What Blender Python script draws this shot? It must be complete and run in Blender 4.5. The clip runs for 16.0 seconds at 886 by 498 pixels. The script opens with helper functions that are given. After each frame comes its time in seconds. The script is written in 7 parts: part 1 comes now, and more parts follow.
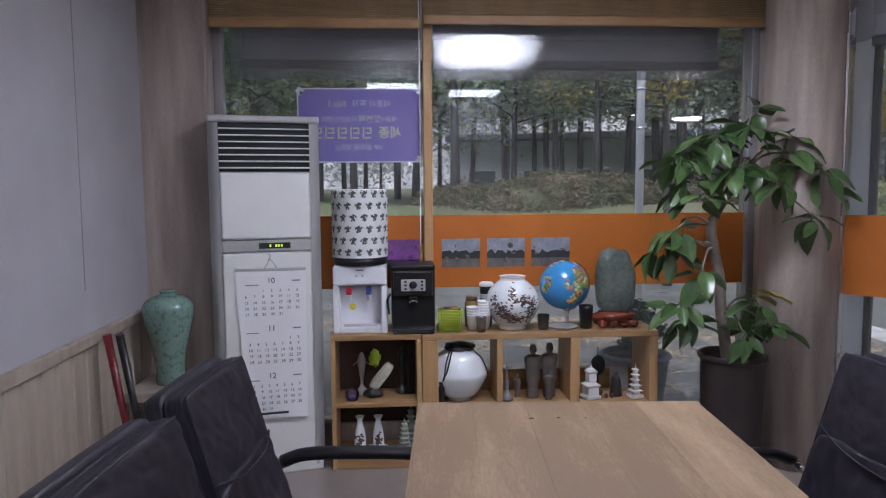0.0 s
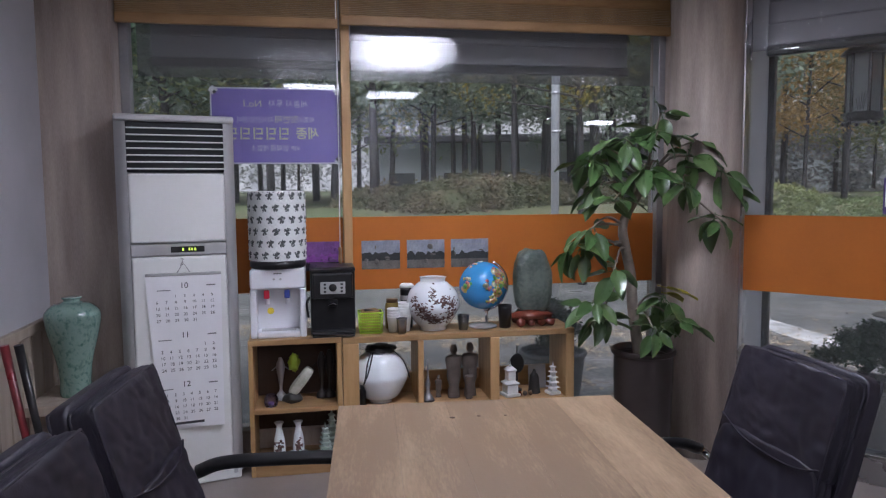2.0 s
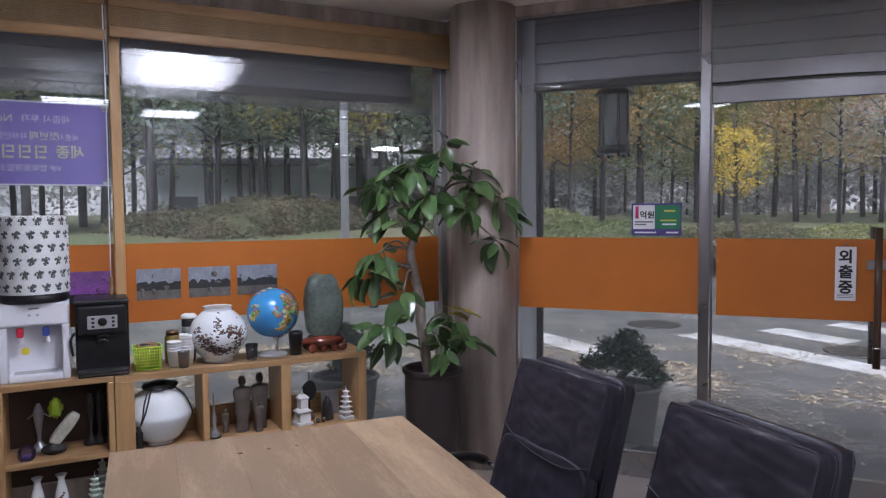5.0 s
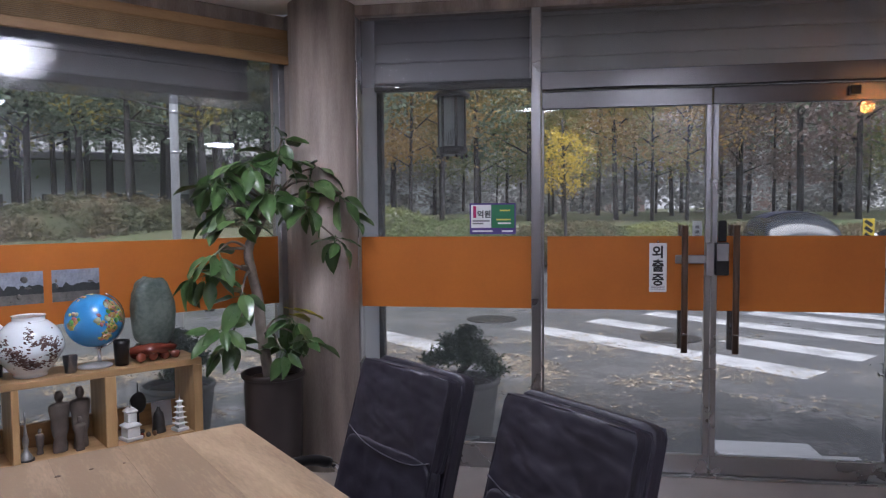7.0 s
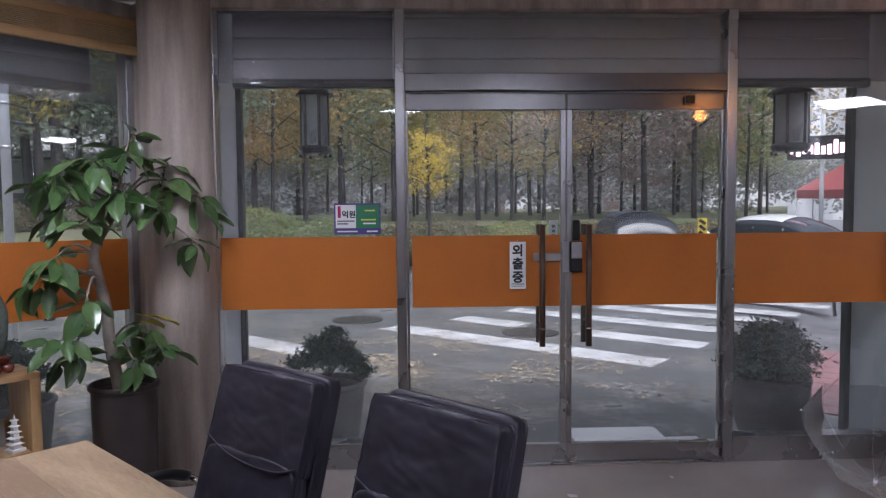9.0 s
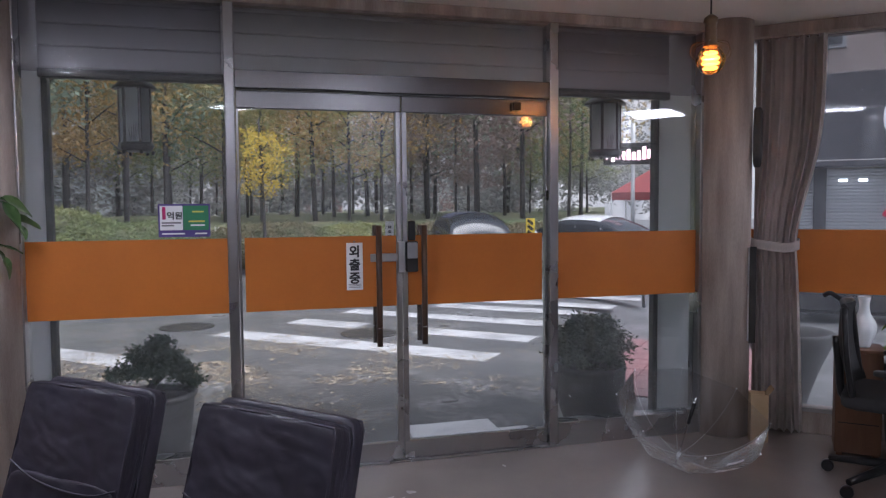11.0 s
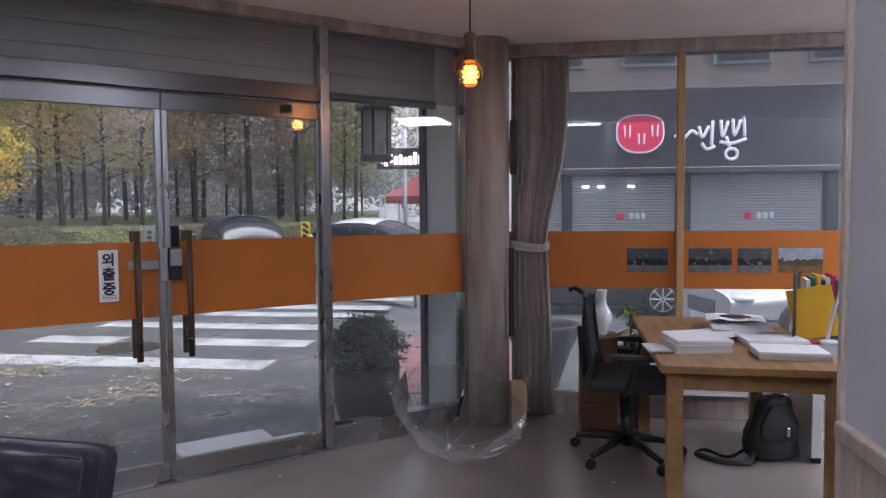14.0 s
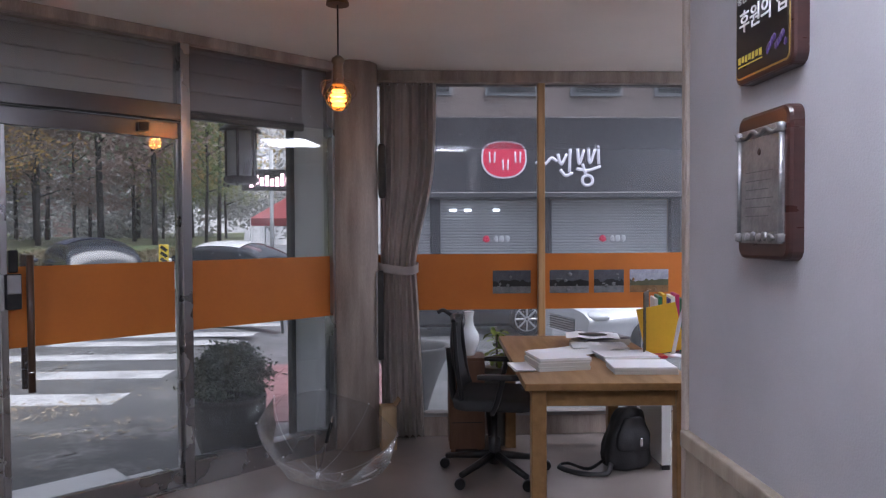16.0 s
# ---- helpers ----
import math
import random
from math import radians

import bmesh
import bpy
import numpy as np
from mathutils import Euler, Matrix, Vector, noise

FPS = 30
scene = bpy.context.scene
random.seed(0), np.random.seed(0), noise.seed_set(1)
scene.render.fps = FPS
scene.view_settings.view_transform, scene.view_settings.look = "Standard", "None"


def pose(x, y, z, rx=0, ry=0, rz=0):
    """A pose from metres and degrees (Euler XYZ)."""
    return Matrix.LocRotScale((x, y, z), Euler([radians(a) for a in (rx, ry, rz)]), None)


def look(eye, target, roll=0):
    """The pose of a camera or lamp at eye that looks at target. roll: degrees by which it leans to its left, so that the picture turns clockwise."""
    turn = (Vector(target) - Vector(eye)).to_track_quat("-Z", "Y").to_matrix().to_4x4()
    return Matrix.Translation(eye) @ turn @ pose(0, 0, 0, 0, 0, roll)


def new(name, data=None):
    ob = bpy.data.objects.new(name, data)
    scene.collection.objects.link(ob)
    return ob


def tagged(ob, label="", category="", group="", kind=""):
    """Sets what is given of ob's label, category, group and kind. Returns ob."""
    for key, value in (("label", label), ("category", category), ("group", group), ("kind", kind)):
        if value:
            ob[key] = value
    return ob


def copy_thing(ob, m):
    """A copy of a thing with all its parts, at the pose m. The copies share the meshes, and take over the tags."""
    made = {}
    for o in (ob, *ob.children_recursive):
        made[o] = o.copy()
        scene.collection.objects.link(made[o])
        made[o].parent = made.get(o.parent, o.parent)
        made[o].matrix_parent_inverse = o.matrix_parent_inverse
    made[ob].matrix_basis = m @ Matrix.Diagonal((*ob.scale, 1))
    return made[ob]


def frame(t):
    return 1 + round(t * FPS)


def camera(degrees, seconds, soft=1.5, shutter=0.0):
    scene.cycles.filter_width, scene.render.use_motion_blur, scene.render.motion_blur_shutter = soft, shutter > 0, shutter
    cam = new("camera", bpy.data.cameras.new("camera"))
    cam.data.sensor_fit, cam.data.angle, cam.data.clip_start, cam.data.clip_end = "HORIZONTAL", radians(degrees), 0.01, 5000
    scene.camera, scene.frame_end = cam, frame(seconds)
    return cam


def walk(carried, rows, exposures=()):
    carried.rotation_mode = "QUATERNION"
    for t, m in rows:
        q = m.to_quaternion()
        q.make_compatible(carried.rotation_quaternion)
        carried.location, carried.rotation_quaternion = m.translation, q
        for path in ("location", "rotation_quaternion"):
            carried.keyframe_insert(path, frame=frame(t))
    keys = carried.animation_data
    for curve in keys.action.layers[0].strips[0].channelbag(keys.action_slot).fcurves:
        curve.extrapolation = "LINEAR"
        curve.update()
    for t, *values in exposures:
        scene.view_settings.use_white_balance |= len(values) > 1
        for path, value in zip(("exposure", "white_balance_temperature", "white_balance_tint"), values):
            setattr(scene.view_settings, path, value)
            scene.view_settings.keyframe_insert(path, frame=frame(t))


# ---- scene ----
EXPO, KELVIN, TINT, SKY, LAMP, HAZE_GLOW = 0.88, 5850.0, 20.0, 0.15, 10.0, 3.6
ROWS = [
    (0.0, -0.0000, 0.0000, 1.4200, -3.846, -4.891, 0.415),
    (0.5, -0.0003, -0.0004, 1.4199, -5.154, -4.893, 0.448),
    (1.0, 0.0026, -0.0012, 1.4169, -6.121, -4.913, 0.436),
    (1.5, 0.0034, -0.0033, 1.4156, -7.505, -4.967, 0.494),
    (2.0, 0.0015, -0.0044, 1.4185, -10.343, -4.781, 0.439),
    (2.5, 0.0039, -0.0057, 1.4195, -12.500, -4.449, 0.457),
    (3.0, 0.0066, -0.0018, 1.4186, -15.198, -4.063, 0.449),
    (5.5, 0.0100, -0.0060, 1.4211, -30.875, -2.913, 0.456),
    (6.0, 0.0104, -0.0039, 1.4220, -34.621, -2.962, 0.459),
    (6.5, 0.0113, -0.0053, 1.4224, -37.233, -2.997, 0.487),
    (7.0, 0.0108, -0.0063, 1.4226, -40.007, -3.139, 0.450),
    (7.5, 0.0111, -0.0052, 1.4220, -42.751, -3.194, 0.507),
    (8.0, 0.0123, -0.0051, 1.4213, -45.402, -3.189, 0.504),
    (10.5, 0.0124, -0.0129, 1.4232, -60.399, -3.249, 0.473),
    (11.0, 0.0131, -0.0169, 1.4235, -64.055, -3.258, 0.465),
    (11.5, 0.0146, -0.0231, 1.4272, -67.982, -3.309, 0.448),
    (12.0, 0.0162, -0.0288, 1.4274, -71.017, -3.256, 0.418),
    (12.5, 0.0168, -0.0299, 1.4287, -73.814, -3.281, 0.427),
    (13.0, 0.0172, -0.0298, 1.4283, -76.351, -3.272, 0.414),
    (13.5, 0.0155, -0.0333, 1.4285, -78.887, -3.331, 0.447),
    (14.0, 0.0159, -0.0349, 1.4293, -82.112, -3.159, 0.426),
    (14.5, 0.0128, -0.0345, 1.4314, -86.452, -2.284, 0.366),
    (15.0, 0.0106, -0.0376, 1.4348, -89.953, -1.653, 0.342),
    (15.5, 0.0108, -0.0367, 1.4349, -91.853, -1.486, 0.308),
    (16.0, 0.0101, -0.0377, 1.4346, -92.698, -1.400, 0.324),
]
cam = camera(64.36, 16.0, soft=1.2)
walk(cam, [(t, pose(x, y, z, 90 + pitch, roll, yaw)) for t, x, y, z, yaw, pitch, roll in ROWS],
     [(0.0, EXPO, KELVIN, TINT), (2.5, EXPO, KELVIN, TINT), (6.0, EXPO + 0.13, KELVIN, TINT), (16.0, EXPO + 0.13, KELVIN, TINT)])

# ---- world and lights ----
world = bpy.data.worlds.new("overcast")
scene.world = world
world.use_nodes = True
wn = world.node_tree
sky = wn.nodes.new("ShaderNodeTexSky")
sky.sky_type = "NISHITA"
sky.sun_disc = False
sky.sun_elevation, sky.sun_rotation = radians(73), radians(203)
sky.air_density, sky.dust_density = 1.0, 4.0
soften = wn.nodes.new("ShaderNodeHueSaturation")
soften.inputs["Saturation"].default_value = 0.35
wn.links.new(sky.outputs[0], soften.inputs["Color"])
wn.links.new(soften.outputs[0], wn.nodes["Background"].inputs[0])
wn.nodes["Background"].inputs[1].default_value = SKY
sun = new("sun", bpy.data.lights.new("sun", "SUN"))
sun.data.energy, sun.data.angle, sun.data.color = 1.5, radians(30), (1.0, 0.97, 0.93)
sun.matrix_world = look((-3, -7, 26), (0, 0, 0))


# ---- mesh helpers ----
def box(bm, x0, x1, y0, y1, z0, z1, bevel=0.0, segs=1, m=None):
    r = bmesh.ops.create_cube(bm, size=1.0)
    vs = r["verts"]
    for v in vs:
        v.co = Vector(((x0 + x1) / 2 + v.co.x * (x1 - x0), (y0 + y1) / 2 + v.co.y * (y1 - y0), (z0 + z1) / 2 + v.co.z * (z1 - z0)))
    if bevel:
        es = list({e for v in vs for e in v.link_edges})
        r = bmesh.ops.bevel(bm, geom=es, offset=bevel, segments=segs, affect="EDGES", profile=0.5)
        vs = list({v for f in r["faces"] for v in f.verts} | {v for v in vs if v.is_valid})
    if m is not None:
        bmesh.ops.transform(bm, matrix=m, verts=vs)
    return bm


def bx(x0, x1, y0, y1, z0, z1, bevel=0.003, segs=1, m=None):
    return box(bmesh.new(), x0, x1, y0, y1, z0, z1, bevel, segs, m)


def lathe(profile, segs=32, at=(0, 0, 0), bm=None, caps=True):
    """A turned body from (radius, height) pairs, bottom to top."""
    bm = bm or bmesh.new()
    rings = []
    for r, z in profile:
        rings.append([bm.verts.new((at[0] + r * math.cos(2 * math.pi * i / segs), at[1] + r * math.sin(2 * math.pi * i / segs), at[2] + z)) for i in range(segs)])
    for a, b in zip(rings, rings[1:]):
        for i in range(segs):
            f = bm.faces.new((a[i], a[(i + 1) % segs], b[(i + 1) % segs], b[i]))
            f.smooth = True
    if caps:
        bm.faces.new(rings[0][::-1])
        bm.faces.new(rings[-1])
    return bm


def smoothed(points, n):
    """Catmull-Rom through the points, n steps each."""
    p = [Vector(q) for q in points]
    p = [2 * p[0] - p[1]] + p + [2 * p[-1] - p[-2]]
    out = []
    for i in range(1, len(p) - 2):
        for k in range(n):
            t = k / n
            a, b, c, d = p[i - 1:i + 3]
            out.append(0.5 * ((2 * b) + (c - a) * t + (2 * a - 5 * b + 4 * c - d) * t * t + (3 * b - a - 3 * c + d) * t ** 3))
    return out + [p[-2]]


def curve_profile(pairs, n=6):
    return [(max(v.x, 0.0005), v.y) for v in smoothed([(r, z, 0) for r, z in pairs], n)]


def tube(points, radius, segs=8, bm=None, n=0, flat=1.0):
    """A round bar along points; radius: a number or one per end."""
    bm = bm or bmesh.new()
    pts = smoothed(points, n) if n else [Vector(p) for p in points]
    r0, r1 = radius if isinstance(radius, tuple) else (radius, radius)
    rings, side = [], None
    for i, p in enumerate(pts):
        d = (pts[min(i + 1, len(pts) - 1)] - pts[max(i - 1, 0)]).normalized()
        if side is None:
            side = d.orthogonal().normalized()
        side = (side - d * side.dot(d)).normalized()
        up = d.cross(side)
        r = r0 + (r1 - r0) * i / max(1, len(pts) - 1)
        rings.append([bm.verts.new(p + (side * math.cos(2 * math.pi * k / segs) + up * flat * math.sin(2 * math.pi * k / segs)) * r) for k in range(segs)])
    for a, b in zip(rings, rings[1:]):
        for k in range(segs):
            bm.faces.new((a[k], a[(k + 1) % segs], b[(k + 1) % segs], b[k])).smooth = True
    bm.faces.new(rings[0][::-1])
    bm.faces.new(rings[-1])
    return bm


def sheet(fn, nu, nv, bm=None, smooth=True):
    bm = bm or bmesh.new()
    g = [[bm.verts.new(fn(i / nu, j / nv)) for j in range(nv + 1)] for i in range(nu + 1)]
    for i in range(nu):
        for j in range(nv):
            bm.faces.new((g[i][j], g[i + 1][j], g[i + 1][j + 1], g[i][j + 1])).smooth = smooth
    return bm


def cushion(x0, x1, y0, y1, z0, z1, puff=0.02, n=8, seed=0, q=6.0, crease=1.0, fold=0.0):
    """A padded block whose faces swell, with fine creases."""
    bm = bmesh.new()
    bmesh.ops.create_cube(bm, size=2.0)
    bmesh.ops.subdivide_edges(bm, edges=bm.edges[:], cuts=n, use_grid_fill=True)
    for v in bm.verts:
        c = v.co.copy()
        s = (abs(c.x) ** q + abs(c.y) ** q + abs(c.z) ** q) ** (1 / q)
        c = c / s * (1.0 + 0.0)
        w = noise.noise(Vector((c.x * 2.2 + seed, c.y * 2.2, c.z * 2.2))) * 0.4 * crease + noise.noise(Vector((c.x * 6 + seed, c.y * 6, c.z * 5))) * 0.15 * crease
        grow = (1 - c.x ** 2 * 0.8) * (1 - c.y ** 2 * 0.8) * (1 - c.z ** 2 * 0.8)
        h = Vector(((x1 - x0) / 2, (y1 - y0) / 2, (z1 - z0) / 2))
        o = Vector((c.x * h.x, c.y * h.y, c.z * h.z))
        d = Vector((c.x / h.x, c.y / h.y, c.z / h.z)).normalized()
        v.co = Vector(((x0 + x1) / 2, (y0 + y1) / 2, (z0 + z1) / 2)) + o + d * puff * (w + grow)
        if fold:
            k = noise.noise(Vector((c.y * 3.4 + c.z * 1.6 + seed, c.z * 0.9, seed)))
            k2 = noise.noise(Vector((c.y * 1.2, c.z * 4.0 + c.y * 1.5, seed + 5.0)))
            v.co.x += fold * ((1 - min(1, abs(k) * 5)) * -1.0 + (1 - min(1, abs(k2) * 6)) * -0.7) * (1 - abs(c.y) ** 8) * (1 - abs(c.z) ** 8)
    for f in bm.faces:
        f.smooth = True
    return bm


def blob(at, r, seed=0, sub=2, rough=0.3, freq=1.5, bm=None):
    bm = bm or bmesh.new()
    res = bmesh.ops.create_icosphere(bm, subdivisions=sub, radius=1.0)
    r = r if isinstance(r, tuple) else (r, r, r)
    for v in res["verts"]:
        k = 1 + rough * noise.noise(v.co * freq + Vector((seed * 7.1, seed * 3.3, seed)))
        v.co = Vector(at) + Vector((v.co.x * r[0], v.co.y * r[1], v.co.z * r[2])) * k
        for f in v.link_faces:
            f.smooth = True
    return bm


def finish(name, bm, material):
    me = bpy.data.meshes.new(name)
    bmesh.ops.recalc_face_normals(bm, faces=bm.faces[:])
    bm.to_mesh(me)
    bm.free()
    for mm in (material if isinstance(material, (list, tuple)) else [material]):
        me.materials.append(mm)
    return me


def part(name, bm, material, parent=None, label="", m=None):
    ob = new(name, finish(name, bm, material))
    if parent is not None:
        ob.parent = parent
    if m is not None:
        ob.matrix_basis = m
    if label:
        ob["label"] = label
    return ob


def thing(name, m=None, label="", category="", group="", kind=""):
    ob = new(name)
    ob.empty_display_size = 0.1
    if m is not None:
        ob.matrix_basis = m
    return tagged(ob, label, category, group, kind)


def solid(name, bm, material, label="", category="", m=None, group="", kind=""):
    ob = part(name, bm, material, None, "", m)
    return tagged(ob, label, category, group, kind)


def writing(text, size, material, parent, m, name="lettering", depth=0.0008, align="CENTER", sx=1.0, bold=0.0):
    cu = bpy.data.curves.new(name, "FONT")
    cu.body, cu.size, cu.extrude, cu.align_x, cu.align_y = text, size, depth, align, "CENTER"
    cu.bevel_depth, cu.bevel_resolution = bold, 0
    tmp = bpy.data.objects.new(name, cu)
    scene.collection.objects.link(tmp)
    dg = bpy.context.evaluated_depsgraph_get()
    me = bpy.data.meshes.new_from_object(tmp.evaluated_get(dg))
    bpy.data.objects.remove(tmp)
    me.materials.clear()
    me.materials.append(material)
    ob = new(name, me)
    ob.parent = parent
    ob.matrix_basis = m @ Matrix.Diagonal((sx, 1, 1, 1))
    return ob


# ---- materials ----
def mat(name, a, b=None, rough=0.5, metal=0.0, scale=8.0, stretch=(1, 1, 1), bump=0.0, bscale=60.0, spec=0.5, coat=0.0, fine=0.25, detail=5.0, rand=0.0, rvar=0.1, subs=0.0):
    """Colour between a and b by a broad and a fine noise; bump by a fine one."""
    m = bpy.data.materials.new(name)
    m.use_nodes = True
    nt = m.node_tree
    L, N = nt.links.new, nt.nodes.new
    p = nt.nodes["Principled BSDF"]
    p.inputs["Roughness"].default_value, p.inputs["Metallic"].default_value = rough, metal
    p.inputs["Specular IOR Level"].default_value, p.inputs["Coat Weight"].default_value = spec, coat
    p.inputs["Coat Roughness"].default_value = 0.1
    b = b or tuple(c * 0.82 for c in a)
    tc, mp = N("ShaderNodeTexCoord"), N("ShaderNodeMapping")
    mp.inputs["Scale"].default_value = stretch
    L(tc.outputs["Object"], mp.inputs["Vector"])
    n1, n2 = N("ShaderNodeTexNoise"), N("ShaderNodeTexNoise")
    n1.inputs["Scale"].default_value, n1.inputs["Detail"].default_value = scale, detail
    n2.inputs["Scale"].default_value, n2.inputs["Detail"].default_value = bscale, 3.0
    L(mp.outputs[0], n1.inputs["Vector"])
    L(mp.outputs[0], n2.inputs["Vector"])
    mixf = N("ShaderNodeMath")
    mixf.operation = "MULTIPLY_ADD"
    L(n2.outputs["Fac"], mixf.inputs[0])
    mixf.inputs[1].default_value = fine
    L(n1.outputs["Fac"], mixf.inputs[2])
    fac = mixf.outputs[0]
    if rand:
        oi, ad = N("ShaderNodeObjectInfo"), N("ShaderNodeMath")
        ad.operation = "MULTIPLY_ADD"
        L(oi.outputs["Random"], ad.inputs[0])
        ad.inputs[1].default_value = rand
        L(fac, ad.inputs[2])
        fac = ad.outputs[0]
    ramp = N("ShaderNodeValToRGB")
    ramp.color_ramp.elements[0].position, ramp.color_ramp.elements[1].position = 0.35 + fine / 4, 0.75 + fine / 3 + rand * 0.6
    ramp.color_ramp.elements[0].color, ramp.color_ramp.elements[1].color = (*a, 1), (*b, 1)
    L(fac, ramp.inputs[0])
    L(ramp.outputs[0], p.inputs["Base Color"])
    if rvar:
        rr = N("ShaderNodeMapRange")
        rr.inputs["To Min"].default_value, rr.inputs["To Max"].default_value = max(0.02, rough - rvar), min(1, rough + rvar)
        L(n1.outputs["Fac"], rr.inputs["Value"])
        L(rr.outputs[0], p.inputs["Roughness"])
    if subs:
        tl, ms = N("ShaderNodeBsdfTranslucent"), N("ShaderNodeMixShader")
        L(ramp.outputs[0], tl.inputs["Color"])
        ms.inputs[0].default_value = subs
        L(p.outputs[0], ms.inputs[1])
        L(tl.outputs[0], ms.inputs[2])
        L(ms.outputs[0], nt.nodes["Material Output"].inputs[0])
    if bump:
        bp = N("ShaderNodeBump")
        bp.inputs["Strength"].default_value, bp.inputs["Distance"].default_value = bump, 0.004
        L(n2.outputs["Fac"], bp.inputs["Height"])
        L(bp.outputs[0], p.inputs["Normal"])
    return m


def glow(name, colour, strength):
    m = bpy.data.materials.new(name)
    m.use_nodes = True
    p = m.node_tree.nodes["Principled BSDF"]
    p.inputs["Base Color"].default_value = (*colour, 1)
    p.inputs["Emission Color"].default_value, p.inputs["Emission Strength"].default_value = (*colour, 1), strength
    return m


def pane_mat(name, tint=(0.93, 0.95, 0.94), rough=0.0, haze=0.0, gloss_ior=1.5, bump=0.0):
    """Clear sheet: light goes straight through, gloss by Fresnel; haze mixes in a thin scattering film."""
    m = bpy.data.materials.new(name)
    m.use_nodes = True
    nt = m.node_tree
    L, N = nt.links.new, nt.nodes.new
    nt.nodes.remove(nt.nodes["Principled BSDF"])
    tr, gl, fr, mx = N("ShaderNodeBsdfTransparent"), N("ShaderNodeBsdfGlossy"), N("ShaderNodeFresnel"), N("ShaderNodeMixShader")
    tr.inputs[0].default_value = (*tint, 1)
    gl.inputs["Roughness"].default_value = rough
    fr.inputs["IOR"].default_value = gloss_ior
    base = tr.outputs[0]
    if haze:
        df, hm = N("ShaderNodeBsdfTranslucent"), N("ShaderNodeMixShader")
        df.inputs[0].default_value = (0.8, 0.82, 0.84, 1)
        hm.inputs[0].default_value = haze
        L(tr.outputs[0], hm.inputs[1])
        L(df.outputs[0], hm.inputs[2])
        base = hm.outputs[0]
    if bump:
        vo, bp, tc = N("ShaderNodeTexVoronoi"), N("ShaderNodeBump"), N("ShaderNodeTexCoord")
        vo.inputs["Scale"].default_value = 130.0
        bp.inputs["Strength"].default_value, bp.inputs["Distance"].default_value = bump, 0.0018
        L(tc.outputs["Object"], vo.inputs["Vector"])
        L(vo.outputs["Distance"], bp.inputs["Height"])
        L(bp.outputs[0], gl.inputs["Normal"])
    L(fr.outputs[0], mx.inputs[0])
    L(base, mx.inputs[1])
    L(gl.outputs[0], mx.inputs[2])
    L(mx.outputs[0], nt.nodes["Material Output"].inputs[0])
    return m


WALLPAPER = mat("wallpaper", (0.44, 0.432, 0.458), (0.385, 0.378, 0.40), 0.75, scale=3, bump=0.25, bscale=220)
WAINSCOT = mat("wainscot wood", (0.45, 0.385, 0.315), (0.29, 0.24, 0.19), 0.5, scale=3, stretch=(6, 6, 0.7), bump=0.15, bscale=60, rand=0.25)
OAKPALE = mat("pale oak film", (0.50, 0.425, 0.37), (0.27, 0.222, 0.192), 0.55, scale=2.5, stretch=(5, 5, 0.6), bump=0.15, bscale=70, fine=0.35)
CEILING = mat("ceiling paper", (0.86, 0.81, 0.74), (0.80, 0.76, 0.69), 0.85, scale=2, bump=0.1, bscale=150)
FLOORM = mat("floor vinyl", (0.285, 0.245, 0.22), (0.21, 0.18, 0.162), 0.25, scale=1.6, bump=0.06, bscale=120, rvar=0.08, spec=0.9)
PINE = mat("pine wood", (0.42, 0.255, 0.115), (0.28, 0.16, 0.07), 0.5, scale=3, stretch=(1.2, 8, 8), bump=0.12, bscale=40, rvar=0.1)
PINEUP = mat("pine post", (0.52, 0.33, 0.15), (0.38, 0.22, 0.09), 0.5, scale=3, stretch=(8, 8, 1.0), bump=0.12, bscale=40)
TABLEW = mat("solid oak top", (0.40, 0.282, 0.175), (0.20, 0.133, 0.08), 0.42, scale=2.6, stretch=(5, 0.8, 5), bump=0.06, bscale=35, rand=0.3, fine=0.5, rvar=0.12)
BAMBOO = mat("bamboo slat", (0.36, 0.24, 0.12), (0.24, 0.15, 0.07), 0.6, scale=6, stretch=(2, 30, 30), bump=0.1)
STEEL = mat("brushed steel", (0.47, 0.47, 0.48), (0.43, 0.43, 0.44), 0.28, metal=1.0, scale=3, rvar=0.05)
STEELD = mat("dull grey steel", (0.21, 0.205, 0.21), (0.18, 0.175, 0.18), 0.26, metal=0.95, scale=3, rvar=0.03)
STEELH = mat("satin aluminium", (0.42, 0.42, 0.43), (0.33, 0.33, 0.34), 0.45, metal=0.7, scale=5, bump=0.03)
ORANGE = mat("orange film", (0.52, 0.165, 0.028), (0.45, 0.14, 0.024), 0.4, scale=2.5, bump=0.03, spec=0.3)
PANE = pane_mat("window glass", haze=0.06)
FROST = pane_mat("dimpled film", (0.66, 0.68, 0.70), 0.03, 0.15, 2.0, 0.22)
FROSTB = pane_mat("dull dimpled film", (0.80, 0.80, 0.81), 0.06, 0.15, 1.1, 0.2)
PEARL = mat("appliance ivory", (0.76, 0.77, 0.75), (0.71, 0.72, 0.70), 0.35, scale=3, bump=0.0)
SILVER = mat("silver plastic", (0.50, 0.50, 0.50), (0.44, 0.44, 0.44), 0.38, metal=0.4, scale=5)
BLACKP = mat("black plastic", (0.009, 0.009, 0.010), (0.017, 0.017, 0.018), 0.32, scale=20, spec=0.4)
DARK = mat("dark recess", (0.012, 0.012, 0.014), None, 0.6)
WHITE = mat("white paper", (0.82, 0.82, 0.84), (0.77, 0.77, 0.79), 0.7, scale=6)
INK = mat("black ink", (0.03, 0.03, 0.035), None, 0.7)
GREYINK = mat("grey ink", (0.22, 0.22, 0.24), None, 0.7)
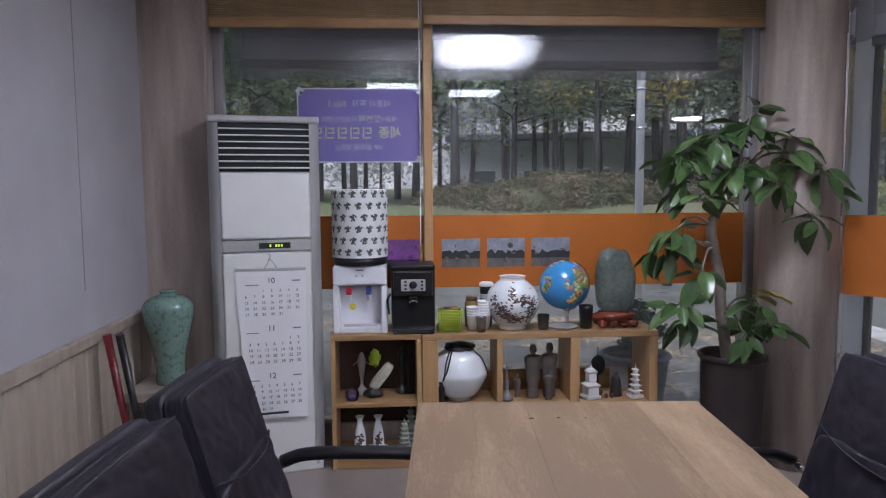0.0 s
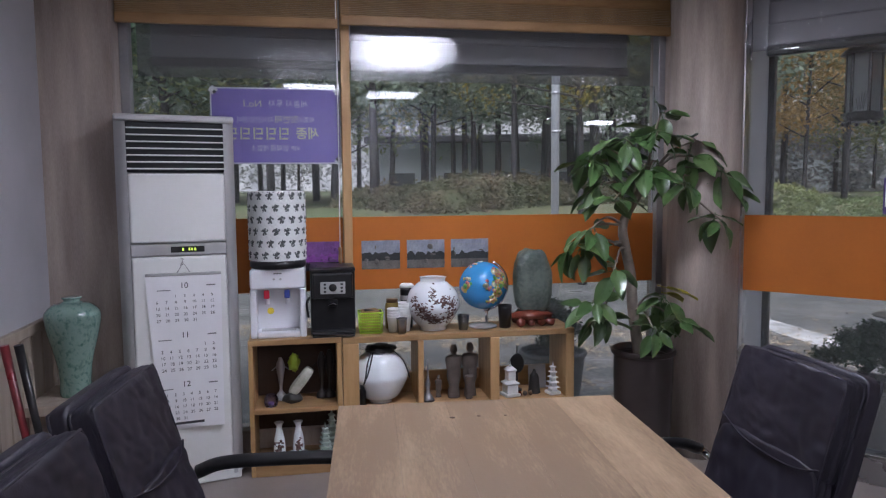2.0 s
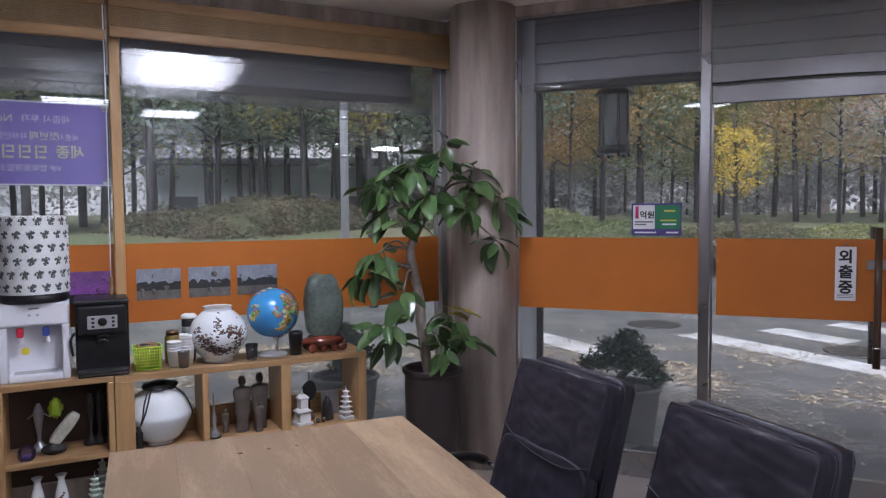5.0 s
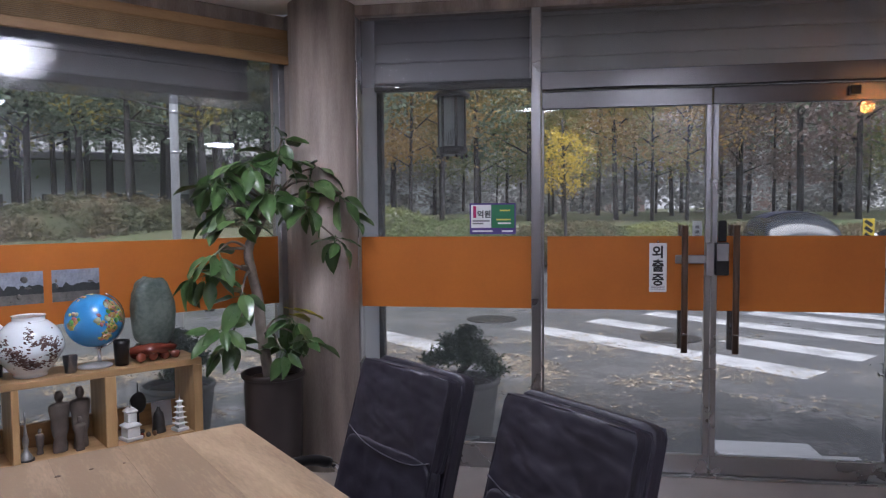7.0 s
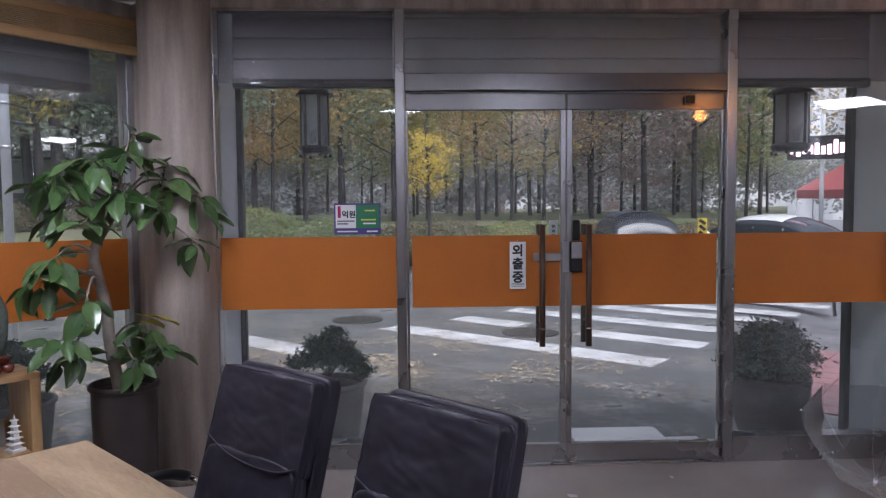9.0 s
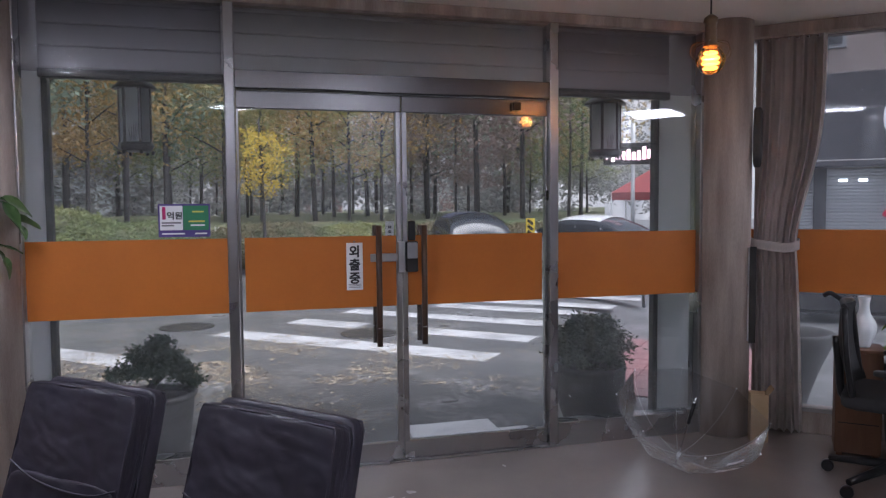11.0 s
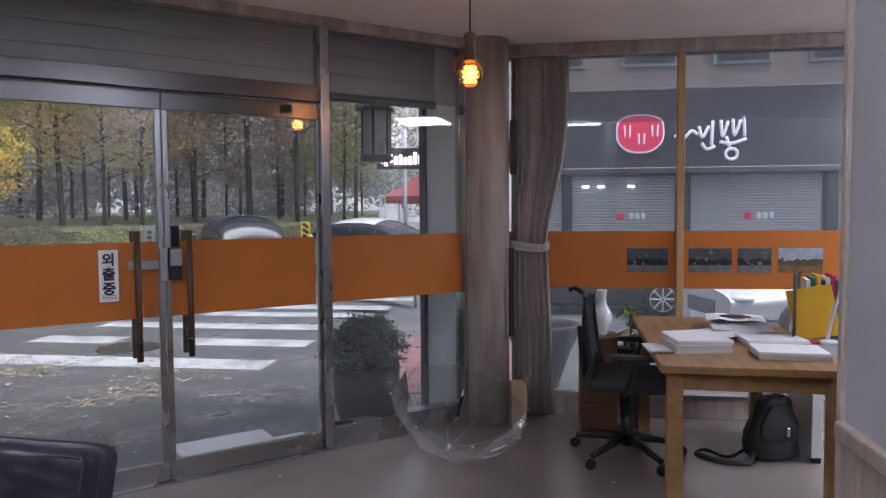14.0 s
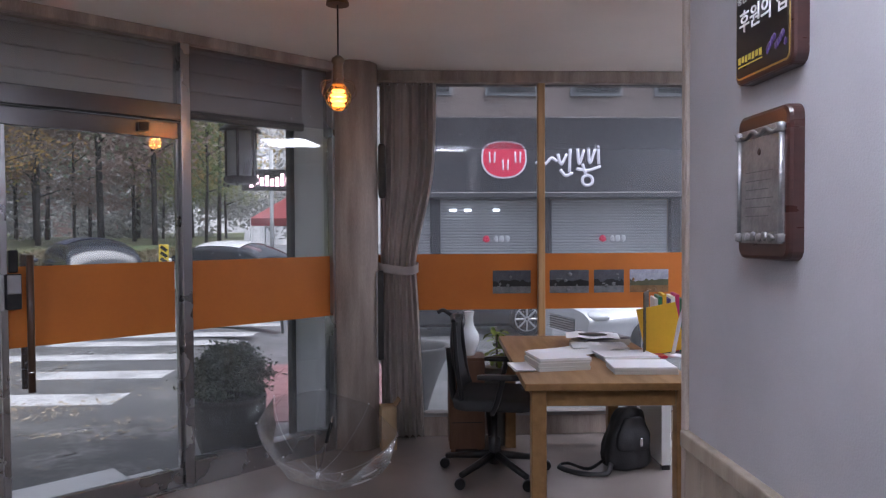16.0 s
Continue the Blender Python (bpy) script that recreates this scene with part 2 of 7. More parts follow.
LEATHER = mat("black leather", (0.012, 0.010, 0.017), (0.020, 0.0175, 0.028), 0.45, scale=5, bump=0.25, bscale=420, rvar=0.12, spec=0.4)
CHROME = mat("chrome", (0.7, 0.7, 0.72), None, 0.12, metal=1.0)
IRONM = mat("black iron", (0.025, 0.024, 0.023), (0.04, 0.036, 0.032), 0.45, metal=0.3)
LEAF = mat("glossy leaf", (0.030, 0.076, 0.022), (0.092, 0.158, 0.052), 0.30, scale=6, bump=0.1, bscale=25, rand=0.45, spec=0.6)
BARKP = mat("grey bark", (0.27, 0.23, 0.19), (0.16, 0.13, 0.105), 0.8, scale=14, bump=0.5, bscale=60)
PANEL = glow("light panel", (0.95, 0.98, 1.0), 9.0)

# ---- frames of the three glazed walls: x along the wall, y outwards ----
BA = radians(41.05)
A_FRAME = pose(0, 3.805, 0)
B_FRAME = Matrix(((math.sin(BA), math.cos(BA), 0, 3.8614 * math.cos(BA)), (-math.cos(BA), math.sin(BA), 0, 3.8614 * math.sin(BA)), (0, 0, 1, 0), (0, 0, 0, 1)))
C_FRAME = pose(4.963, 0, 0, 0, 0, -90)
CEIL = 2.55
GROUND = -0.16

# ---- structure ----
bm = bmesh.new()
outline = [(-1.35, -6.1), (5.06, -6.1), (5.06, 0.2), (4.963, 0.24), (1.9, 3.78), (1.85, 3.9), (-1.35, 3.9)]
lower = [bm.verts.new((x, y, -0.14)) for x, y in outline]
upper = [bm.verts.new((x, y, 0.0)) for x, y in outline]
bm.faces.new(upper)
bm.faces.new(lower[::-1])
for i in range(len(outline)):
    j = (i + 1) % len(outline)
    bm.faces.new((lower[i], lower[j], upper[j], upper[i]))
solid("floor", bm, FLOORM, "dull grey-brown sheet vinyl floor", "floor", kind="structure")
bm = bmesh.new()
lower = [bm.verts.new((x, y, CEIL)) for x, y in outline]
upper = [bm.verts.new((x, y, CEIL + 0.2)) for x, y in outline]
bm.faces.new(upper)
bm.faces.new(lower[::-1])
for i in range(len(outline)):
    j = (i + 1) % len(outline)
    bm.faces.new((lower[i], lower[j], upper[j], upper[i]))
solid("ceiling", bm, CEILING, "plain off-white papered ceiling", "ceiling", kind="structure")

wall = solid("wall_west", bx(-1.37, -1.255, -6.1, 3.9, 0, CEIL, 0), WALLPAPER, "pale lilac-grey papered wall over wooden wainscot", "wall", kind="structure")
solid("wall_south", bx(-1.37, 5.08, -6.25, -6.1, 0, CEIL, 0), WALLPAPER, "pale papered back wall", "wall", kind="structure")
solid("wall_partition", bx(-0.6, 2.05, -0.97, -0.862, 0, CEIL, 0), WALLPAPER, "pale lilac-grey papered partition over wooden wainscot", "wall", kind="structure")


def wainscot(m, length, name):
    """Tongue-and-groove boards with a cap, along local x, proud towards local -y."""
    base = thing(name, m, "pale wood board wainscot with a flat cap", "wainscot", kind="structure")
    n = int(length / 0.118)
    w = length / n
    me = finish("board", bx(0.0035, w - 0.0035, -0.014, 0.0, 0.075, 0.795, 0.006), WAINSCOT)
    for i in range(n):
        ob = new("board", me)
        ob.parent, ob.matrix_basis = base, pose(i * w, 0, 0)
    part("cap", bx(0, length, -0.03, 0.0, 0.795, 0.845, 0.006, 2), WAINSCOT, base)
    part("skirting", bx(0, length, -0.022, 0.0, 0.0, 0.075, 0.004), WAINSCOT, base)
    return base


wainscot(pose(-1.255, -1.6, 0, 0, 0, 90), 5.3, "wainscot")
wainscot(pose(2.05, -0.862, 0, 0, 0, 180), 2.65, "wainscot")
solid("trim", bx(2.053, 2.085, -0.99, -0.85, 0, CEIL - 0.002, 0.005), OAKPALE, "brown wood casing at the end of the partition", "trim", kind="structure")


solid("trim_seam", bx(-1.2548, -1.2535, 2.905, 2.909, 1.02, 2.5, 0), GREYINK, "thin dark seam in the wallpaper", "trim", kind="structure")
# pillars
def column(name, cx, cy, r):
    bm = lathe([(r, 0.0), (r, CEIL)], 40, (cx, cy, 0))
    ob = solid(name, bm, OAKPALE, "round pillar wrapped in pale oak film", "pillar", kind="structure")
    ob.data.polygons.foreach_set("use_smooth", [len(p.vertices) == 4 for p in ob.data.polygons])
    return ob


column("pillar_1", 2.045, 3.445, 0.185)
column("pillar_2", 4.76, 0.33, 0.155)
solid("wall_corner_1", bx(1.975, 2.3, 3.45, 3.95, 0, CEIL, 0.004), OAKPALE, "oak-filmed wall piece behind the pillar", "wall", kind="structure")
solid("wall_corner_2", bx(4.80, 5.1, 0.2, 0.42, 0, CEIL, 0.004), OAKPALE, "oak-filmed wall piece behind the pillar", "wall", kind="structure")
solid("wall_north", bx(-1.36, -0.93, 3.62, 3.95, 0, CEIL, 0.006), OAKPALE, "brown oak-filmed wall pier beside the window", "wall", kind="structure")


def film_strip(parent, x0, x1, z0=0.885, z1=1.278, y=-0.008):
    part("film_band", bx(x0, x1, y - 0.003, y, z0, z1, 0), ORANGE, parent, "orange film band stuck across the glass")


# wall A: one wide window with a pine post, from pier to pillar
winA = thing("window_1", A_FRAME, "wide shop window with a pine post and an orange film band", "window", kind="structure")
part("window_sill", bx(-0.93, 1.99, -0.06, 0.08, 0, 0.16, 0.006), OAKPALE, winA)
part("window_head", bx(-0.93, 1.99, -0.05, 0.1, 2.46, CEIL, 0.006), OAKPALE, winA)
part("post", bx(0.150, 0.198, -0.06, 0.0, 0.16, 2.46, 0.004), PINEUP, winA, "pine post with knots")
part("frame_side", bx(-0.93, -0.885, -0.045, 0.03, 0.16, 2.46, 0.004), STEELH, winA)
part("frame_side", bx(1.935, 1.975, -0.045, 0.03, 0.16, 2.46, 0.004), STEELH, winA)
for x0, x1 in ((-0.885, 0.172), (0.176, 1.935)):
    g = part("pane", bx(x0, x1, 0.003, 0.009, 0.16, 2.002, 0), PANE, winA)
    g.visible_shadow = False
    f = part("dimpled_film", bx(x0 + 0.03, x1 - 0.03, -0.001, 0.001, 2.0, 2.46, 0), FROST, winA, "translucent dimpled film along the top of the glass")
    f.visible_shadow = False
film_strip(winA, -0.88, 0.149)
film_strip(winA, 0.199, 1.93)

# wall B: side light, double glass door, side light
winB = thing("window_2", B_FRAME, "glazed shop front with steel posts and an orange film band", "window", kind="structure")
for x0, x1 in ((-1.12, -1.062), (2.705, 2.76)):
    part("frame_side", bx(x0, x1, -0.05, 0.06, 0, 2.49, 0.004), STEEL, winB)
for x0, x1 in ((-0.108, -0.056), (1.698, 1.752)):
    part("post", bx(x0, x1, -0.05, 0.06, 0, 2.49, 0.004), STEEL, winB, "brushed steel post")
part("head_rail", bx(-1.12, 2.76, -0.05, 0.06, 2.49, CEIL, 0.004), OAKPALE, winB)
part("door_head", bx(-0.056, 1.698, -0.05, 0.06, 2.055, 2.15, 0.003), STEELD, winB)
for x0, x1 in ((-1.062, -0.108), (1.752, 2.705)):
    part("kick_plate", bx(x0, x1, -0.045, 0.05, 0, 0.145, 0.003), STEEL, winB)
    part("bottom_bead", bx(x0, x1, -0.055, -0.045, 0.128, 0.146, 0.002), STEEL, winB)
    g = part("pane", bx(x0, x1, 0.003, 0.009, 0.145, 2.112, 0), PANE, winB)
    g.visible_shadow = False
    f = part("dimpled_film", bx(x0 + 0.01, x1 - 0.01, -0.001, 0.001, 2.11, 2.49, 0), FROSTB, winB)
    f.visible_shadow = False
g = part("pane", bx(-0.056, 1.698, 0.003, 0.009, 2.15, 2.49, 0), PANE, winB)
g.visible_shadow = False
film_strip(winB, -1.06, -0.11)
film_strip(winB, 1.755, 2.703)

# wall C: window with a pine post
winC = thing("window_3", C_FRAME, "wide shop window with a pine post and an orange film band", "window", kind="structure")
part("window_sill", bx(-0.2, 2.6, -0.05, 0.08, 0, 0.155, 0.006), OAKPALE, winC)
part("bead", bx(-0.2, 2.6, -0.062, -0.05, 0.14, 0.165, 0.002), STEEL, winC)
part("window_head", bx(-0.35, 2.6, -0.07, 0.1, 2.468, CEIL, 0.006), OAKPALE, winC)
part("post", bx(0.938, 0.986, -0.055, 0.0, 0.155, 2.468, 0.004), PINEUP, winC, "pine post with knots")
for x0, x1 in ((-0.2, 0.96), (0.964, 2.6)):
    g = part("pane", bx(x0, x1, 0.003, 0.009, 0.155, 2.468, 0), PANE, winC)
    g.visible_shadow = False
    f = part("dimpled_film", bx(x0, x1, -0.001, 0.001, 2.015, 2.468, 0), FROSTB, winC)
    f.visible_shadow = False
film_strip(winC, -0.2, 0.937)
film_strip(winC, 0.987, 2.6)
solid("wall_east", bx(4.93, 5.08, -6.1, -2.6, 0, CEIL, 0), WALLPAPER, "pale papered wall beyond the window", "wall", kind="structure")

# ceiling light panels
def light_panel(x, y, w, d, power):
    p = thing("ceiling_light", pose(x, y, CEIL), "flat white rectangular light panel", "ceiling light", "ceiling light panels")
    part("frame", bx(-w / 2 - 0.02, w / 2 + 0.02, -d / 2 - 0.02, d / 2 + 0.02, -0.05, -0.001, 0.004), WHITE, p)
    part("diffuser", bx(-w / 2, w / 2, -d / 2, d / 2, -0.054, -0.051, 0), PANEL, p)
    lamp = new("panel_lamp", bpy.data.lights.new("panel_lamp", "AREA"))
    lamp.data.shape, lamp.data.size, lamp.data.size_y, lamp.data.energy, lamp.data.color = "RECTANGLE", w, d, LAMP * power, (0.95, 0.97, 1.0)
    lamp.matrix_world = pose(x, y, CEIL - 0.06)
    return p


for x, y, d, power in ((0.67, 2.29, 0.36, 1.45), (0.0, 0.1, 0.36, 0.12), (0.90, -0.48, 0.60, 0.03), (3.30, -3.1, 0.72, 1.35), (4.62, -3.38, 0.72, 1.35)):
    light_panel(x, y, 0.56, d, power)
# unseen block, added to keep one panel's reflection out of the north glass
solid("wall_core", bx(2.05, 3.08, -3.0, -1.5, 0, CEIL, 0), WALLPAPER, "unseen block added to hide one light panel from the north window", "wall", kind="structure")


# ---- outside: ground, street, park ----
ASPHALT = mat("wet asphalt", (0.22, 0.22, 0.22), (0.09, 0.091, 0.094), 0.36, scale=1.3, bump=0.8, bscale=17, rvar=0.24, fine=1.0, detail=9)
PAVE = mat("wet concrete apron", (0.32, 0.315, 0.31), (0.078, 0.078, 0.079), 0.38, scale=2.2, bump=0.9, bscale=15, rvar=0.28, fine=1.0, detail=9)
PAINT = mat("worn road paint", (0.13, 0.13, 0.13), (0.48, 0.48, 0.48), 0.5, scale=2.6, bump=0.3, bscale=24, fine=0.8, detail=10)
GRASS = mat("park grass", (0.06, 0.10, 0.035), (0.12, 0.11, 0.06), 0.9, scale=0.5, bump=0.5, bscale=20, fine=0.5)


def step(a, b, v):
    t = min(1.0, max(0.0, (v - a) / (b - a)))
    return t * t * (3 - 2 * t)


def gz(x, y):
    """Height of the street; it falls away towards the east."""
    return GROUND - 0.42 * step(7.5, 13.5, x) * (1 - step(0.5, 3.5, y))


ticks = [-400, -150, -60, -25, -10] + [-6 + 0.75 * i for i in range(33)] + [21, 26, 34, 50, 90, 180, 400]
bm = bmesh.new()
grid = [[bm.verts.new((x, y, gz(x, y))) for y in ticks] for x in ticks]
for i in range(len(ticks) - 1):
    for j in range(len(ticks) - 1):
        bm.faces.new((grid[i][j], grid[i + 1][j], grid[i + 1][j + 1], grid[i][j + 1])).smooth = True
solid("ground", bm, ASPHALT, "wet grey asphalt street falling gently eastwards", "ground", kind="structure")

# apron before the shop with its low worn kerb
def kerb_x(y):
    """Where the apron ends; past the corner it turns away from the street."""
    edge = 5.75 + 0.22 * math.sin(min(y, 5.2) * 1.1) - 0.006 * (min(y, 5.2) - 3) ** 2
    return edge - 1.5 * max(0.0, y - 5.2)
bm = bmesh.new()
rows_ = []
for k in range(41):
    y = -3.0 + 0.35 * k
    xe = max(kerb_x(y), -2.3)
    xi = max(5.07 if y < 0.3 else (5.15 - (y - 0.2) * 0.87), -2.5) if y < 4 else -2.5
    xi = min(xi, xe - 0.1)
    rows_.append([bm.verts.new((xi, y, GROUND + 0.035)), bm.verts.new((xe - 0.15, y, GROUND + 0.035)), bm.verts.new((xe, y, GROUND + 0.028)), bm.verts.new((xe + 0.03, y, GROUND - 0.03))])
for a, b in zip(rows_, rows_[1:]):
    for i in range(3):
        bm.faces.new((a[i], a[i + 1], b[i + 1], b[i]))
solid("pavement", bm, PAVE, "wet worn concrete apron with a low kerb", "pavement", kind="structure")
STONE = mat("pale worn stone", (0.78, 0.77, 0.76), (0.66, 0.65, 0.65), 0.4, scale=5, bump=0.3, bscale=30, fine=0.4)
slab = thing("stone_slab", B_FRAME, "pale worn stone slab lying before the glass door", "slab")
part("top_slab", bx(1.02, 1.64, 0.60, 0.93, GROUND + 0.02, GROUND + 0.06, 0.006), STONE, slab)
part("side_slab", bx(1.645, 1.86, 0.30, 0.72, GROUND + 0.02, GROUND + 0.055, 0.006), STONE, slab)
zebra = thing("crosswalk", None, "worn white zebra crossing on the wet street", "crosswalk", kind="structure")
for x0, x1, y0, y1 in ((6.66, 7.12, 2.75, 6.5), (7.84, 8.28, 5.15, 6.25), (7.84, 8.28, 2.7, 4.25), (9.0, 9.42, 2.9, 6.1), (10.12, 10.55, 2.5, 5.1), (10.95, 11.4, 2.4, 5.4), (12.1, 12.5, 2.2, 5.5), (4.9, 5.34, 6.02, 9.5)):
    part("stripe", bx(x0, x1, y0, y1, GROUND + 0.001, GROUND + 0.007, 0), PAINT, zebra)
for x, y in ((7.05, 7.3), (7.62, 4.75)):
    mh = thing("manhole_cover", pose(x, y, GROUND), "round dark iron manhole cover in the asphalt", "manhole", "manhole covers")
    part("rim", lathe([(0.36, 0.0), (0.36, 0.01), (0.33, 0.012)], 28), IRONM, mh)
    part("lid", lathe([(0.32, 0.0), (0.31, 0.014)], 28), IRONM, mh)

# red block paving beside the crossing
REDP = mat("wet red paving", (0.13, 0.055, 0.055), (0.24, 0.105, 0.105), 0.35, scale=6, bump=0.4, bscale=25, fine=0.6)
rp_ = thing("paving_red", None, "wet red block paving at the street corner", "paving", kind="structure")
me = finish("paver", bx(-0.118, 0.118, -0.118, 0.118, 0, 0.03, 0.006), REDP)
for i in range(11):
    for j in range(7):
        x, y = 5.95 + 0.24 * i, 0.1 + 0.24 * j
        ob = new("paver", me)
        ob.parent, ob.matrix_basis = rp_, pose(x, y, max(gz(x, y), GROUND - 0.03) + 0.012)

# fallen leaves
rnd = random.Random(5)
FALLEN = mat("fallen leaf", (0.60, 0.52, 0.38), (0.17, 0.12, 0.075), 0.5, scale=9, bscale=40, fine=0.6)
verts, faces = [], []
while len(faces) < 19000:
    x, y = rnd.uniform(-2.0, 9.0), rnd.uniform(1.0, 8.5)
    if 0.7541 * x + 0.6567 * y < 4.45 or y < 4.3 and x < 1.9:
        continue
    d = abs(x - kerb_x(y))
    patch = step(-0.25, 0.3, noise.noise(Vector((x * 1.3, y * 1.3, 3.0))))
    drift = step(-0.3, 0.35, noise.noise(Vector((x * 2.3, y * 2.3, 8.0))))
    chance = math.exp(-d * 1.3) * (0.10 + 0.90 * step(1.6, 4.6, y)) * patch + (0.05 * (y > 4.0) + 0.22 * (x < kerb_x(y)) * step(2.6, 4.8, y)) * drift + 0.4 * (x < 2.6) * drift
    if rnd.random() > chance:
        continue
    z = (GROUND + 0.037 if x < kerb_x(y) - 0.15 and 0.3 < y else gz(x, y) + 0.004) + rnd.uniform(0.0, 0.006)
    a, r = rnd.uniform(0, 6.28), 0.007 + 0.024 * rnd.random() ** 2
    n = len(verts)
    for k, q in enumerate((1.0, 0.6, 1.0, 0.6)):
        verts.append((x + r * q * math.cos(a + k * math.pi / 2), y + r * q * math.sin(a + k * math.pi / 2), z + rnd.uniform(0, 0.014)))
    faces.append((n, n + 1, n + 2, n + 3))
me = bpy.data.meshes.new("fallen_leaves")
me.from_pydata(verts, [], faces)
me.materials.append(FALLEN)
tagged(new("fallen_leaves", me), "pale yellow-brown fallen leaves scattered on the wet ground", "leaves", kind="stuff")

# grass bank of the park, across the street
def bank_r(b):
    return 13.0 + 7.5 * step(20, 55, b)
def bank(u, v):
    b = -45 + 122 * u
    r = bank_r(b) + 70 * v ** 2.2
    h = gz(0, 5) - 0.05 + 1.15 * step(0.0, 0.22, v) + 0.5 * v + 0.12 * noise.noise(Vector((b * 0.2, r * 0.2, 0))) * step(0, 0.1, v)
    return Vector((r * math.sin(radians(b)), r * math.cos(radians(b)), h))
solid("park_bank", sheet(bank, 60, 24), GRASS, "grassy park bank across the street with autumn litter", "bank", kind="structure")

# trees
PINEG = mat("pine needles", (0.11, 0.18, 0.125), (0.28, 0.34, 0.24), 0.8, scale=0.7, rand=0.5, subs=0.45)
AUTUMN = mat("autumn foliage", (0.66, 0.36, 0.10), (0.38, 0.30, 0.13), 0.8, scale=0.6, rand=0.5, subs=0.45)
YELLOWL = mat("yellow foliage", (0.82, 0.64, 0.12), (0.66, 0.48, 0.07), 0.75, scale=3, rand=0.1, subs=0.45)
RUST = mat("rusty foliage", (0.42, 0.28, 0.245), (0.29, 0.235, 0.21), 0.85, scale=0.6, rand=0.4, subs=0.45)
OLIVE = mat("olive foliage", (0.42, 0.38, 0.13), (0.20, 0.25, 0.11), 0.8, scale=0.7, rand=0.5, subs=0.45)
BARK = mat("dark bark", (0.035, 0.032, 0.031), (0.075, 0.068, 0.064), 0.9, scale=4, stretch=(3, 3, 0.6), bump=0.6, bscale=14)


def clumps(seed, centres, per, spread, size, droop=0.0):
    """Leaf sprays round the given centres."""
    r = random.Random(seed)
    vs, fs = [], []
    for cx, cy, cz, k in centres:
        for _ in range(per):
            d = Vector((r.gauss(0, 1), r.gauss(0, 1), r.gauss(0, 0.55))) * spread * k
            p = Vector((cx, cy, cz)) + d
            ax = Vector((r.gauss(0, 1), r.gauss(0, 1), r.gauss(0, 0.6) - droop)).normalized()
            sd = ax.orthogonal().normalized()
            sd = (Matrix.Rotation(r.uniform(0, 6.28), 3, ax) @ sd)
            s = size * r.uniform(0.6, 1.4)
            n = len(vs)
            vs += [p - ax * s, p + sd * s * 0.42, p + ax * s, p - sd * s * 0.42]
            fs.append((n, n + 1, n + 2, n + 3))
    return vs, fs


def tree_meshes(seed, height, crown_from, radius, n_clump, per, size, lean=0.3):
    r = random.Random(seed)
    top = Vector((r.uniform(-lean, lean), r.uniform(-lean, lean), height))
    mid = Vector((r.uniform(-lean, lean) * 0.5, r.uniform(-lean, lean) * 0.5, height * 0.5))
    bm = tube([(0, 0, -0.3), mid, top], (0.075 + 0.045 * r.random(), 0.03), 8, n=5)
    centres = []
    for k in range(n_clump):
        f = crown_from + (1 - crown_from) * (k + r.random()) / n_clump
        a = k * 2.4 + r.uniform(-0.5, 0.5)
        w = radius * (1.05 - 0.75 * (f - crown_from) / (1 - crown_from)) * r.uniform(0.35, 1.0)
        o = mid.lerp(top, max(0, f * 2 - 1)) if f > 0.5 else Vector((0, 0, 0)).lerp(mid, f * 2)
        tip = Vector((o.x + w * math.cos(a), o.y + w * math.sin(a), height * f + r.uniform(-0.2, 0.5)))
        base = Vector((o.x, o.y, height * f - 0.5))
        tube([base, (base + tip) / 2 + Vector((0, 0, 0.1)), tip], (0.03, 0.008), 5, bm)
        centres.append((*tip, 1.0))
        centres.append((*base.lerp(tip, 0.55), 0.8))
    vs, fs = clumps(seed, centres, per, radius * 0.26, size, 0.2)
    return bm, vs, fs


def tree_kind(seed, leaf, label, **kw):
    t = thing("tree", None, label, "tree", "park trees")
    bm, vs, fs = tree_meshes(seed, **kw)
    part("trunk", bm, BARK, t)
    me = bpy.data.meshes.new("crown")
    me.from_pydata(vs, [], fs)
    me.materials.append(leaf)
    c = new("crown", me)
    c.parent = t
    return t


kinds = {
    "pine": [tree_kind(s, PINEG, "tall dark pine tree on the park bank", height=10.5, crown_from=0.28, radius=2.3, n_clump=30, per=95, size=0.095) for s in (1, 2, 3)],
    "autumn": [tree_kind(s, AUTUMN, "tall tree with orange-brown autumn leaves", height=10, crown_from=0.24, radius=2.5, n_clump=26, per=130, size=0.075) for s in (4, 5)],
    "olive": [tree_kind(s, OLIVE, "tall tree with olive-green leaves", height=9, crown_from=0.22, radius=2.3, n_clump=24, per=130, size=0.075) for s in (6,)],
    "rust": [tree_kind(s, RUST, "tall conifer with rusty brown needles", height=12, crown_from=0.16, radius=2.0, n_clump=30, per=125, size=0.085, lean=0.1) for s in (7, 8)],
}
used = {k: 0 for k in kinds}
rnd = random.Random(11)


def plant_tree(kind, b, r, s):
    models = kinds[kind]
    i = used[kind]
    used[kind] += 1
    x, y = r * math.sin(radians(b)), r * math.cos(radians(b))
    v = ((r - bank_r(b)) / 70) ** (1 / 2.2)
    m = pose(x, y, gz(0, 5) - 0.05 + 1.1 * step(0.0, 0.22, v) + 0.5 * v, 0, 0, rnd.uniform(0, 360)) @ Matrix.Diagonal((s, s, s * rnd.uniform(0.92, 1.1), 1))
    if i < len(models):
        models[i].matrix_basis = m
    else:
        t = copy_thing(models[i % len(models)], pose(0, 0, 0))
        t.matrix_basis = m


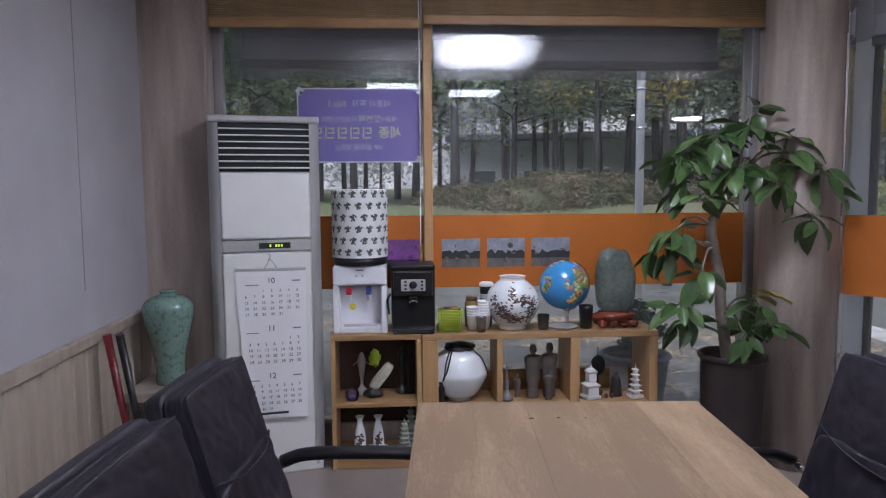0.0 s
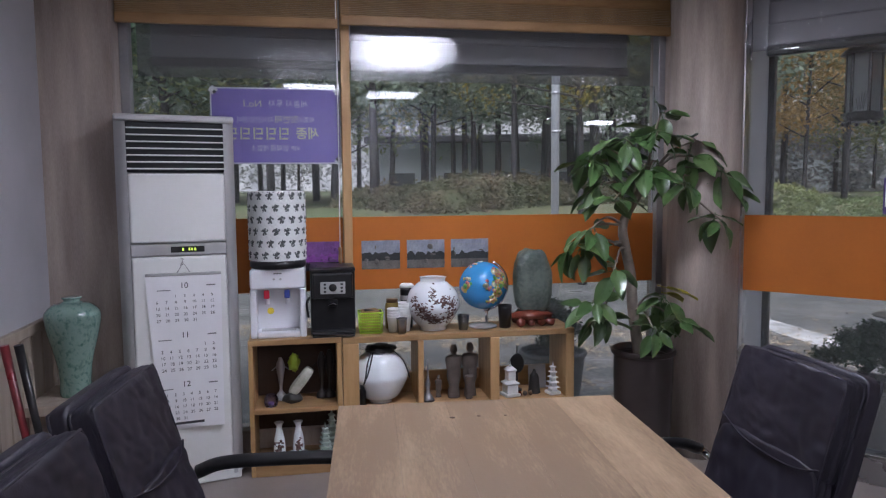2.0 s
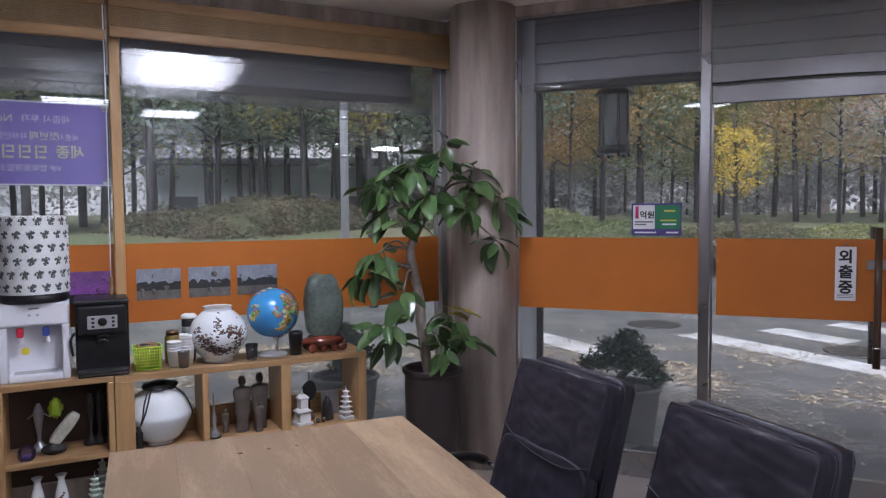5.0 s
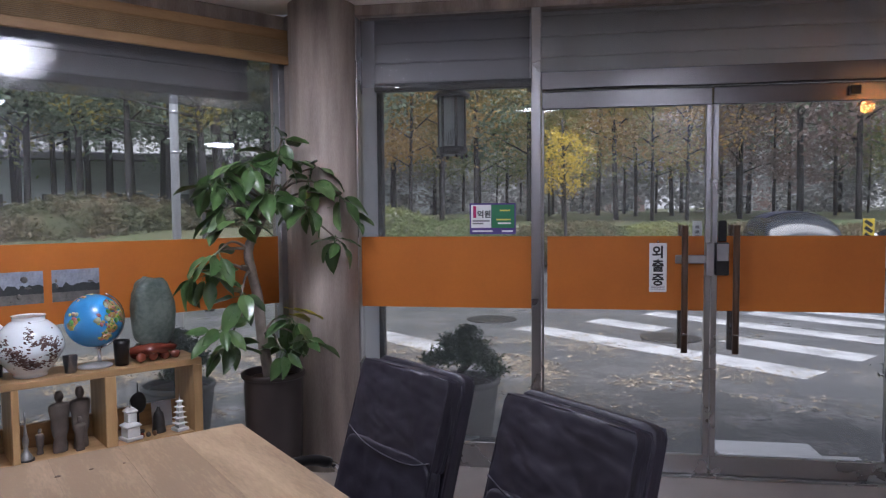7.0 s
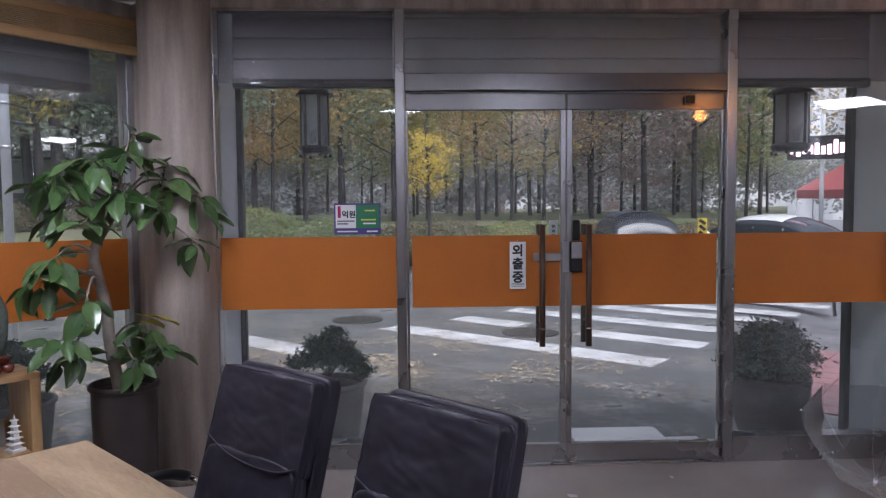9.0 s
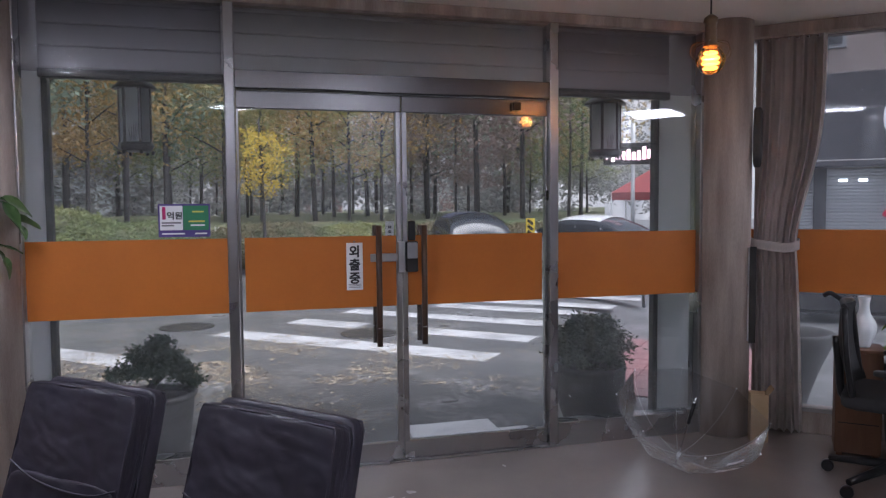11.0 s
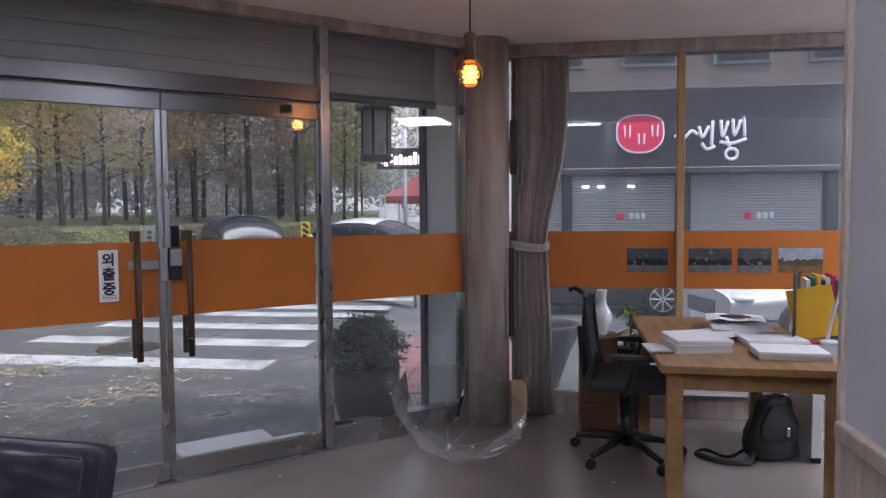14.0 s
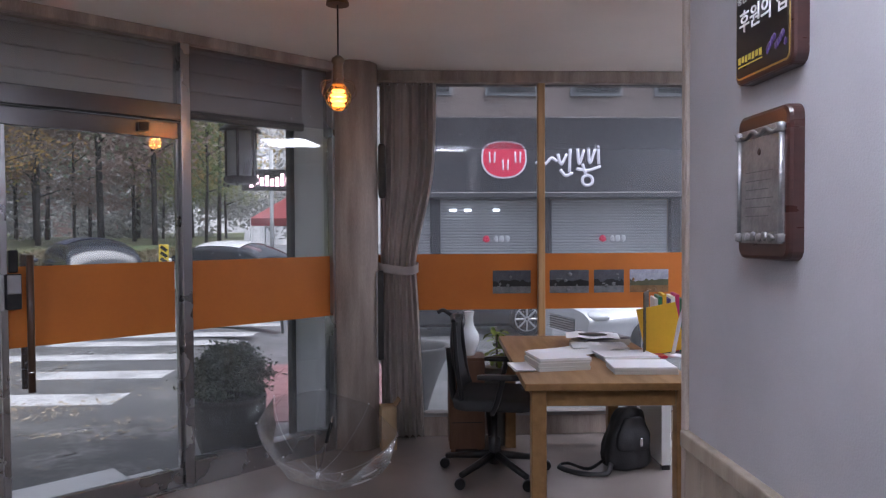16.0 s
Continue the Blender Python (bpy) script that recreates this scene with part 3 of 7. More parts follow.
for row, (r0, stepb) in enumerate(((4.0, 3.6), (8.5, 3.0), (15.0, 2.4))):
    b = -24.0 + row
    while b < 76:
        r = bank_r(b) + r0 + rnd.uniform(-1.3, 1.5)
        if b < 33:
            kind = rnd.choice(["pine"] * 7 + ["olive"])
        elif b < 44:
            kind = rnd.choice(["autumn", "pine", "olive", "autumn"])
        elif b < 60:
            kind = rnd.choice(["olive", "autumn", "pine", "autumn"])
        elif b < 71:
            kind = rnd.choice(["rust", "rust", "pine"])
        else:
            kind = rnd.choice(["rust", "olive", "autumn"])
        plant_tree(kind, b, r, rnd.uniform(0.75, 1.2))
        b += stepb * rnd.uniform(0.7, 1.35)

# distant woods: a deep belt of foliage behind the single trees, leaves greyed to imitate haze
bm = bmesh.new()
centres = []
for k in range(1050):
    b = rnd.uniform(-40, 82)
    low = k % 5 < 2 and b > 30
    r = bank_r(b) + (rnd.uniform(15, 24) if low else rnd.uniform(30, 40))
    centres.append((r * math.sin(radians(b)), r * math.cos(radians(b)), rnd.uniform(1.2, 4.2) if low else rnd.uniform(2.0, 17), 0.5 if low else 1.0))
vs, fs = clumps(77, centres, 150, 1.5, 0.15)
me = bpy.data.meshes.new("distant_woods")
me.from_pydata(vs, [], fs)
me.materials.append(mat("haze-tinted woods", (0.42, 0.425, 0.41), (0.25, 0.25, 0.24), 0.9, scale=0.2, subs=0.4))
tagged(new("distant_woods", me), "belt of distant autumn woods, haze put into its pale leaf colour", "woods", kind="stuff")

# glowing sheet behind the woods; distant haze is painted as noisy emission
haze_sheet = bpy.data.materials.new("painted haze glow")
haze_sheet.use_nodes = True
nt = haze_sheet.node_tree
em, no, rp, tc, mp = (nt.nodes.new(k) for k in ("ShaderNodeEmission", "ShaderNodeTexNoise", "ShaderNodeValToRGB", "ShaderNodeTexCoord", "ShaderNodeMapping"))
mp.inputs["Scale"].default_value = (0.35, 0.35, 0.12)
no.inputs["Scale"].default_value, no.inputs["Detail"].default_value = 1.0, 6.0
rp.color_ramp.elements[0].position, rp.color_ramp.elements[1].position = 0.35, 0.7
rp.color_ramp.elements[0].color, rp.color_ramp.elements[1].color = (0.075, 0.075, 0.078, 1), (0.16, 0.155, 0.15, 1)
em.inputs["Strength"].default_value = HAZE_GLOW
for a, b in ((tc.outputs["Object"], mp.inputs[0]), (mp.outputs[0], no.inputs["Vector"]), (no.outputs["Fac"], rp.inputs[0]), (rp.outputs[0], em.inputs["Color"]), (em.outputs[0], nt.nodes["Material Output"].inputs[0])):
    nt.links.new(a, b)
solid("backdrop", sheet(lambda u, v: Vector((95 * math.sin(radians(-60 + 150 * u)), 95 * math.cos(radians(-60 + 150 * u)), -2 + 26 * v)), 40, 2), haze_sheet, "glowing grey sheet behind the woods with haze painted as emission", "backdrop", kind="structure")

# the bright yellow young tree
yt = thing("tree", pose(10.48, 8.86, GROUND), "young tree with bright yellow leaves by the street", "tree", "park trees")
bm = tube([(0, 0, 0), (0.05, 0, 1.2), (0.0, 0.05, 3.3)], (0.05, 0.015), 8, n=4)
cs = []
r = random.Random(3)
for k in range(15):
    a, z = k * 2.4, 1.95 + 1.15 * (k / 15)
    w = 0.47 * r.uniform(0.4, 1.0) * (1.15 - abs(z - 2.4))
    tip = (w * math.cos(a), w * math.sin(a), z)
    tube([(0, 0, z - 0.3), tip], (0.012, 0.004), 5, bm)
    cs.append((*tip, 1.0))
part("trunk", bm, BARK, yt)
vs, fs = clumps(9, cs, 110, 0.12, 0.033)
me = bpy.data.meshes.new("crown")
me.from_pydata(vs, [], fs)
me.materials.append(YELLOWL)
c = new("crown", me)
c.parent = yt

# yellow sprays at the top of the north view
br = thing("tree", pose(3.75, 10.4, GROUND), "slender street tree with yellowing leaves", "tree", "park trees")
bm = tube([(0.6, 0.6, 0), (0.5, 0.5, 2.5), (0.2, 0.3, 5.5)], (0.08, 0.03), 8, n=4)
cs = []
for k in range(26):
    a, z = k * 2.4, 2.95 + 1.9 * (k / 26)
    w = 1.5 * r.uniform(0.3, 1.0)
    tip = (w * math.cos(a) - 0.2, w * math.sin(a), z)
    tube([(0.4, 0.4, z - 0.2), tip], (0.02, 0.005), 5, bm)
    cs.append((*tip, 1.0))
part("trunk", bm, BARK, br)
vs, fs = clumps(19, cs, 90, 0.2, 0.045)
me = bpy.data.meshes.new("crown")
me.from_pydata(vs, [], fs)
me.materials.append(mat("yellow-green foliage", (0.34, 0.27, 0.05), (0.16, 0.16, 0.05), 0.8, scale=2, subs=0.45))
c = new("crown", me)
c.parent = br

# clipped shrub mounds
SHRUB = mat("autumn shrub", (0.30, 0.22, 0.15), (0.13, 0.15, 0.075), 0.9, scale=1.4, fine=0.6, subs=0.45)
for i, (x, y, rx, ry, h) in enumerate(((4.0, 15.6, 2.6, 1.2, 1.0), (6.8, 15.6, 1.8, 1.1, 0.75), (1.6, 16.0, 1.2, 1.0, 0.7), (9.6, 14.6, 2.2, 1.0, 0.75), (12.2, 14.0, 2.2, 1.0, 0.7), (14.6, 12.6, 2.0, 0.9, 0.6), (16.2, 13.0, 1.7, 1.2, 0.5), (17.9, 11.4, 1.6, 1.5, 0.45), (19.3, 9.2, 1.2, 1.7, 0.5), (20.4, 6.9, 1.0, 1.6, 0.45))):
    s = thing("shrub", pose(x, y, 0.70 if i < 4 else 0.35 if i < 6 else 0.42), "rounded brown-green autumn shrub on the bank", "shrub", "park shrubs")
    part("core", blob((0, 0, 0.1), (rx * 0.92, ry * 0.92, h * 0.9), i, 3, 0.15), SHRUB, s)
    cs = []
    for k in range(420):
        a, e = rnd.uniform(0, 6.28), math.acos(rnd.uniform(0, 1))
        cs.append((rx * math.sin(e) * math.cos(a), ry * math.sin(e) * math.sin(a), h * math.cos(e), 1.0))
    vs, fs = clumps(50 + i, cs, 44, 0.13, 0.055)
    me = bpy.data.meshes.new("leaves")
    me.from_pydata(vs, [], fs)
    me.materials.append(SHRUB if i not in (3, 4, 7) else OLIVE)
    c = new("leaves", me)
    c.parent = s

# pale building behind the pines and a low brick one
HOUSEW = mat("pale siding", (0.52, 0.55, 0.57), (0.43, 0.46, 0.48), 0.8, scale=1.2)
ROOF = mat("grey roof", (0.10, 0.10, 0.11), None, 0.7, scale=2)
# brick red is paled here, with distance haze mixed into the colour
BRICKR = mat("red brick with haze mixed in", (0.27, 0.19, 0.17), (0.23, 0.16, 0.15), 0.85, scale=3)
WINDK = mat("dark window", (0.08, 0.085, 0.09), None, 0.15)
def far_house(b, r, w, h, wallm, label, nwin):
    hs = thing("house", pose(r * math.sin(radians(b)), r * math.cos(radians(b)), 0.6, 0, 0, -b), label, "house")
    part("wall", bx(-w / 2, w / 2, 0, 5, -0.5, h, 0), wallm, hs)
    part("roof", bx(-w / 2 - 0.4, w / 2 + 0.4, -0.5, 5.4, h, h + 0.35, 0.05), ROOF, hs)
    for k in range(nwin):
        x = -w / 2 + w * (k + 0.5) / nwin
        wi = part("window", bx(x - 0.7, x + 0.7, -0.06, 0.0, 0.5, 1.7, 0.01), HOUSEW, hs)
        part("pane", bx(x - 0.62, x + 0.62, -0.08, -0.06, 0.58, 1.62, 0), WINDK, wi)
    for k in range(int(h / 0.25)):
        part("siding_board", bx(-w / 2, w / 2, -0.03, 0.0, 0.01 + k * 0.25, 0.24 + k * 0.25, 0.006), wallm, hs)
far_house(16, 33, 13, 3.0, HOUSEW, "pale sided low building behind the pines", 5)
far_house(35, 40, 9, 3.4, HOUSEW, "pale low building among the trees", 4)
far_house(51, 46, 8, 3.0, BRICKR, "low red brick building among the trees", 3)
far_house(66, 50, 8, 3.0, BRICKR, "low red brick building far among the trees", 3)

# white pole
POLEW = mat("white painted pole", (0.62, 0.63, 0.63), (0.50, 0.51, 0.51), 0.5, scale=4)
po = thing("street_pole", pose(2.655, 7.55, GROUND), "slim white painted steel pole on the kerb", "pole")
part("shaft", lathe([(0.045, 0), (0.043, 6.5)], 18), POLEW, po)
part("base_flange", lathe([(0.09, 0), (0.09, 0.02), (0.05, 0.03)], 18), POLEW, po)
for z in (2.2, 2.62, 2.95):
    part("band", lathe([(0.048, 0), (0.048, 0.03)], 18, (0, 0, z)), STEELH, po)

# ---- shop front outside: jambs, shutter boxes, eave ----
JAMB = mat("outer plaster jamb", (0.74, 0.75, 0.77), (0.64, 0.65, 0.67), 0.7, scale=3, bump=0.15)
SHUT = mat("grey shutter", (0.60, 0.59, 0.61), (0.50, 0.49, 0.51), 0.5, scale=3, metal=0.2)
DKMET = mat("dark bronze metal", (0.035, 0.033, 0.032), None, 0.5, scale=5)
for x0, x1 in ((-1.5, -1.08), (2.73, 3.1)):
    jb = thing("wall_jamb", B_FRAME, "pale outer wall jamb of the shop front", "wall", kind="structure")
    part("face", bx(x0, x1, 0.062, 0.46, GROUND, 2.9, 0.004), JAMB, jb)
    gx = x1 if x0 < 0 else x0
    part("shutter_guide", bx(gx - 0.03, gx + 0.03, 0.462, 0.52, GROUND, 2.9, 0.003), DKMET, jb)
ev = thing("eave", None, "flat concrete eave over the shop front", "eave", kind="structure")
part("slab", bx(-1.9, 3.2, -0.2, 1.3, 2.72, 2.9, 0.01), JAMB, ev, "", B_FRAME)
part("slab", bx(-3.0, 1.9, 0.1, 1.5, 2.76, 2.94, 0.01), JAMB, ev, "", A_FRAME)
part("slab", bx(-0.6, 3.5, 0.1, 0.8, 2.80, 2.98, 0.01), JAMB, ev, "", C_FRAME)
def shutter(frame, x0, x1, y, zb, mm, label):
    s = thing("roller_shutter", frame @ pose(0, y, 0), label, "shutter", "raised shutters")
    me = finish("slat", bx(x0, x1, -0.012, 0.012, 0.0, 0.117, 0.011, 3), mm)
    k = 0
    while zb + 0.05 + 0.118 * k < 2.70:
        ob = new("slat", me)
        ob.parent, ob.matrix_basis = s, pose(0, 0, zb + 0.05 + 0.118 * k)
        k += 1
    part("bottom_bar", bx(x0, x1, -0.025, 0.025, zb, zb + 0.05, 0.004), DKMET, s)
shutter(B_FRAME, -1.05, 2.7, 0.3, 2.13, SHUT, "half-raised grey slatted roller shutter outside the glass")
shutter(A_FRAME, -0.85, 1.9, 0.3, 2.10, SHUT, "raised grey slatted roller shutter outside the glass")

pipe = thing("vent_pipe", B_FRAME, "thin bent pale pipe on the outer jamb", "pipe")
part("pipe", tube([(2.74, 0.30, 1.02), (2.73, 0.38, 0.93), (2.70, 0.46, 0.90), (2.66, 0.52, 0.84), (2.665, 0.525, 0.72)], 0.011, 8, n=5), JAMB, pipe)
part("clamp", bx(2.70, 2.745, 0.29, 0.32, 1.0, 1.03, 0.004), STEELH, pipe)

# lanterns
LGLASS = mat("frosted lantern glass", (0.50, 0.52, 0.51), (0.42, 0.44, 0.43), 0.4, scale=8, subs=0.6)
def lantern(s, off, ztop, w, h, turn):
    l = thing("lantern", B_FRAME @ pose(s, off, ztop - h, 0, 0, turn), "black hanging lantern with frosted panes and a painted reed", "lantern", "hanging lanterns")
    part("roof", lathe([(w * 0.92, 0), (w * 0.86, 0.02), (w * 0.5, 0.06), (w * 0.12, 0.085)], 6, (0, 0, h - 0.09)), IRONM, l)
    part("base", lathe([(w * 0.62, 0), (w * 0.76, 0.025), (w * 0.7, 0.05)], 6, (0, 0, 0.0)), IRONM, l)
    for k in range(6):
        a = k * math.pi / 3
        x, y = w * 0.62 * math.cos(a), w * 0.62 * math.sin(a)
        part("upright", bx(x - 0.008, x + 0.008, y - 0.008, y + 0.008, 0.04, h - 0.08, 0.002), IRONM, l)
        part("foot", blob((w * 0.7 * math.cos(a), w * 0.7 * math.sin(a), -0.008), (0.012, 0.012, 0.014), 1, 1, 0), IRONM, l)
        a2 = a + math.pi / 6
        part("pane", bx(-w * 0.29, w * 0.29, -0.002, 0.002, 0.05, h - 0.085, 0), LGLASS, l, "", pose(w * 0.535 * math.cos(a2), w * 0.535 * math.sin(a2), 0, 0, 0, math.degrees(a2) + 90))
    for k in range(5):
        part("reed", tube([(-0.01 + 0.006 * k, -w * 0.545, 0.06), (-0.02 + 0.014 * k, -w * 0.55, 0.12 + 0.012 * k)], 0.0018, 4), IRONM, l)
    part("hanger", tube([(0, 0, h - 0.01), (0, 0, 2.72 - (ztop - h))], 0.006, 6), IRONM, l)
lantern(-0.614, 0.5, 2.205, 0.132, 0.44, -4)
lantern(2.345, 0.5, 2.205, 0.162, 0.44, -10)

# potted bonsai and potted shrub before the glass
POTG = mat("grey clay pot", (0.17, 0.165, 0.16), (0.11, 0.105, 0.10), 0.6, scale=6, bump=0.15)
SOIL = mat("soil", (0.03, 0.022, 0.016), None, 0.95, scale=30, bump=0.5)
NEEDLE = mat("bonsai needles", (0.035, 0.065, 0.035), (0.07, 0.105, 0.06), 0.8, scale=4, subs=0.2)
bo = thing("potted_bonsai", B_FRAME @ pose(-0.545, 0.5, -0.125), "bonsai pine in a round grey clay pot", "potted plant")
part("pot", lathe(curve_profile([(0.14, 0), (0.17, 0.12), (0.205, 0.4), (0.21, 0.46), (0.222, 0.465), (0.222, 0.49), (0.2, 0.49), (0.19, 0.45)], 3), 32), POTG, bo)
part("soil", lathe([(0.194, 0.0), (0.18, 0.02), (0.01, 0.035)], 24, (0, 0, 0.44)), SOIL, bo)
part("trunk", tube([(0, 0, 0.45), (-0.03, 0.0, 0.52), (0.03, 0.01, 0.6), (-0.02, 0, 0.7)], (0.03, 0.014), 8, n=5), BARK, bo)
cs = [(x, y, z, k) for x, y, z, k in ((-0.15, 0, 0.62, 0.9), (0.14, 0.02, 0.60, 0.9), (0.0, 0, 0.73, 1.1), (-0.08, 0.06, 0.7, 1.0), (0.08, -0.05, 0.69, 1.0), (0.2, 0.0, 0.55, 0.6), (-0.21, 0.02, 0.6, 0.6), (0.02, 0.1, 0.66, 1.0), (0.0, -0.1, 0.64, 1.0), (0.03, 0, 0.79, 0.6))]
vs, fs = clumps(31, cs, 700, 0.046, 0.014, -0.5)
me = bpy.data.meshes.new("needles")
me.from_pydata(vs, [], fs)
me.materials.append(NEEDLE)
c = new("needles", me)
c.parent = bo
copy_thing(bo, A_FRAME @ pose(1.52, 0.55, -0.125, 0, 0, 70))
p2_ = thing("potted_shrub", B_FRAME @ pose(2.265, 0.55, -0.125), "bushy rosemary-like shrub in a dark grey pot", "potted plant")
part("pot", lathe(curve_profile([(0.13, 0), (0.185, 0.08), (0.235, 0.26), (0.238, 0.41), (0.243, 0.435), (0.243, 0.46), (0.215, 0.46), (0.2, 0.42)], 3), 32), mat("dark clay pot", (0.06, 0.05, 0.047), (0.035, 0.03, 0.029), 0.5, scale=6, bump=0.15), p2_)
part("soil", lathe([(0.21, 0.0), (0.2, 0.02), (0.01, 0.035)], 24, (0, 0, 0.415)), SOIL, p2_)
bm = bmesh.new()
rr = random.Random(8)
cs = []
for k in range(60):
    a, t = rr.uniform(0, 6.28), rr.uniform(0.2, 1.0)
    tip = (0.265 * t * math.cos(a), 0.26 * t * math.sin(a), 0.78 - 0.24 * t * t + rr.uniform(-0.05, 0.03))
    tube([(0.05 * math.cos(a), 0.05 * math.sin(a), 0.42), (tip[0] * 0.5, tip[1] * 0.5, 0.6), tip], (0.006, 0.002), 4, bm)
    cs.append((*tip, 1.0))
    cs.append((tip[0] * 0.7, tip[1] * 0.7, tip[2] - 0.08, 1.0))
part("stems", bm, BARK, p2_)
vs, fs = clumps(33, cs, 80, 0.042, 0.016, -0.4)
me = bpy.data.meshes.new("leaves")
me.from_pydata(vs, [], fs)
me.materials.append(mat("grey-green needles", (0.085, 0.11, 0.08), (0.15, 0.17, 0.13), 0.8, scale=5, subs=0.3))
c = new("leaves", me)
c.parent = p2_

# ---- parked cars ----
TYRE = mat("tyre rubber", (0.02, 0.02, 0.02), None, 0.8, scale=30)
ALLOY = mat("alloy rim", (0.55, 0.56, 0.57), None, 0.3, metal=0.8)
CARGL = mat("car glass", (0.02, 0.024, 0.03), None, 0.12, rvar=0, spec=0.3)
HEADL = mat("headlamp glass", (0.7, 0.72, 0.74), (0.5, 0.52, 0.54), 0.1, scale=12, coat=0.6)
TAILL = mat("tail lamp", (0.35, 0.015, 0.015), None, 0.2, coat=0.5)


def car(paint, label, m, tall=1.46, van=False):
    """A saloon along local x, nose at +x."""
    c = thing("car", m, label, "car", "parked cars")
    L, W = 4.6, 0.9
    def body_z(u):
        x = -L / 2 + L * u
        return 0.92 - 0.16 * step(0.9, 2.3, x) - (0.06 if not van else 0.0) * step(-1.7, -2.3, x)
    def side(u, v):
        x = -L / 2 + L * u
        a = v * math.pi
        end = 1 - 0.16 * abs(2 * u - 1) ** 6
        w = W * end * (1 - 0.10 * abs(math.cos(a)) ** 8)
        zt, zb = body_z(u), 0.24 + 0.05 * abs(2 * u - 1) ** 8
        y = w * max(-1, min(1, 1.12 * math.cos(a)))
        k = math.sin(a) ** 0.45
        return Vector((x, y, zb + (zt - zb) * k))
    bm = sheet(side, 30, 22)
    for e in (0, 1):
        ring = [bm.verts.new(side(e, j / 22)) for j in range(23)]
        bm.faces.new(ring if e else ring[::-1])
    part("body", bm, paint, c)
    part("underside", bx(-2.1, 2.1, -0.8, 0.8, 0.18, 0.3, 0.03), BLACKP, c)
    def roof(u, v):
        x = (-2.15 if van else -1.75) + (3.1 if van else 2.75) * u
        prof = (1 - abs(2 * u - 1) ** (4 if van else 2.6)) ** 0.75
        a = v * math.pi
        z = 0.86 + (tall - 0.86) * prof * math.sin(a) ** 0.5
        return Vector((x, (0.80 - 0.16 * prof * math.sin(a)) * max(-1, min(1, 1.15 * math.cos(a))), z))
    part("cabin_glass", sheet(roof, 26, 18), CARGL, c, "dark car windows")
    part("roof", sheet(lambda u, v: roof(0.26 + 0.44 * u, 0.2 + 0.6 * v) + Vector((0, 0, 0.012)), 12, 10), paint, c)
    for s in (-1, 1):
        for u in (0.28, 0.5, 0.7):
            part("window_pillar", tube([roof(u + (u - 0.5) * 0.25, 0.06 if s > 0 else 0.94), roof(u, 0.22 if s > 0 else 0.78)], 0.02, 6), paint, c)
        part("headlight", blob((2.12, s * 0.62, 0.66), (0.16, 0.19, 0.075), 2, 3, 0.1), HEADL, c)
        part("tail_light", blob((-2.2, s * 0.66, 0.78), (0.08, 0.16, 0.09), 3, 2, 0.1), TAILL, c)
        part("mirror", blob((0.72, s * 0.98, 0.95), (0.08, 0.09, 0.06), 4, 2, 0.1), paint, c)
        for x in (-1.35, 1.4):
            wh = part("wheel", lathe([(0.2, -0.1), (0.3, -0.1), (0.325, -0.06), (0.325, 0.06), (0.3, 0.1), (0.2, 0.1)], 28), TYRE, c, "", pose(x, s * 0.80, 0.325, 90, 0, 0))
            part("rim", lathe([(0.235, -0.098), (0.235, 0.098)], 28), DARK, wh)
            for k in range(8):
                part("spoke", bx(-0.016, 0.016, 0.02, 0.232, 0.09, 0.112, 0.004), ALLOY, wh, "", pose(0, 0, -0.0, 0, 0, 45 * k))
                part("spoke", bx(-0.016, 0.016, 0.02, 0.232, -0.112, -0.09, 0.004), ALLOY, wh, "", pose(0, 0, -0.0, 0, 0, 45 * k))
            part("rim_ring", lathe([(0.222, -0.112), (0.24, -0.104), (0.24, 0.104), (0.222, 0.112)], 28, caps=False), ALLOY, wh)
        for x in (-0.45, 0.55):
            part("door_handle", bx(x - 0.09, x + 0.09, s * 0.905 - 0.012, s * 0.905 + 0.012, 0.74, 0.77, 0.006), CHROME, c)
    g = part("grille", bx(2.2, 2.305, -0.36, 0.36, 0.40, 0.62, 0.02, 2), BLACKP, c)
    for k in range(6):
        part("grille_bar", bx(2.295, 2.318, -0.34, 0.34, 0.43 + 0.033 * k, 0.441 + 0.033 * k, 0.003), CHROME, g)
    part("bumper", cushion(2.15, 2.31, -0.78, 0.78, 0.24, 0.42, 0.02, 5, 5), paint, c)
    part("number_plate", bx(2.31, 2.322, -0.24, 0.24, 0.30, 0.40, 0.004), WHITE, c)
    part("rear_plate", bx(-2.33, -2.318, -0.24, 0.24, 0.55, 0.65, 0.004), WHITE, c)
    return c


BLACKC = mat("black car paint", (0.015, 0.015, 0.017), (0.022, 0.022, 0.025), 0.15, coat=0.8)
SILVERC = mat("silver car paint", (0.60, 0.61, 0.63), (0.55, 0.56, 0.58), 0.22, metal=0.0, coat=0.6)
NAVYC = mat("dark blue car paint", (0.03, 0.035, 0.08), None, 0.3, coat=0.3)
WHITEC = mat("white car paint", (0.70, 0.71, 0.72), None, 0.25, coat=0.6)
car(BLACKC, "glossy black saloon parked along the far kerb", pose(14.3, -0.9, gz(14.3, -0.9), 0, 0, 92))
car(SILVERC, "silver saloon parked facing the crossing", pose(10.4, -4.35, gz(10.4, -4.35), 0, 0, 107))
car(NAVYC, "dark blue estate car waiting across the street", pose(18.0, 8.1, gz(18.0, 8.1), 0, 0, 36), 1.5, True)
car(WHITEC, "white saloon further along the street", pose(17.9, 4.75, gz(17.9, 4.75), 0, 0, 70), 1.4)

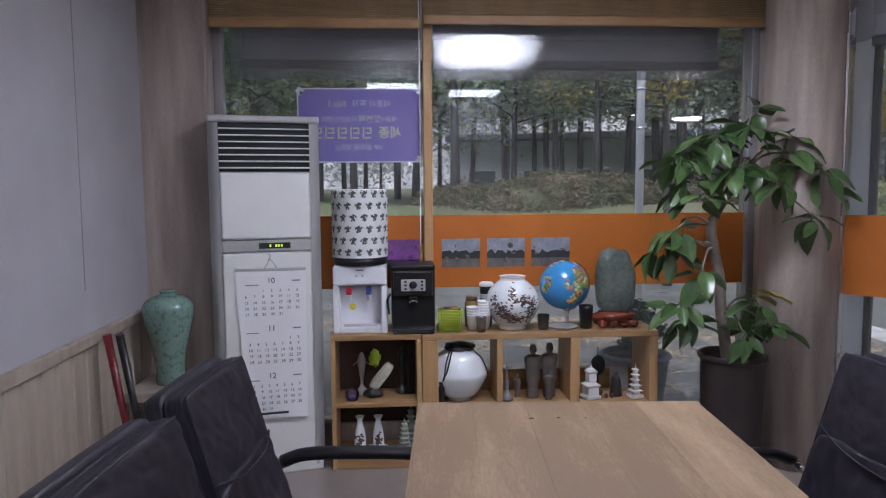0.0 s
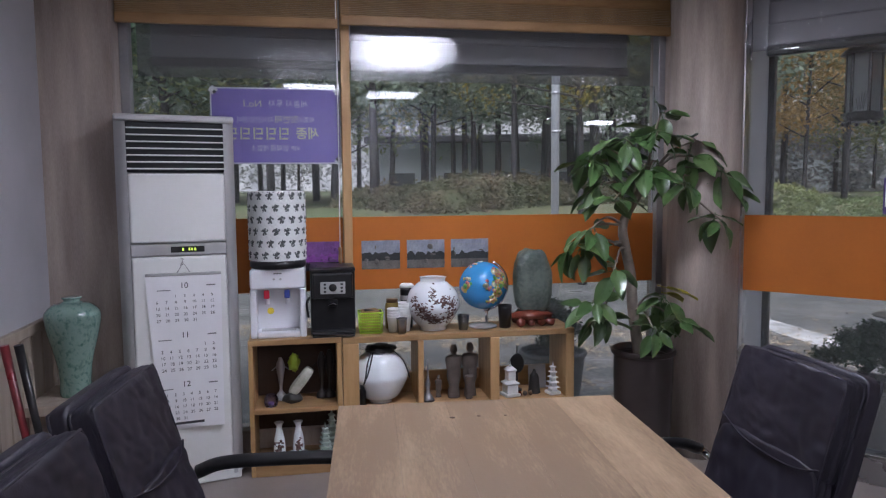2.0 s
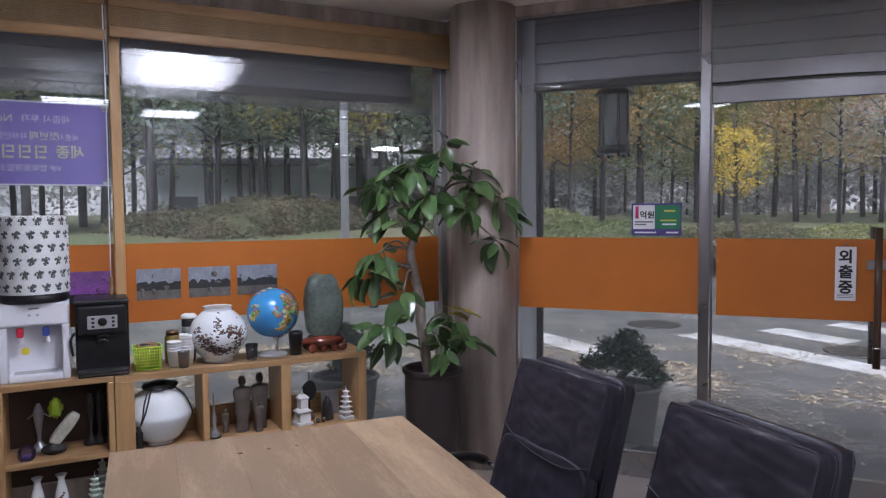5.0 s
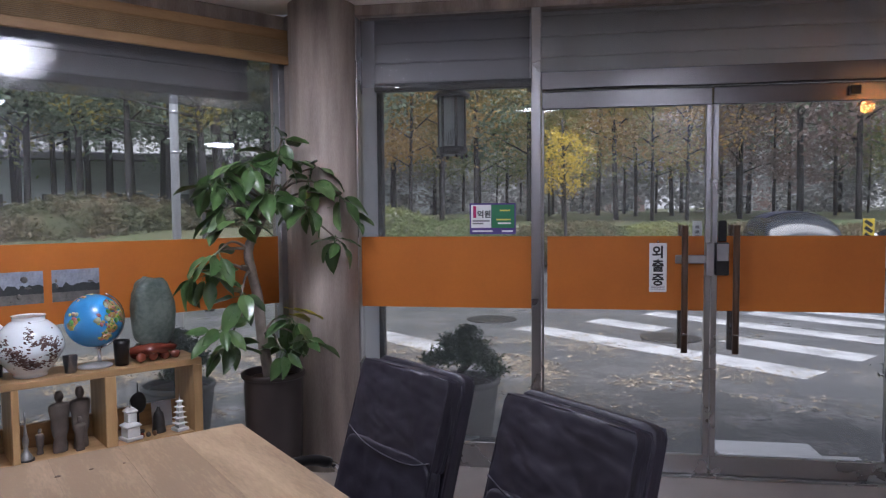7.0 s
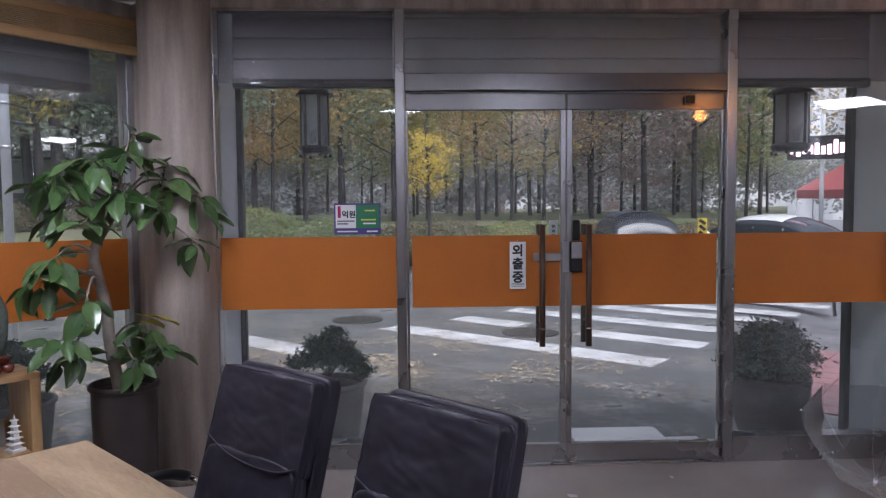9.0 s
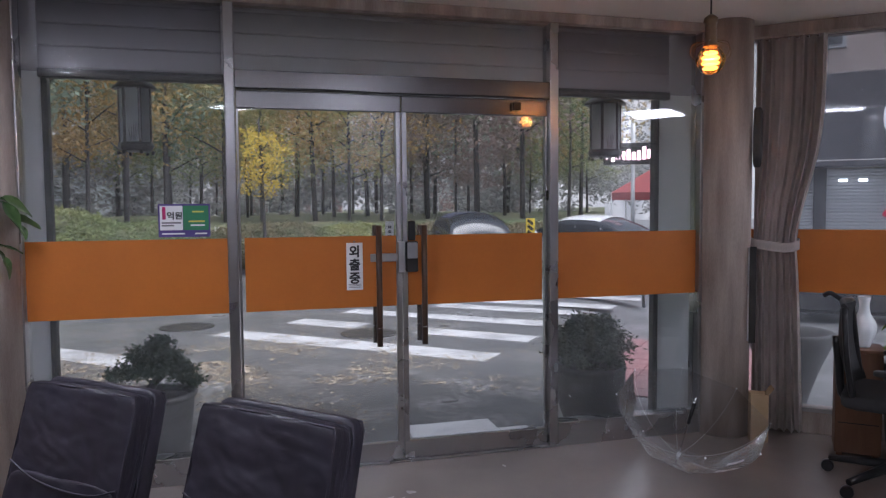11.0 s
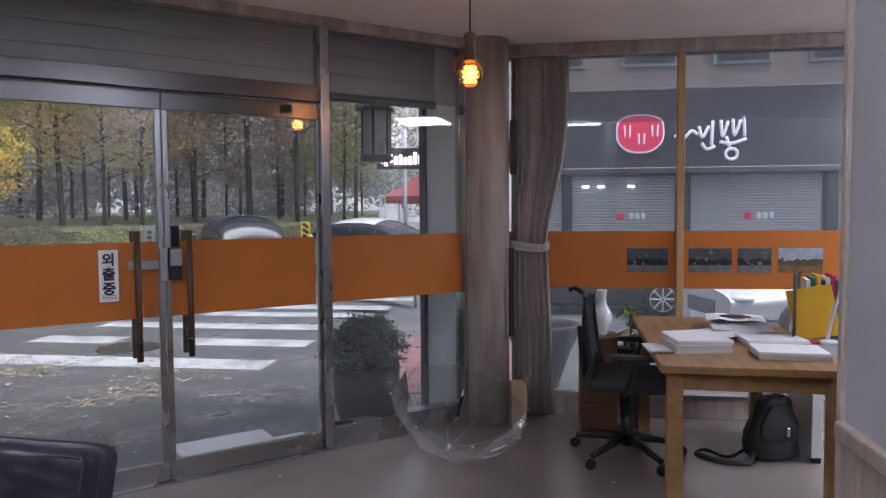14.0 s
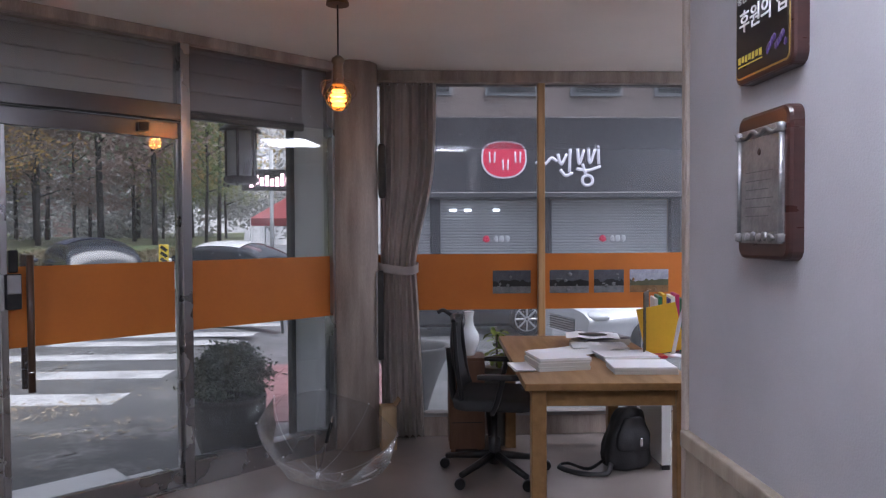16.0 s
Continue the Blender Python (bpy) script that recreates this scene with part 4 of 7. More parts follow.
# striped bollard board
bb = thing("striped_marker", pose(15.7, 5.35, gz(15.7, 5.35)), "yellow and black striped marker board on a post", "road sign")
part("post", lathe([(0.03, 0), (0.03, 1.0)], 10), IRONM, bb)
YB = mat("yellow board", (0.75, 0.55, 0.03), None, 0.5)
part("board", bx(-0.1, 0.1, -0.01, 0.01, 0.9, 1.35, 0.003), YB, bb, "", pose(0, 0, 0, 0, 0, -70))
for k in range(3):
    part("stripe", bx(-0.13, 0.13, -0.013, -0.0105, -0.035, 0.035, 0), BLACKP, bb, "", pose(0, 0, 0, 0, 0, -70) @ pose(0, 0, 1.0 + 0.13 * k, 0, 38, 0) @ Matrix.Diagonal((0.62, 1, 1, 1)))

# red market tent and lit sign down the street
TENT = mat("faded red awning", (0.32, 0.07, 0.07), (0.26, 0.05, 0.05), 0.8, scale=3)
tt = thing("market_tent", pose(21.5, 3.5, gz(21.5, 3.5)) @ Matrix.Diagonal((0.8, 0.8, 1.06, 1)), "faded red pointed market tent on posts", "tent")
bm = bmesh.new()
base = [bm.verts.new((x, y, 1.9)) for x, y in ((-1.3, -1.3), (1.3, -1.3), (1.3, 1.3), (-1.3, 1.3))]
apex = bm.verts.new((0, 0, 2.6))
drop = [bm.verts.new((v.co.x, v.co.y, 1.7)) for v in base]
for i in range(4):
    bm.faces.new((base[i], base[(i + 1) % 4], apex))
    bm.faces.new((drop[i], drop[(i + 1) % 4], base[(i + 1) % 4], base[i]))
part("canopy", bm, TENT, tt)
for x in (-1.28, 1.28):
    for y in (-1.28, 1.28):
        part("post", lathe([(0.025, 0), (0.025, 1.9)], 8, (x, y, 0)), POLEW, tt)
LED = glow("pink led text", (1.0, 0.62, 0.68), 3.0)
lb = thing("lit_shop_sign", pose(19.6, 3.75, gz(19.6, 3.75), 0, 0, -78) @ Matrix.Diagonal((1.05, 1, 1.17, 1)), "lit pink-white shop sign box on a pole", "sign")
part("pole", lathe([(0.05, 0), (0.05, 3.3)], 10), POLEW, lb)
part("box", bx(-0.75, 0.55, -0.08, 0.08, 2.35, 2.85, 0.01), IRONM, lb)
rr = random.Random(2)
for k in range(9):
    x = -0.68 + 0.13 * k
    part("lit_mark", bx(x, x + 0.09, -0.09, -0.081, 2.42 + rr.uniform(0, 0.06), 2.6 + rr.uniform(0, 0.15), 0.004), LED, lb)

# ---- building opposite the east window ----
FAC = mat("beige facade", (0.50, 0.405, 0.37), (0.37, 0.30, 0.275), 0.8, scale=1.0, bump=0.15)
FASCIA = mat("dark fascia", (0.035, 0.034, 0.042), (0.055, 0.054, 0.062), 0.5, scale=1.5)
SLATG = mat("galvanised shutter slat", (0.46, 0.465, 0.48), (0.39, 0.395, 0.41), 0.45, metal=0.3, scale=2)
FX = 17.0
fb = thing("shop_building", pose(FX, 0, 0, 0, 0, -90), "two-storey beige building with closed grey shutters and a dark fascia", "building")
part("wall", bx(-0.6, 16, 0.3, 6, -0.7, 9.0, 0), FAC, fb)
part("fascia", bx(-0.6, 15, 0.0, 0.3, 2.35, 4.2, 0.02), FASCIA, fb)
part("fascia_ledge", bx(-0.6, 15, -0.5, 0.3, 2.22, 2.36, 0.02), FASCIA, fb)
for x0, x1 in ((-0.45, 0.55), (0.77, 3.16), (3.51, 6.40), (6.76, 9.3)):
    s = part("shutter", bx(x0, x1, 0.22, 0.29, -0.6, 2.2, 0), SLATG, fb, "closed grey shutter of horizontal slats")
    me = finish("slat", bx(x0, x1, 0.17, 0.22, 0.0, 0.062, 0.012), SLATG)
    for k in range(40):
        ob = new("slat", me)
        ob.parent, ob.matrix_basis = s, pose(0, 0, -0.6 + 0.07 * k)
for x in (0.66, 3.335, 6.58, 9.45):
    part("pier", bx(x - 0.12, x + 0.12, 0.05, 0.3, -0.65, 2.25, 0.01), FASCIA, fb)
for k in range(7):
    x = -0.2 + 2.1 * k
    w = part("window", bx(x, x + 1.3, 0.22, 0.3, 4.75, 6.2, 0.01), HOUSEW, fb)
    part("pane", bx(x + 0.08, x + 1.22, 0.2, 0.22, 4.83, 6.12, 0), WINDK, w)
SIGNR = glow("red sign", (0.62, 0.03, 0.08), 0.2)
SIGNW = glow("white sign stroke", (0.68, 0.66, 0.74), 0.2)
sg = thing("shop_sign", pose(FX, 0, 0, 0, 0, -90), "red rounded shop emblem with white strokes beside white brush lettering", "sign")
def sdisc(cx, cz, rx, rz, y, mm, name):
    bm = bmesh.new()
    vv = []
    for k in range(28):
        a = 2 * math.pi * k / 28
        c, s = math.cos(a), math.sin(a)
        vv.append(bm.verts.new((cx + rx * math.copysign(abs(c) ** 0.85, c), y, cz + rz * math.copysign(abs(s) ** (0.5 if s > 0 else 1.0), s))))
    f = bm.faces.new(vv)
    ex = bmesh.ops.extrude_face_region(bm, geom=[f])
    for v in [g for g in ex["geom"] if isinstance(g, bmesh.types.BMVert)]:
        v.co.y += 0.03
    part(name, bm, mm, sg)
sdisc(2.32, 3.16, 0.55, 0.45, -0.06, SIGNW, "emblem_rim")
sdisc(2.32, 3.165, 0.51, 0.415, -0.08, SIGNR, "emblem")
def stroke(pts, r=0.022):
    part("stroke", tube([(x, -0.1, z) for x, z in pts], r, 6, n=4), SIGNW, sg)
def ring_stroke(cx, cz, rx, rz, r):
    stroke([(cx + rx * math.cos(k * math.pi / 6), cz + rz * math.sin(k * math.pi / 6)) for k in range(13)], r)
for x, z, h in ((2.02, 3.22, 0.26), (2.34, 3.04, 0.24), (2.64, 3.22, 0.26)):
    stroke([(x - 0.06, z + h / 2), (x - 0.05, z - h / 2)], 0.02)
    stroke([(x + 0.07, z + h / 2), (x + 0.06, z - h / 2)], 0.02)
# brush strokes standing in for the white lettering
for pts in ([(3.08, 3.10), (3.22, 3.02), (3.34, 3.08), (3.46, 3.20), (3.6, 3.12)], [(3.62, 3.30), (3.70, 3.05), (3.84, 3.30)], [(3.92, 3.42), (3.90, 2.86)], [(3.68, 2.92), (3.80, 2.78), (3.98, 2.84)], [(4.10, 3.44), (4.14, 3.06), (4.26, 3.40)], [(4.36, 3.46), (4.40, 3.08), (4.54, 3.44)], [(4.60, 3.50), (4.62, 3.05)], [(4.08, 2.94), (4.35, 2.90), (4.66, 3.00)], [(4.22, 3.06), (4.3, 2.8)]):
    stroke(pts, 0.036)
ring_stroke(4.34, 2.66, 0.13, 0.12, 0.036)
for x in (1.9, 4.78):
    for dx, w, mm in ((0.0, 0.14, SIGNR), (0.24, 0.1, WHITE), (0.38, 0.12, WHITE), (0.52, 0.1, WHITE)):
        part("small_mark", blob((x + dx, 0.15, 1.25), (w * 0.6, 0.02, 0.085), int(dx * 50), 2, 0.4, 3), mm, sg)
for x in (1.0, 1.36, 2.05):
    part("fascia_lamp", bx(x, x + 0.16, -0.06, 0.0, 1.92, 1.98, 0.01), glow("cold lamp", (0.9, 0.95, 1.0), 2.5), sg)


# ---- glass door ----
WOODDK = mat("dark handle wood", (0.06, 0.032, 0.02), (0.10, 0.055, 0.035), 0.35, scale=6, stretch=(6, 6, 1), bump=0.05)
door = thing("door_1", B_FRAME, "closed double glass door with brushed steel rails and wooden bar handles", "door", kind="structure")
for x0, x1 in ((-0.053, 0.819), (0.825, 1.695)):
    leaf = part("door_leaf", bx(x0, x1, -0.02, 0.02, 0.012, 0.112, 0.003), STEEL, door, "brushed steel bottom rail of a glass door leaf")
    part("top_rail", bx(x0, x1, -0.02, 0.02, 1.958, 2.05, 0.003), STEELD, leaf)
    inner = x1 - 0.028 if x0 < 0 else x0
    part("stile", bx(inner, inner + 0.028, -0.018, 0.018, 0.112, 1.958, 0.002), STEEL, leaf)
    outer = x0 if x0 < 0 else x1 - 0.012
    part("edge_strip", bx(outer, outer + 0.012, -0.012, 0.012, 0.112, 1.958, 0.002), STEEL, leaf)
    g = part("pane", bx(x0 + 0.008, x1 - 0.008, -0.004, 0.004, 0.112, 1.958, 0), PANE, leaf)
    g.visible_shadow = False
    fx0, fx1 = (x0 + 0.03, x1 - 0.03)
    part("film_band", bx(fx0, fx1, -0.0085, -0.0055, 0.885, 1.278, 0), ORANGE, leaf, "orange film band stuck across the glass")
    hx = 0.683 if x0 < 0 else 0.938
    for yy in (-0.062, 0.062):
        bar = part("bar_handle", tube([(hx, yy, 0.67), (hx, yy, 1.335)], 0.0165, 14), WOODDK, leaf, "dark brown wooden bar handle with steel rings")
        part("ring", lathe([(0.0172, 0), (0.0172, 0.007)], 14, (hx, yy, 0.765)), CHROME, bar)
        for zz in (0.80, 1.18):
            part("mount", tube([(hx, yy, zz), (hx, 0.004 * (1 if yy > 0 else -1), zz)], 0.009, 8), CHROME, bar)
part("door_threshold", bx(-0.056, 1.698, -0.05, 0.055, 0.0, 0.011, 0.002), STEEL, door)
# overhead closer and hanging wire
part("closer_box", bx(1.47, 1.52, -0.05, -0.022, 1.985, 2.03, 0.004), BLACKP, door)
part("sensor_cable", tube([(-0.03, -0.057, 2.052), (0.4, -0.058, 2.058), (0.8, -0.058, 2.051), (1.3, -0.058, 2.056), (1.69, -0.057, 2.05)], 0.004, 6, n=4), BLACKP, door)
# lock
lock = thing("door_lock", B_FRAME, "steel and black electronic lock on the door stiles", "lock")
part("lock_case", bx(0.838, 0.905, -0.055, -0.019, 1.075, 1.245, 0.006, 2), BLACKP, lock)
part("plate", bx(0.842, 0.901, -0.061, -0.055, 1.15, 1.24, 0.003), STEELH, lock)
part("keeper", bx(0.792, 0.832, -0.05, -0.019, 1.07, 1.245, 0.005, 2), STEELH, lock)
part("bolt_arm", bx(0.64, 0.792, -0.035, -0.022, 1.135, 1.18, 0.004), STEELH, lock)
part("reader", bx(0.853, 0.893, -0.045, -0.019, 1.25, 1.36, 0.005), BLACKP, lock)

# small hung signs on the glass
sign = thing("door_sign", B_FRAME @ pose(0.555, -0.013, 1.112), "white hanging sign with large Korean letters", "sign")
part("card", bx(-0.045, 0.045, -0.004, 0, -0.13, 0.13, 0.002), WHITE, sign)
for k, ch in enumerate("외출중"):
    writing(ch, 0.068, INK, sign, pose(0, -0.0045, 0.078 - 0.073 * k, 90, 0, 0), bold=0.0022)
for k in range(3):
    part("small_print", bx(-0.035, 0.035, -0.0048, -0.004, -0.1 - 0.008 * k, -0.097 - 0.008 * k, 0), GREYINK, sign)
part("suction_hook", lathe([(0.008, 0), (0.005, 0.01)], 10, (0, 0, 0.132)), CHROME, sign)
note = thing("notice_card", B_FRAME @ pose(0.757, 0.012, 1.297), "small white notice card seen from behind the glass", "notice")
part("card", bx(-0.024, 0.024, -0.001, 0.001, -0.06, 0.06, 0), WHITE, note)
for k in range(3):
    part("small_print", bx(-0.01, 0.01, -0.0018, -0.001, 0.02 - 0.026 * k, 0.036 - 0.026 * k, 0), GREYINK, note)
PURPLE = mat("purple print", (0.085, 0.05, 0.24), (0.07, 0.04, 0.20), 0.5, scale=4)
LILAC = mat("lilac banner", (0.27, 0.20, 0.56), (0.23, 0.175, 0.50), 0.55, scale=3)
MAGENTA = mat("magenta ink", (0.55, 0.02, 0.16), None, 0.6)
GREENP = mat("green print", (0.03, 0.22, 0.10), (0.02, 0.17, 0.08), 0.5, scale=5)
YELLOWI = mat("yellow ink", (0.78, 0.66, 0.12), None, 0.6)
stick = thing("window_sticker", B_FRAME @ pose(-0.32, -0.004, 1.375), "small white, green and purple sticker on the glass", "sticker")
part("sheet", bx(-0.126, 0.126, -0.002, 0, -0.085, 0.085, 0.001), PURPLE, stick)
part("white_field", bx(-0.118, -0.008, -0.003, -0.002, -0.05, 0.076, 0), WHITE, stick)
part("green_field", bx(-0.006, 0.119, -0.003, -0.002, -0.05, 0.076, 0), GREENP, stick)
writing("1", 0.082, MAGENTA, stick, pose(-0.098, -0.0034, 0.034, 90, 0, 0), bold=0.004)
writing("억원", 0.042, INK, stick, pose(-0.046, -0.0034, 0.022, 90, 0, 0), bold=0.0014)
for k, (a, b, z, mm) in enumerate(((-0.11, -0.016, -0.012, GREYINK), (-0.11, -0.05, -0.026, GREYINK), (0.02, 0.1, -0.005, YELLOWI), (0.03, 0.1, -0.025, WHITE), (0.04, 0.095, 0.045, YELLOWI), (-0.11, 0.0, -0.068, WHITE), (0.05, 0.11, -0.068, WHITE))):
    part("small_print", bx(a, b, -0.0036, -0.003, z - 0.004, z + 0.004, 0), mm, stick)

# mirrored banner on the north window
ban = thing("banner", A_FRAME @ pose(-0.182, 0.02, 1.76) @ Matrix.Diagonal((-1, 1, 1, 1)), "purple banner on the window, its lettering seen from behind", "banner")
part("sheet", bx(-0.326, 0.326, -0.002, 0.0, -0.19, 0.19, 0.0), LILAC, ban)
part("border", bx(-0.333, 0.333, 0.0004, 0.002, -0.197, 0.197, 0.0), WHITE, ban)
LW = mat("pale print", (0.72, 0.70, 0.80), None, 0.6)
LY = mat("pale yellow print", (0.72, 0.70, 0.45), None, 0.6)
writing("세종시 투자", 0.042, LW, ban, pose(-0.06, -0.0026, 0.112, 90, 0, 0))
writing("No.1", 0.05, LY, ban, pose(0.125, -0.0026, 0.112, 90, 0, 0))
writing("세종시", 0.034, LW, ban, pose(-0.15, -0.0026, 0.03, 90, 0, 0))
writing("첫번째", 0.045, LY, ban, pose(-0.05, -0.0026, 0.032, 90, 0, 0))
writing("지식산업센터", 0.034, LW, ban, pose(0.11, -0.0026, 0.03, 90, 0, 0))
writing("세종", 0.066, LY, ban, pose(-0.155, -0.0026, -0.042, 90, 0, 0), bold=0.0016)
for k in range(5):
    x = -0.06 + k * 0.066
    part("large_mark", bx(x + 0.040, x + 0.049, -0.003, -0.002, -0.072, -0.008, 0), LY, ban)
    part("large_mark", bx(x, x + 0.034, -0.003, -0.002, -0.019, -0.011, 0), LY, ban)
    part("large_mark", bx(x, x + 0.034, -0.003, -0.002, -0.044, -0.036, 0), LY, ban)
    part("large_mark", bx(x + 0.002, x + 0.010, -0.003, -0.002, -0.044, -0.011, 0), LY, ban)
    part("large_mark", bx(x + 0.004, x + 0.036, -0.003, -0.002, -0.070, -0.061, 0), LY, ban)
writing("VIP 협력중개업소", 0.036, LW, ban, pose(0.01, -0.0026, -0.118, 90, 0, 0))
for sx in (-1, 1):
    for sz in (-1, 1):
        part("eyelet", lathe([(0.009, -0.001), (0.009, 0.001)], 14, (0, 0, 0)), CHROME, ban, "", pose(sx * 0.31, -0.004, sz * 0.172, 90, 0, 0))
        part("corner_tab", bx(-0.018, 0.018, -0.0028, -0.002, -0.018, 0.018, 0), WHITE, ban, "", pose(sx * 0.318, 0, sz * 0.182, 0, 45, 0))

# ---- photographs on the film bands ----
def photo(frame, x, z, w, h, kind, seed):
    sky_c, mid, low = {"park": ((0.36, 0.39, 0.46), (0.05, 0.055, 0.055), (0.19, 0.175, 0.16)), "dark": ((0.10, 0.11, 0.13), (0.02, 0.022, 0.022), (0.20, 0.21, 0.22)),
                       "flower": ((0.25, 0.10, 0.34), (0.34, 0.10, 0.46), (0.06, 0.05, 0.06)), "hill": ((0.42, 0.46, 0.55), (0.10, 0.11, 0.06), (0.24, 0.13, 0.05))}[kind]
    p = thing("photograph", frame @ pose(x, -0.012, z), {"park": "dim landscape photograph stuck on the orange film", "dark": "dark photograph stuck on the orange film", "flower": "purple blossom photograph stuck on the orange film", "hill": "hillside photograph stuck on the orange film"}[kind], "photograph", "window photographs")
    m1, m2, m3 = (mat("photo ink", c, tuple(k * 0.6 for k in c), 0.35, scale=18, detail=8, fine=0.6, bscale=90) for c in (sky_c, mid, low))
    part("print", bx(-w / 2, w / 2, -0.0015, 0.0, -h / 2, h / 2, 0), m1, p)
    rnd = random.Random(seed)
    n = 14
    tops = [h * (0.02 + 0.16 * rnd.random()) for _ in range(n + 1)]
    bm = bmesh.new()
    for i in range(n):
        xa, xb = -w / 2 + w * i / n, -w / 2 + w * (i + 1) / n
        bm.faces.new([bm.verts.new(v) for v in ((xa, -0.002, -h * 0.22), (xb, -0.002, -h * 0.22), (xb, -0.002, tops[i + 1] - h * 0.06), (xa, -0.002, tops[i] - h * 0.06))])
    part("treeline", bm, m2, p)
    part("foreground", bx(-w / 2, w / 2, -0.0022, -0.0016, -h / 2, -h * 0.2, 0), m3, p)
    for _ in range(6 if kind != "flower" else 16):
        a, b = rnd.uniform(-0.45, 0.4) * w, rnd.uniform(-0.42, 0.3) * h
        part("detail", blob((a, -0.0024, b), (w * rnd.uniform(0.02, 0.09), 0.0004, h * rnd.uniform(0.02, 0.1)), rnd.randint(0, 99), 1, 0.4), m1 if kind == "flower" else m3, p)


for x, w, kind in ((0.035, 0.2, "flower"), (0.350, 0.208, "park"), (0.596, 0.208, "park"), (0.842, 0.212, "park")):
    photo(A_FRAME, x, 1.072, w, 0.155, kind, int(x * 100))
for x, w, kind in ((0.755, 0.27, "dark"), (1.165, 0.28, "dark"), (1.45, 0.215, "dark"), (1.74, 0.28, "hill")):
    photo(C_FRAME, x, 1.078, w, 0.163, kind, int(x * 100))

# ---- bamboo roll blinds over the north window ----
def blind(x0, x1, zb):
    b = thing("bamboo_blind", A_FRAME @ pose(0, -0.095, 0), "rolled-up brown bamboo slat blind above the window", "blind", "bamboo blinds")
    part("head_rail", bx(x0, x1, -0.02, 0.03, 2.40, 2.455, 0.004), PINE, b)
    slat = bx(x0, x1, -0.003, 0.003, -0.0035, 0.0035, 0.001)
    me = finish("slat", slat, BAMBOO)
    z = 2.395
    while z > zb + 0.05:
        ob = new("slat", me)
        ob.parent, ob.matrix_basis = b, pose(0, -0.022 + 0.002 * math.sin(z * 90), z)
        z -= 0.0088
    part("bottom_bar", bx(x0, x1, -0.035, -0.008, zb, zb + 0.05, 0.006, 2), PINE, b)
    part("roll", tube([(x0 + 0.01, 0.012, zb + 0.04), (x1 - 0.01, 0.012, zb + 0.04)], 0.028, 12), BAMBOO, b)
    return b


blind(-0.925, 0.138, 2.236)
blind(0.152, 1.962, 2.258)
cord = thing("blind_cord", A_FRAME @ pose(0.128, -0.125, 0), "thin pale pull cord with a wooden toggle", "cord")
part("cord", tube([(0, 0, 2.4), (0.003, 0, 1.8), (0.0, 0, 1.13)], 0.0028, 6, n=4), WHITE, cord)
part("toggle", lathe([(0.006, 0), (0.011, 0.02), (0.008, 0.06), (0.01, 0.08), (0.004, 0.09)], 12, (0, 0, 1.04)), PINE, cord)

# ---- standing air conditioner ----
ac = thing("air_conditioner", pose(-0.628, 3.475, 0, 0, 0, 13), "tall ivory floor-standing air conditioner with silver sides", "air conditioner")
part("cabinet", bx(-0.255, 0.255, 0.03, 0.27, 0.0, 1.755, 0.012, 2), SILVER, ac, "silver cabinet")
part("base", bx(-0.25, 0.25, -0.006, 0.26, 0.0, 0.055, 0.006), PEARL, ac)
part("front_panel", bx(-0.213, 0.213, -0.012, 0.03, 0.06, 1.118, 0.012, 3), PEARL, ac)
part("middle_panel", bx(-0.213, 0.213, -0.012, 0.03, 1.182, 1.505, 0.012, 3), PEARL, ac)
part("control_strip", bx(-0.213, 0.213, -0.014, 0.03, 1.122, 1.178, 0.004), SILVER, ac)
part("display", bx(-0.04, 0.11, -0.0155, -0.014, 1.136, 1.164, 0.001), BLACKP, ac)
DIGIT = glow("green digits", (0.65, 0.9, 0.1), 0.8)
for x in (0.038, 0.05, 0.064, 0.01):
    part("digit", bx(x, x + 0.008, -0.0162, -0.0155, 1.144, 1.156, 0), DIGIT, ac)
part("top_cap", bx(-0.262, 0.262, -0.02, 0.27, 1.742, 1.775, 0.01, 2), SILVER, ac)
part("outlet", bx(-0.213, 0.213, 0.0, 0.03, 1.51, 1.742, 0.003), DARK, ac)
for k in range(7):
    part("louvre", bx(-0.212, 0.212, -0.013, 0.013, -0.0022, 0.0022, 0.001), PEARL, ac, "", pose(0, -0.002, 1.528 + 0.031 * k, 14, 0, 0))
for s in (-1, 1):
    part("side_wing", sheet(lambda u, v: Vector((s * (0.213 + 0.05 * u), -0.013 + 0.045 * u * u, 0.03 + v * 1.72)), 5, 2), SILVER, ac)
part("hook", tube([(0, -0.014, 1.075), (0.008, -0.022, 1.09), (0.012, -0.018, 1.105), (0.0, -0.014, 1.11)], 0.002, 6, n=4), CHROME, ac)

def cal_x(x, v):
    """The foot of the sheet rolls inwards from one side."""
    return x + (0.168 - x) / 0.336 * 0.06 * (1 - v) ** 1.3


cal = thing("wall_calendar", pose(-0.628, 3.475, 0, 0, 0, 13) @ pose(0.008, -0.018, 0.665, 0, 0.6, 0), "white three-month calendar hung on the air conditioner", "calendar")
part("sheet", sheet(lambda u, v: Vector((cal_x(-0.168 + 0.336 * u, v), -0.004 - 0.022 * (1 - v) ** 2 * (0.4 + 0.6 * (2 * u - 1) ** 2), -0.37 + 0.74 * v)), 10, 14), WHITE, cal)
part("binding", bx(-0.168, 0.168, -0.008, 0.0, 0.362, 0.376, 0.002), SILVER, cal)
part("string", tube([(-0.03, -0.003, 0.376), (0, 0.0, 0.42), (0.03, -0.003, 0.376)], 0.0012, 5), INK, cal)
months = {10: (2, 31), 11: (5, 30), 12: (0, 31)}
RED_I = mat("red ink", (0.5, 0.05, 0.05), None, 0.7)
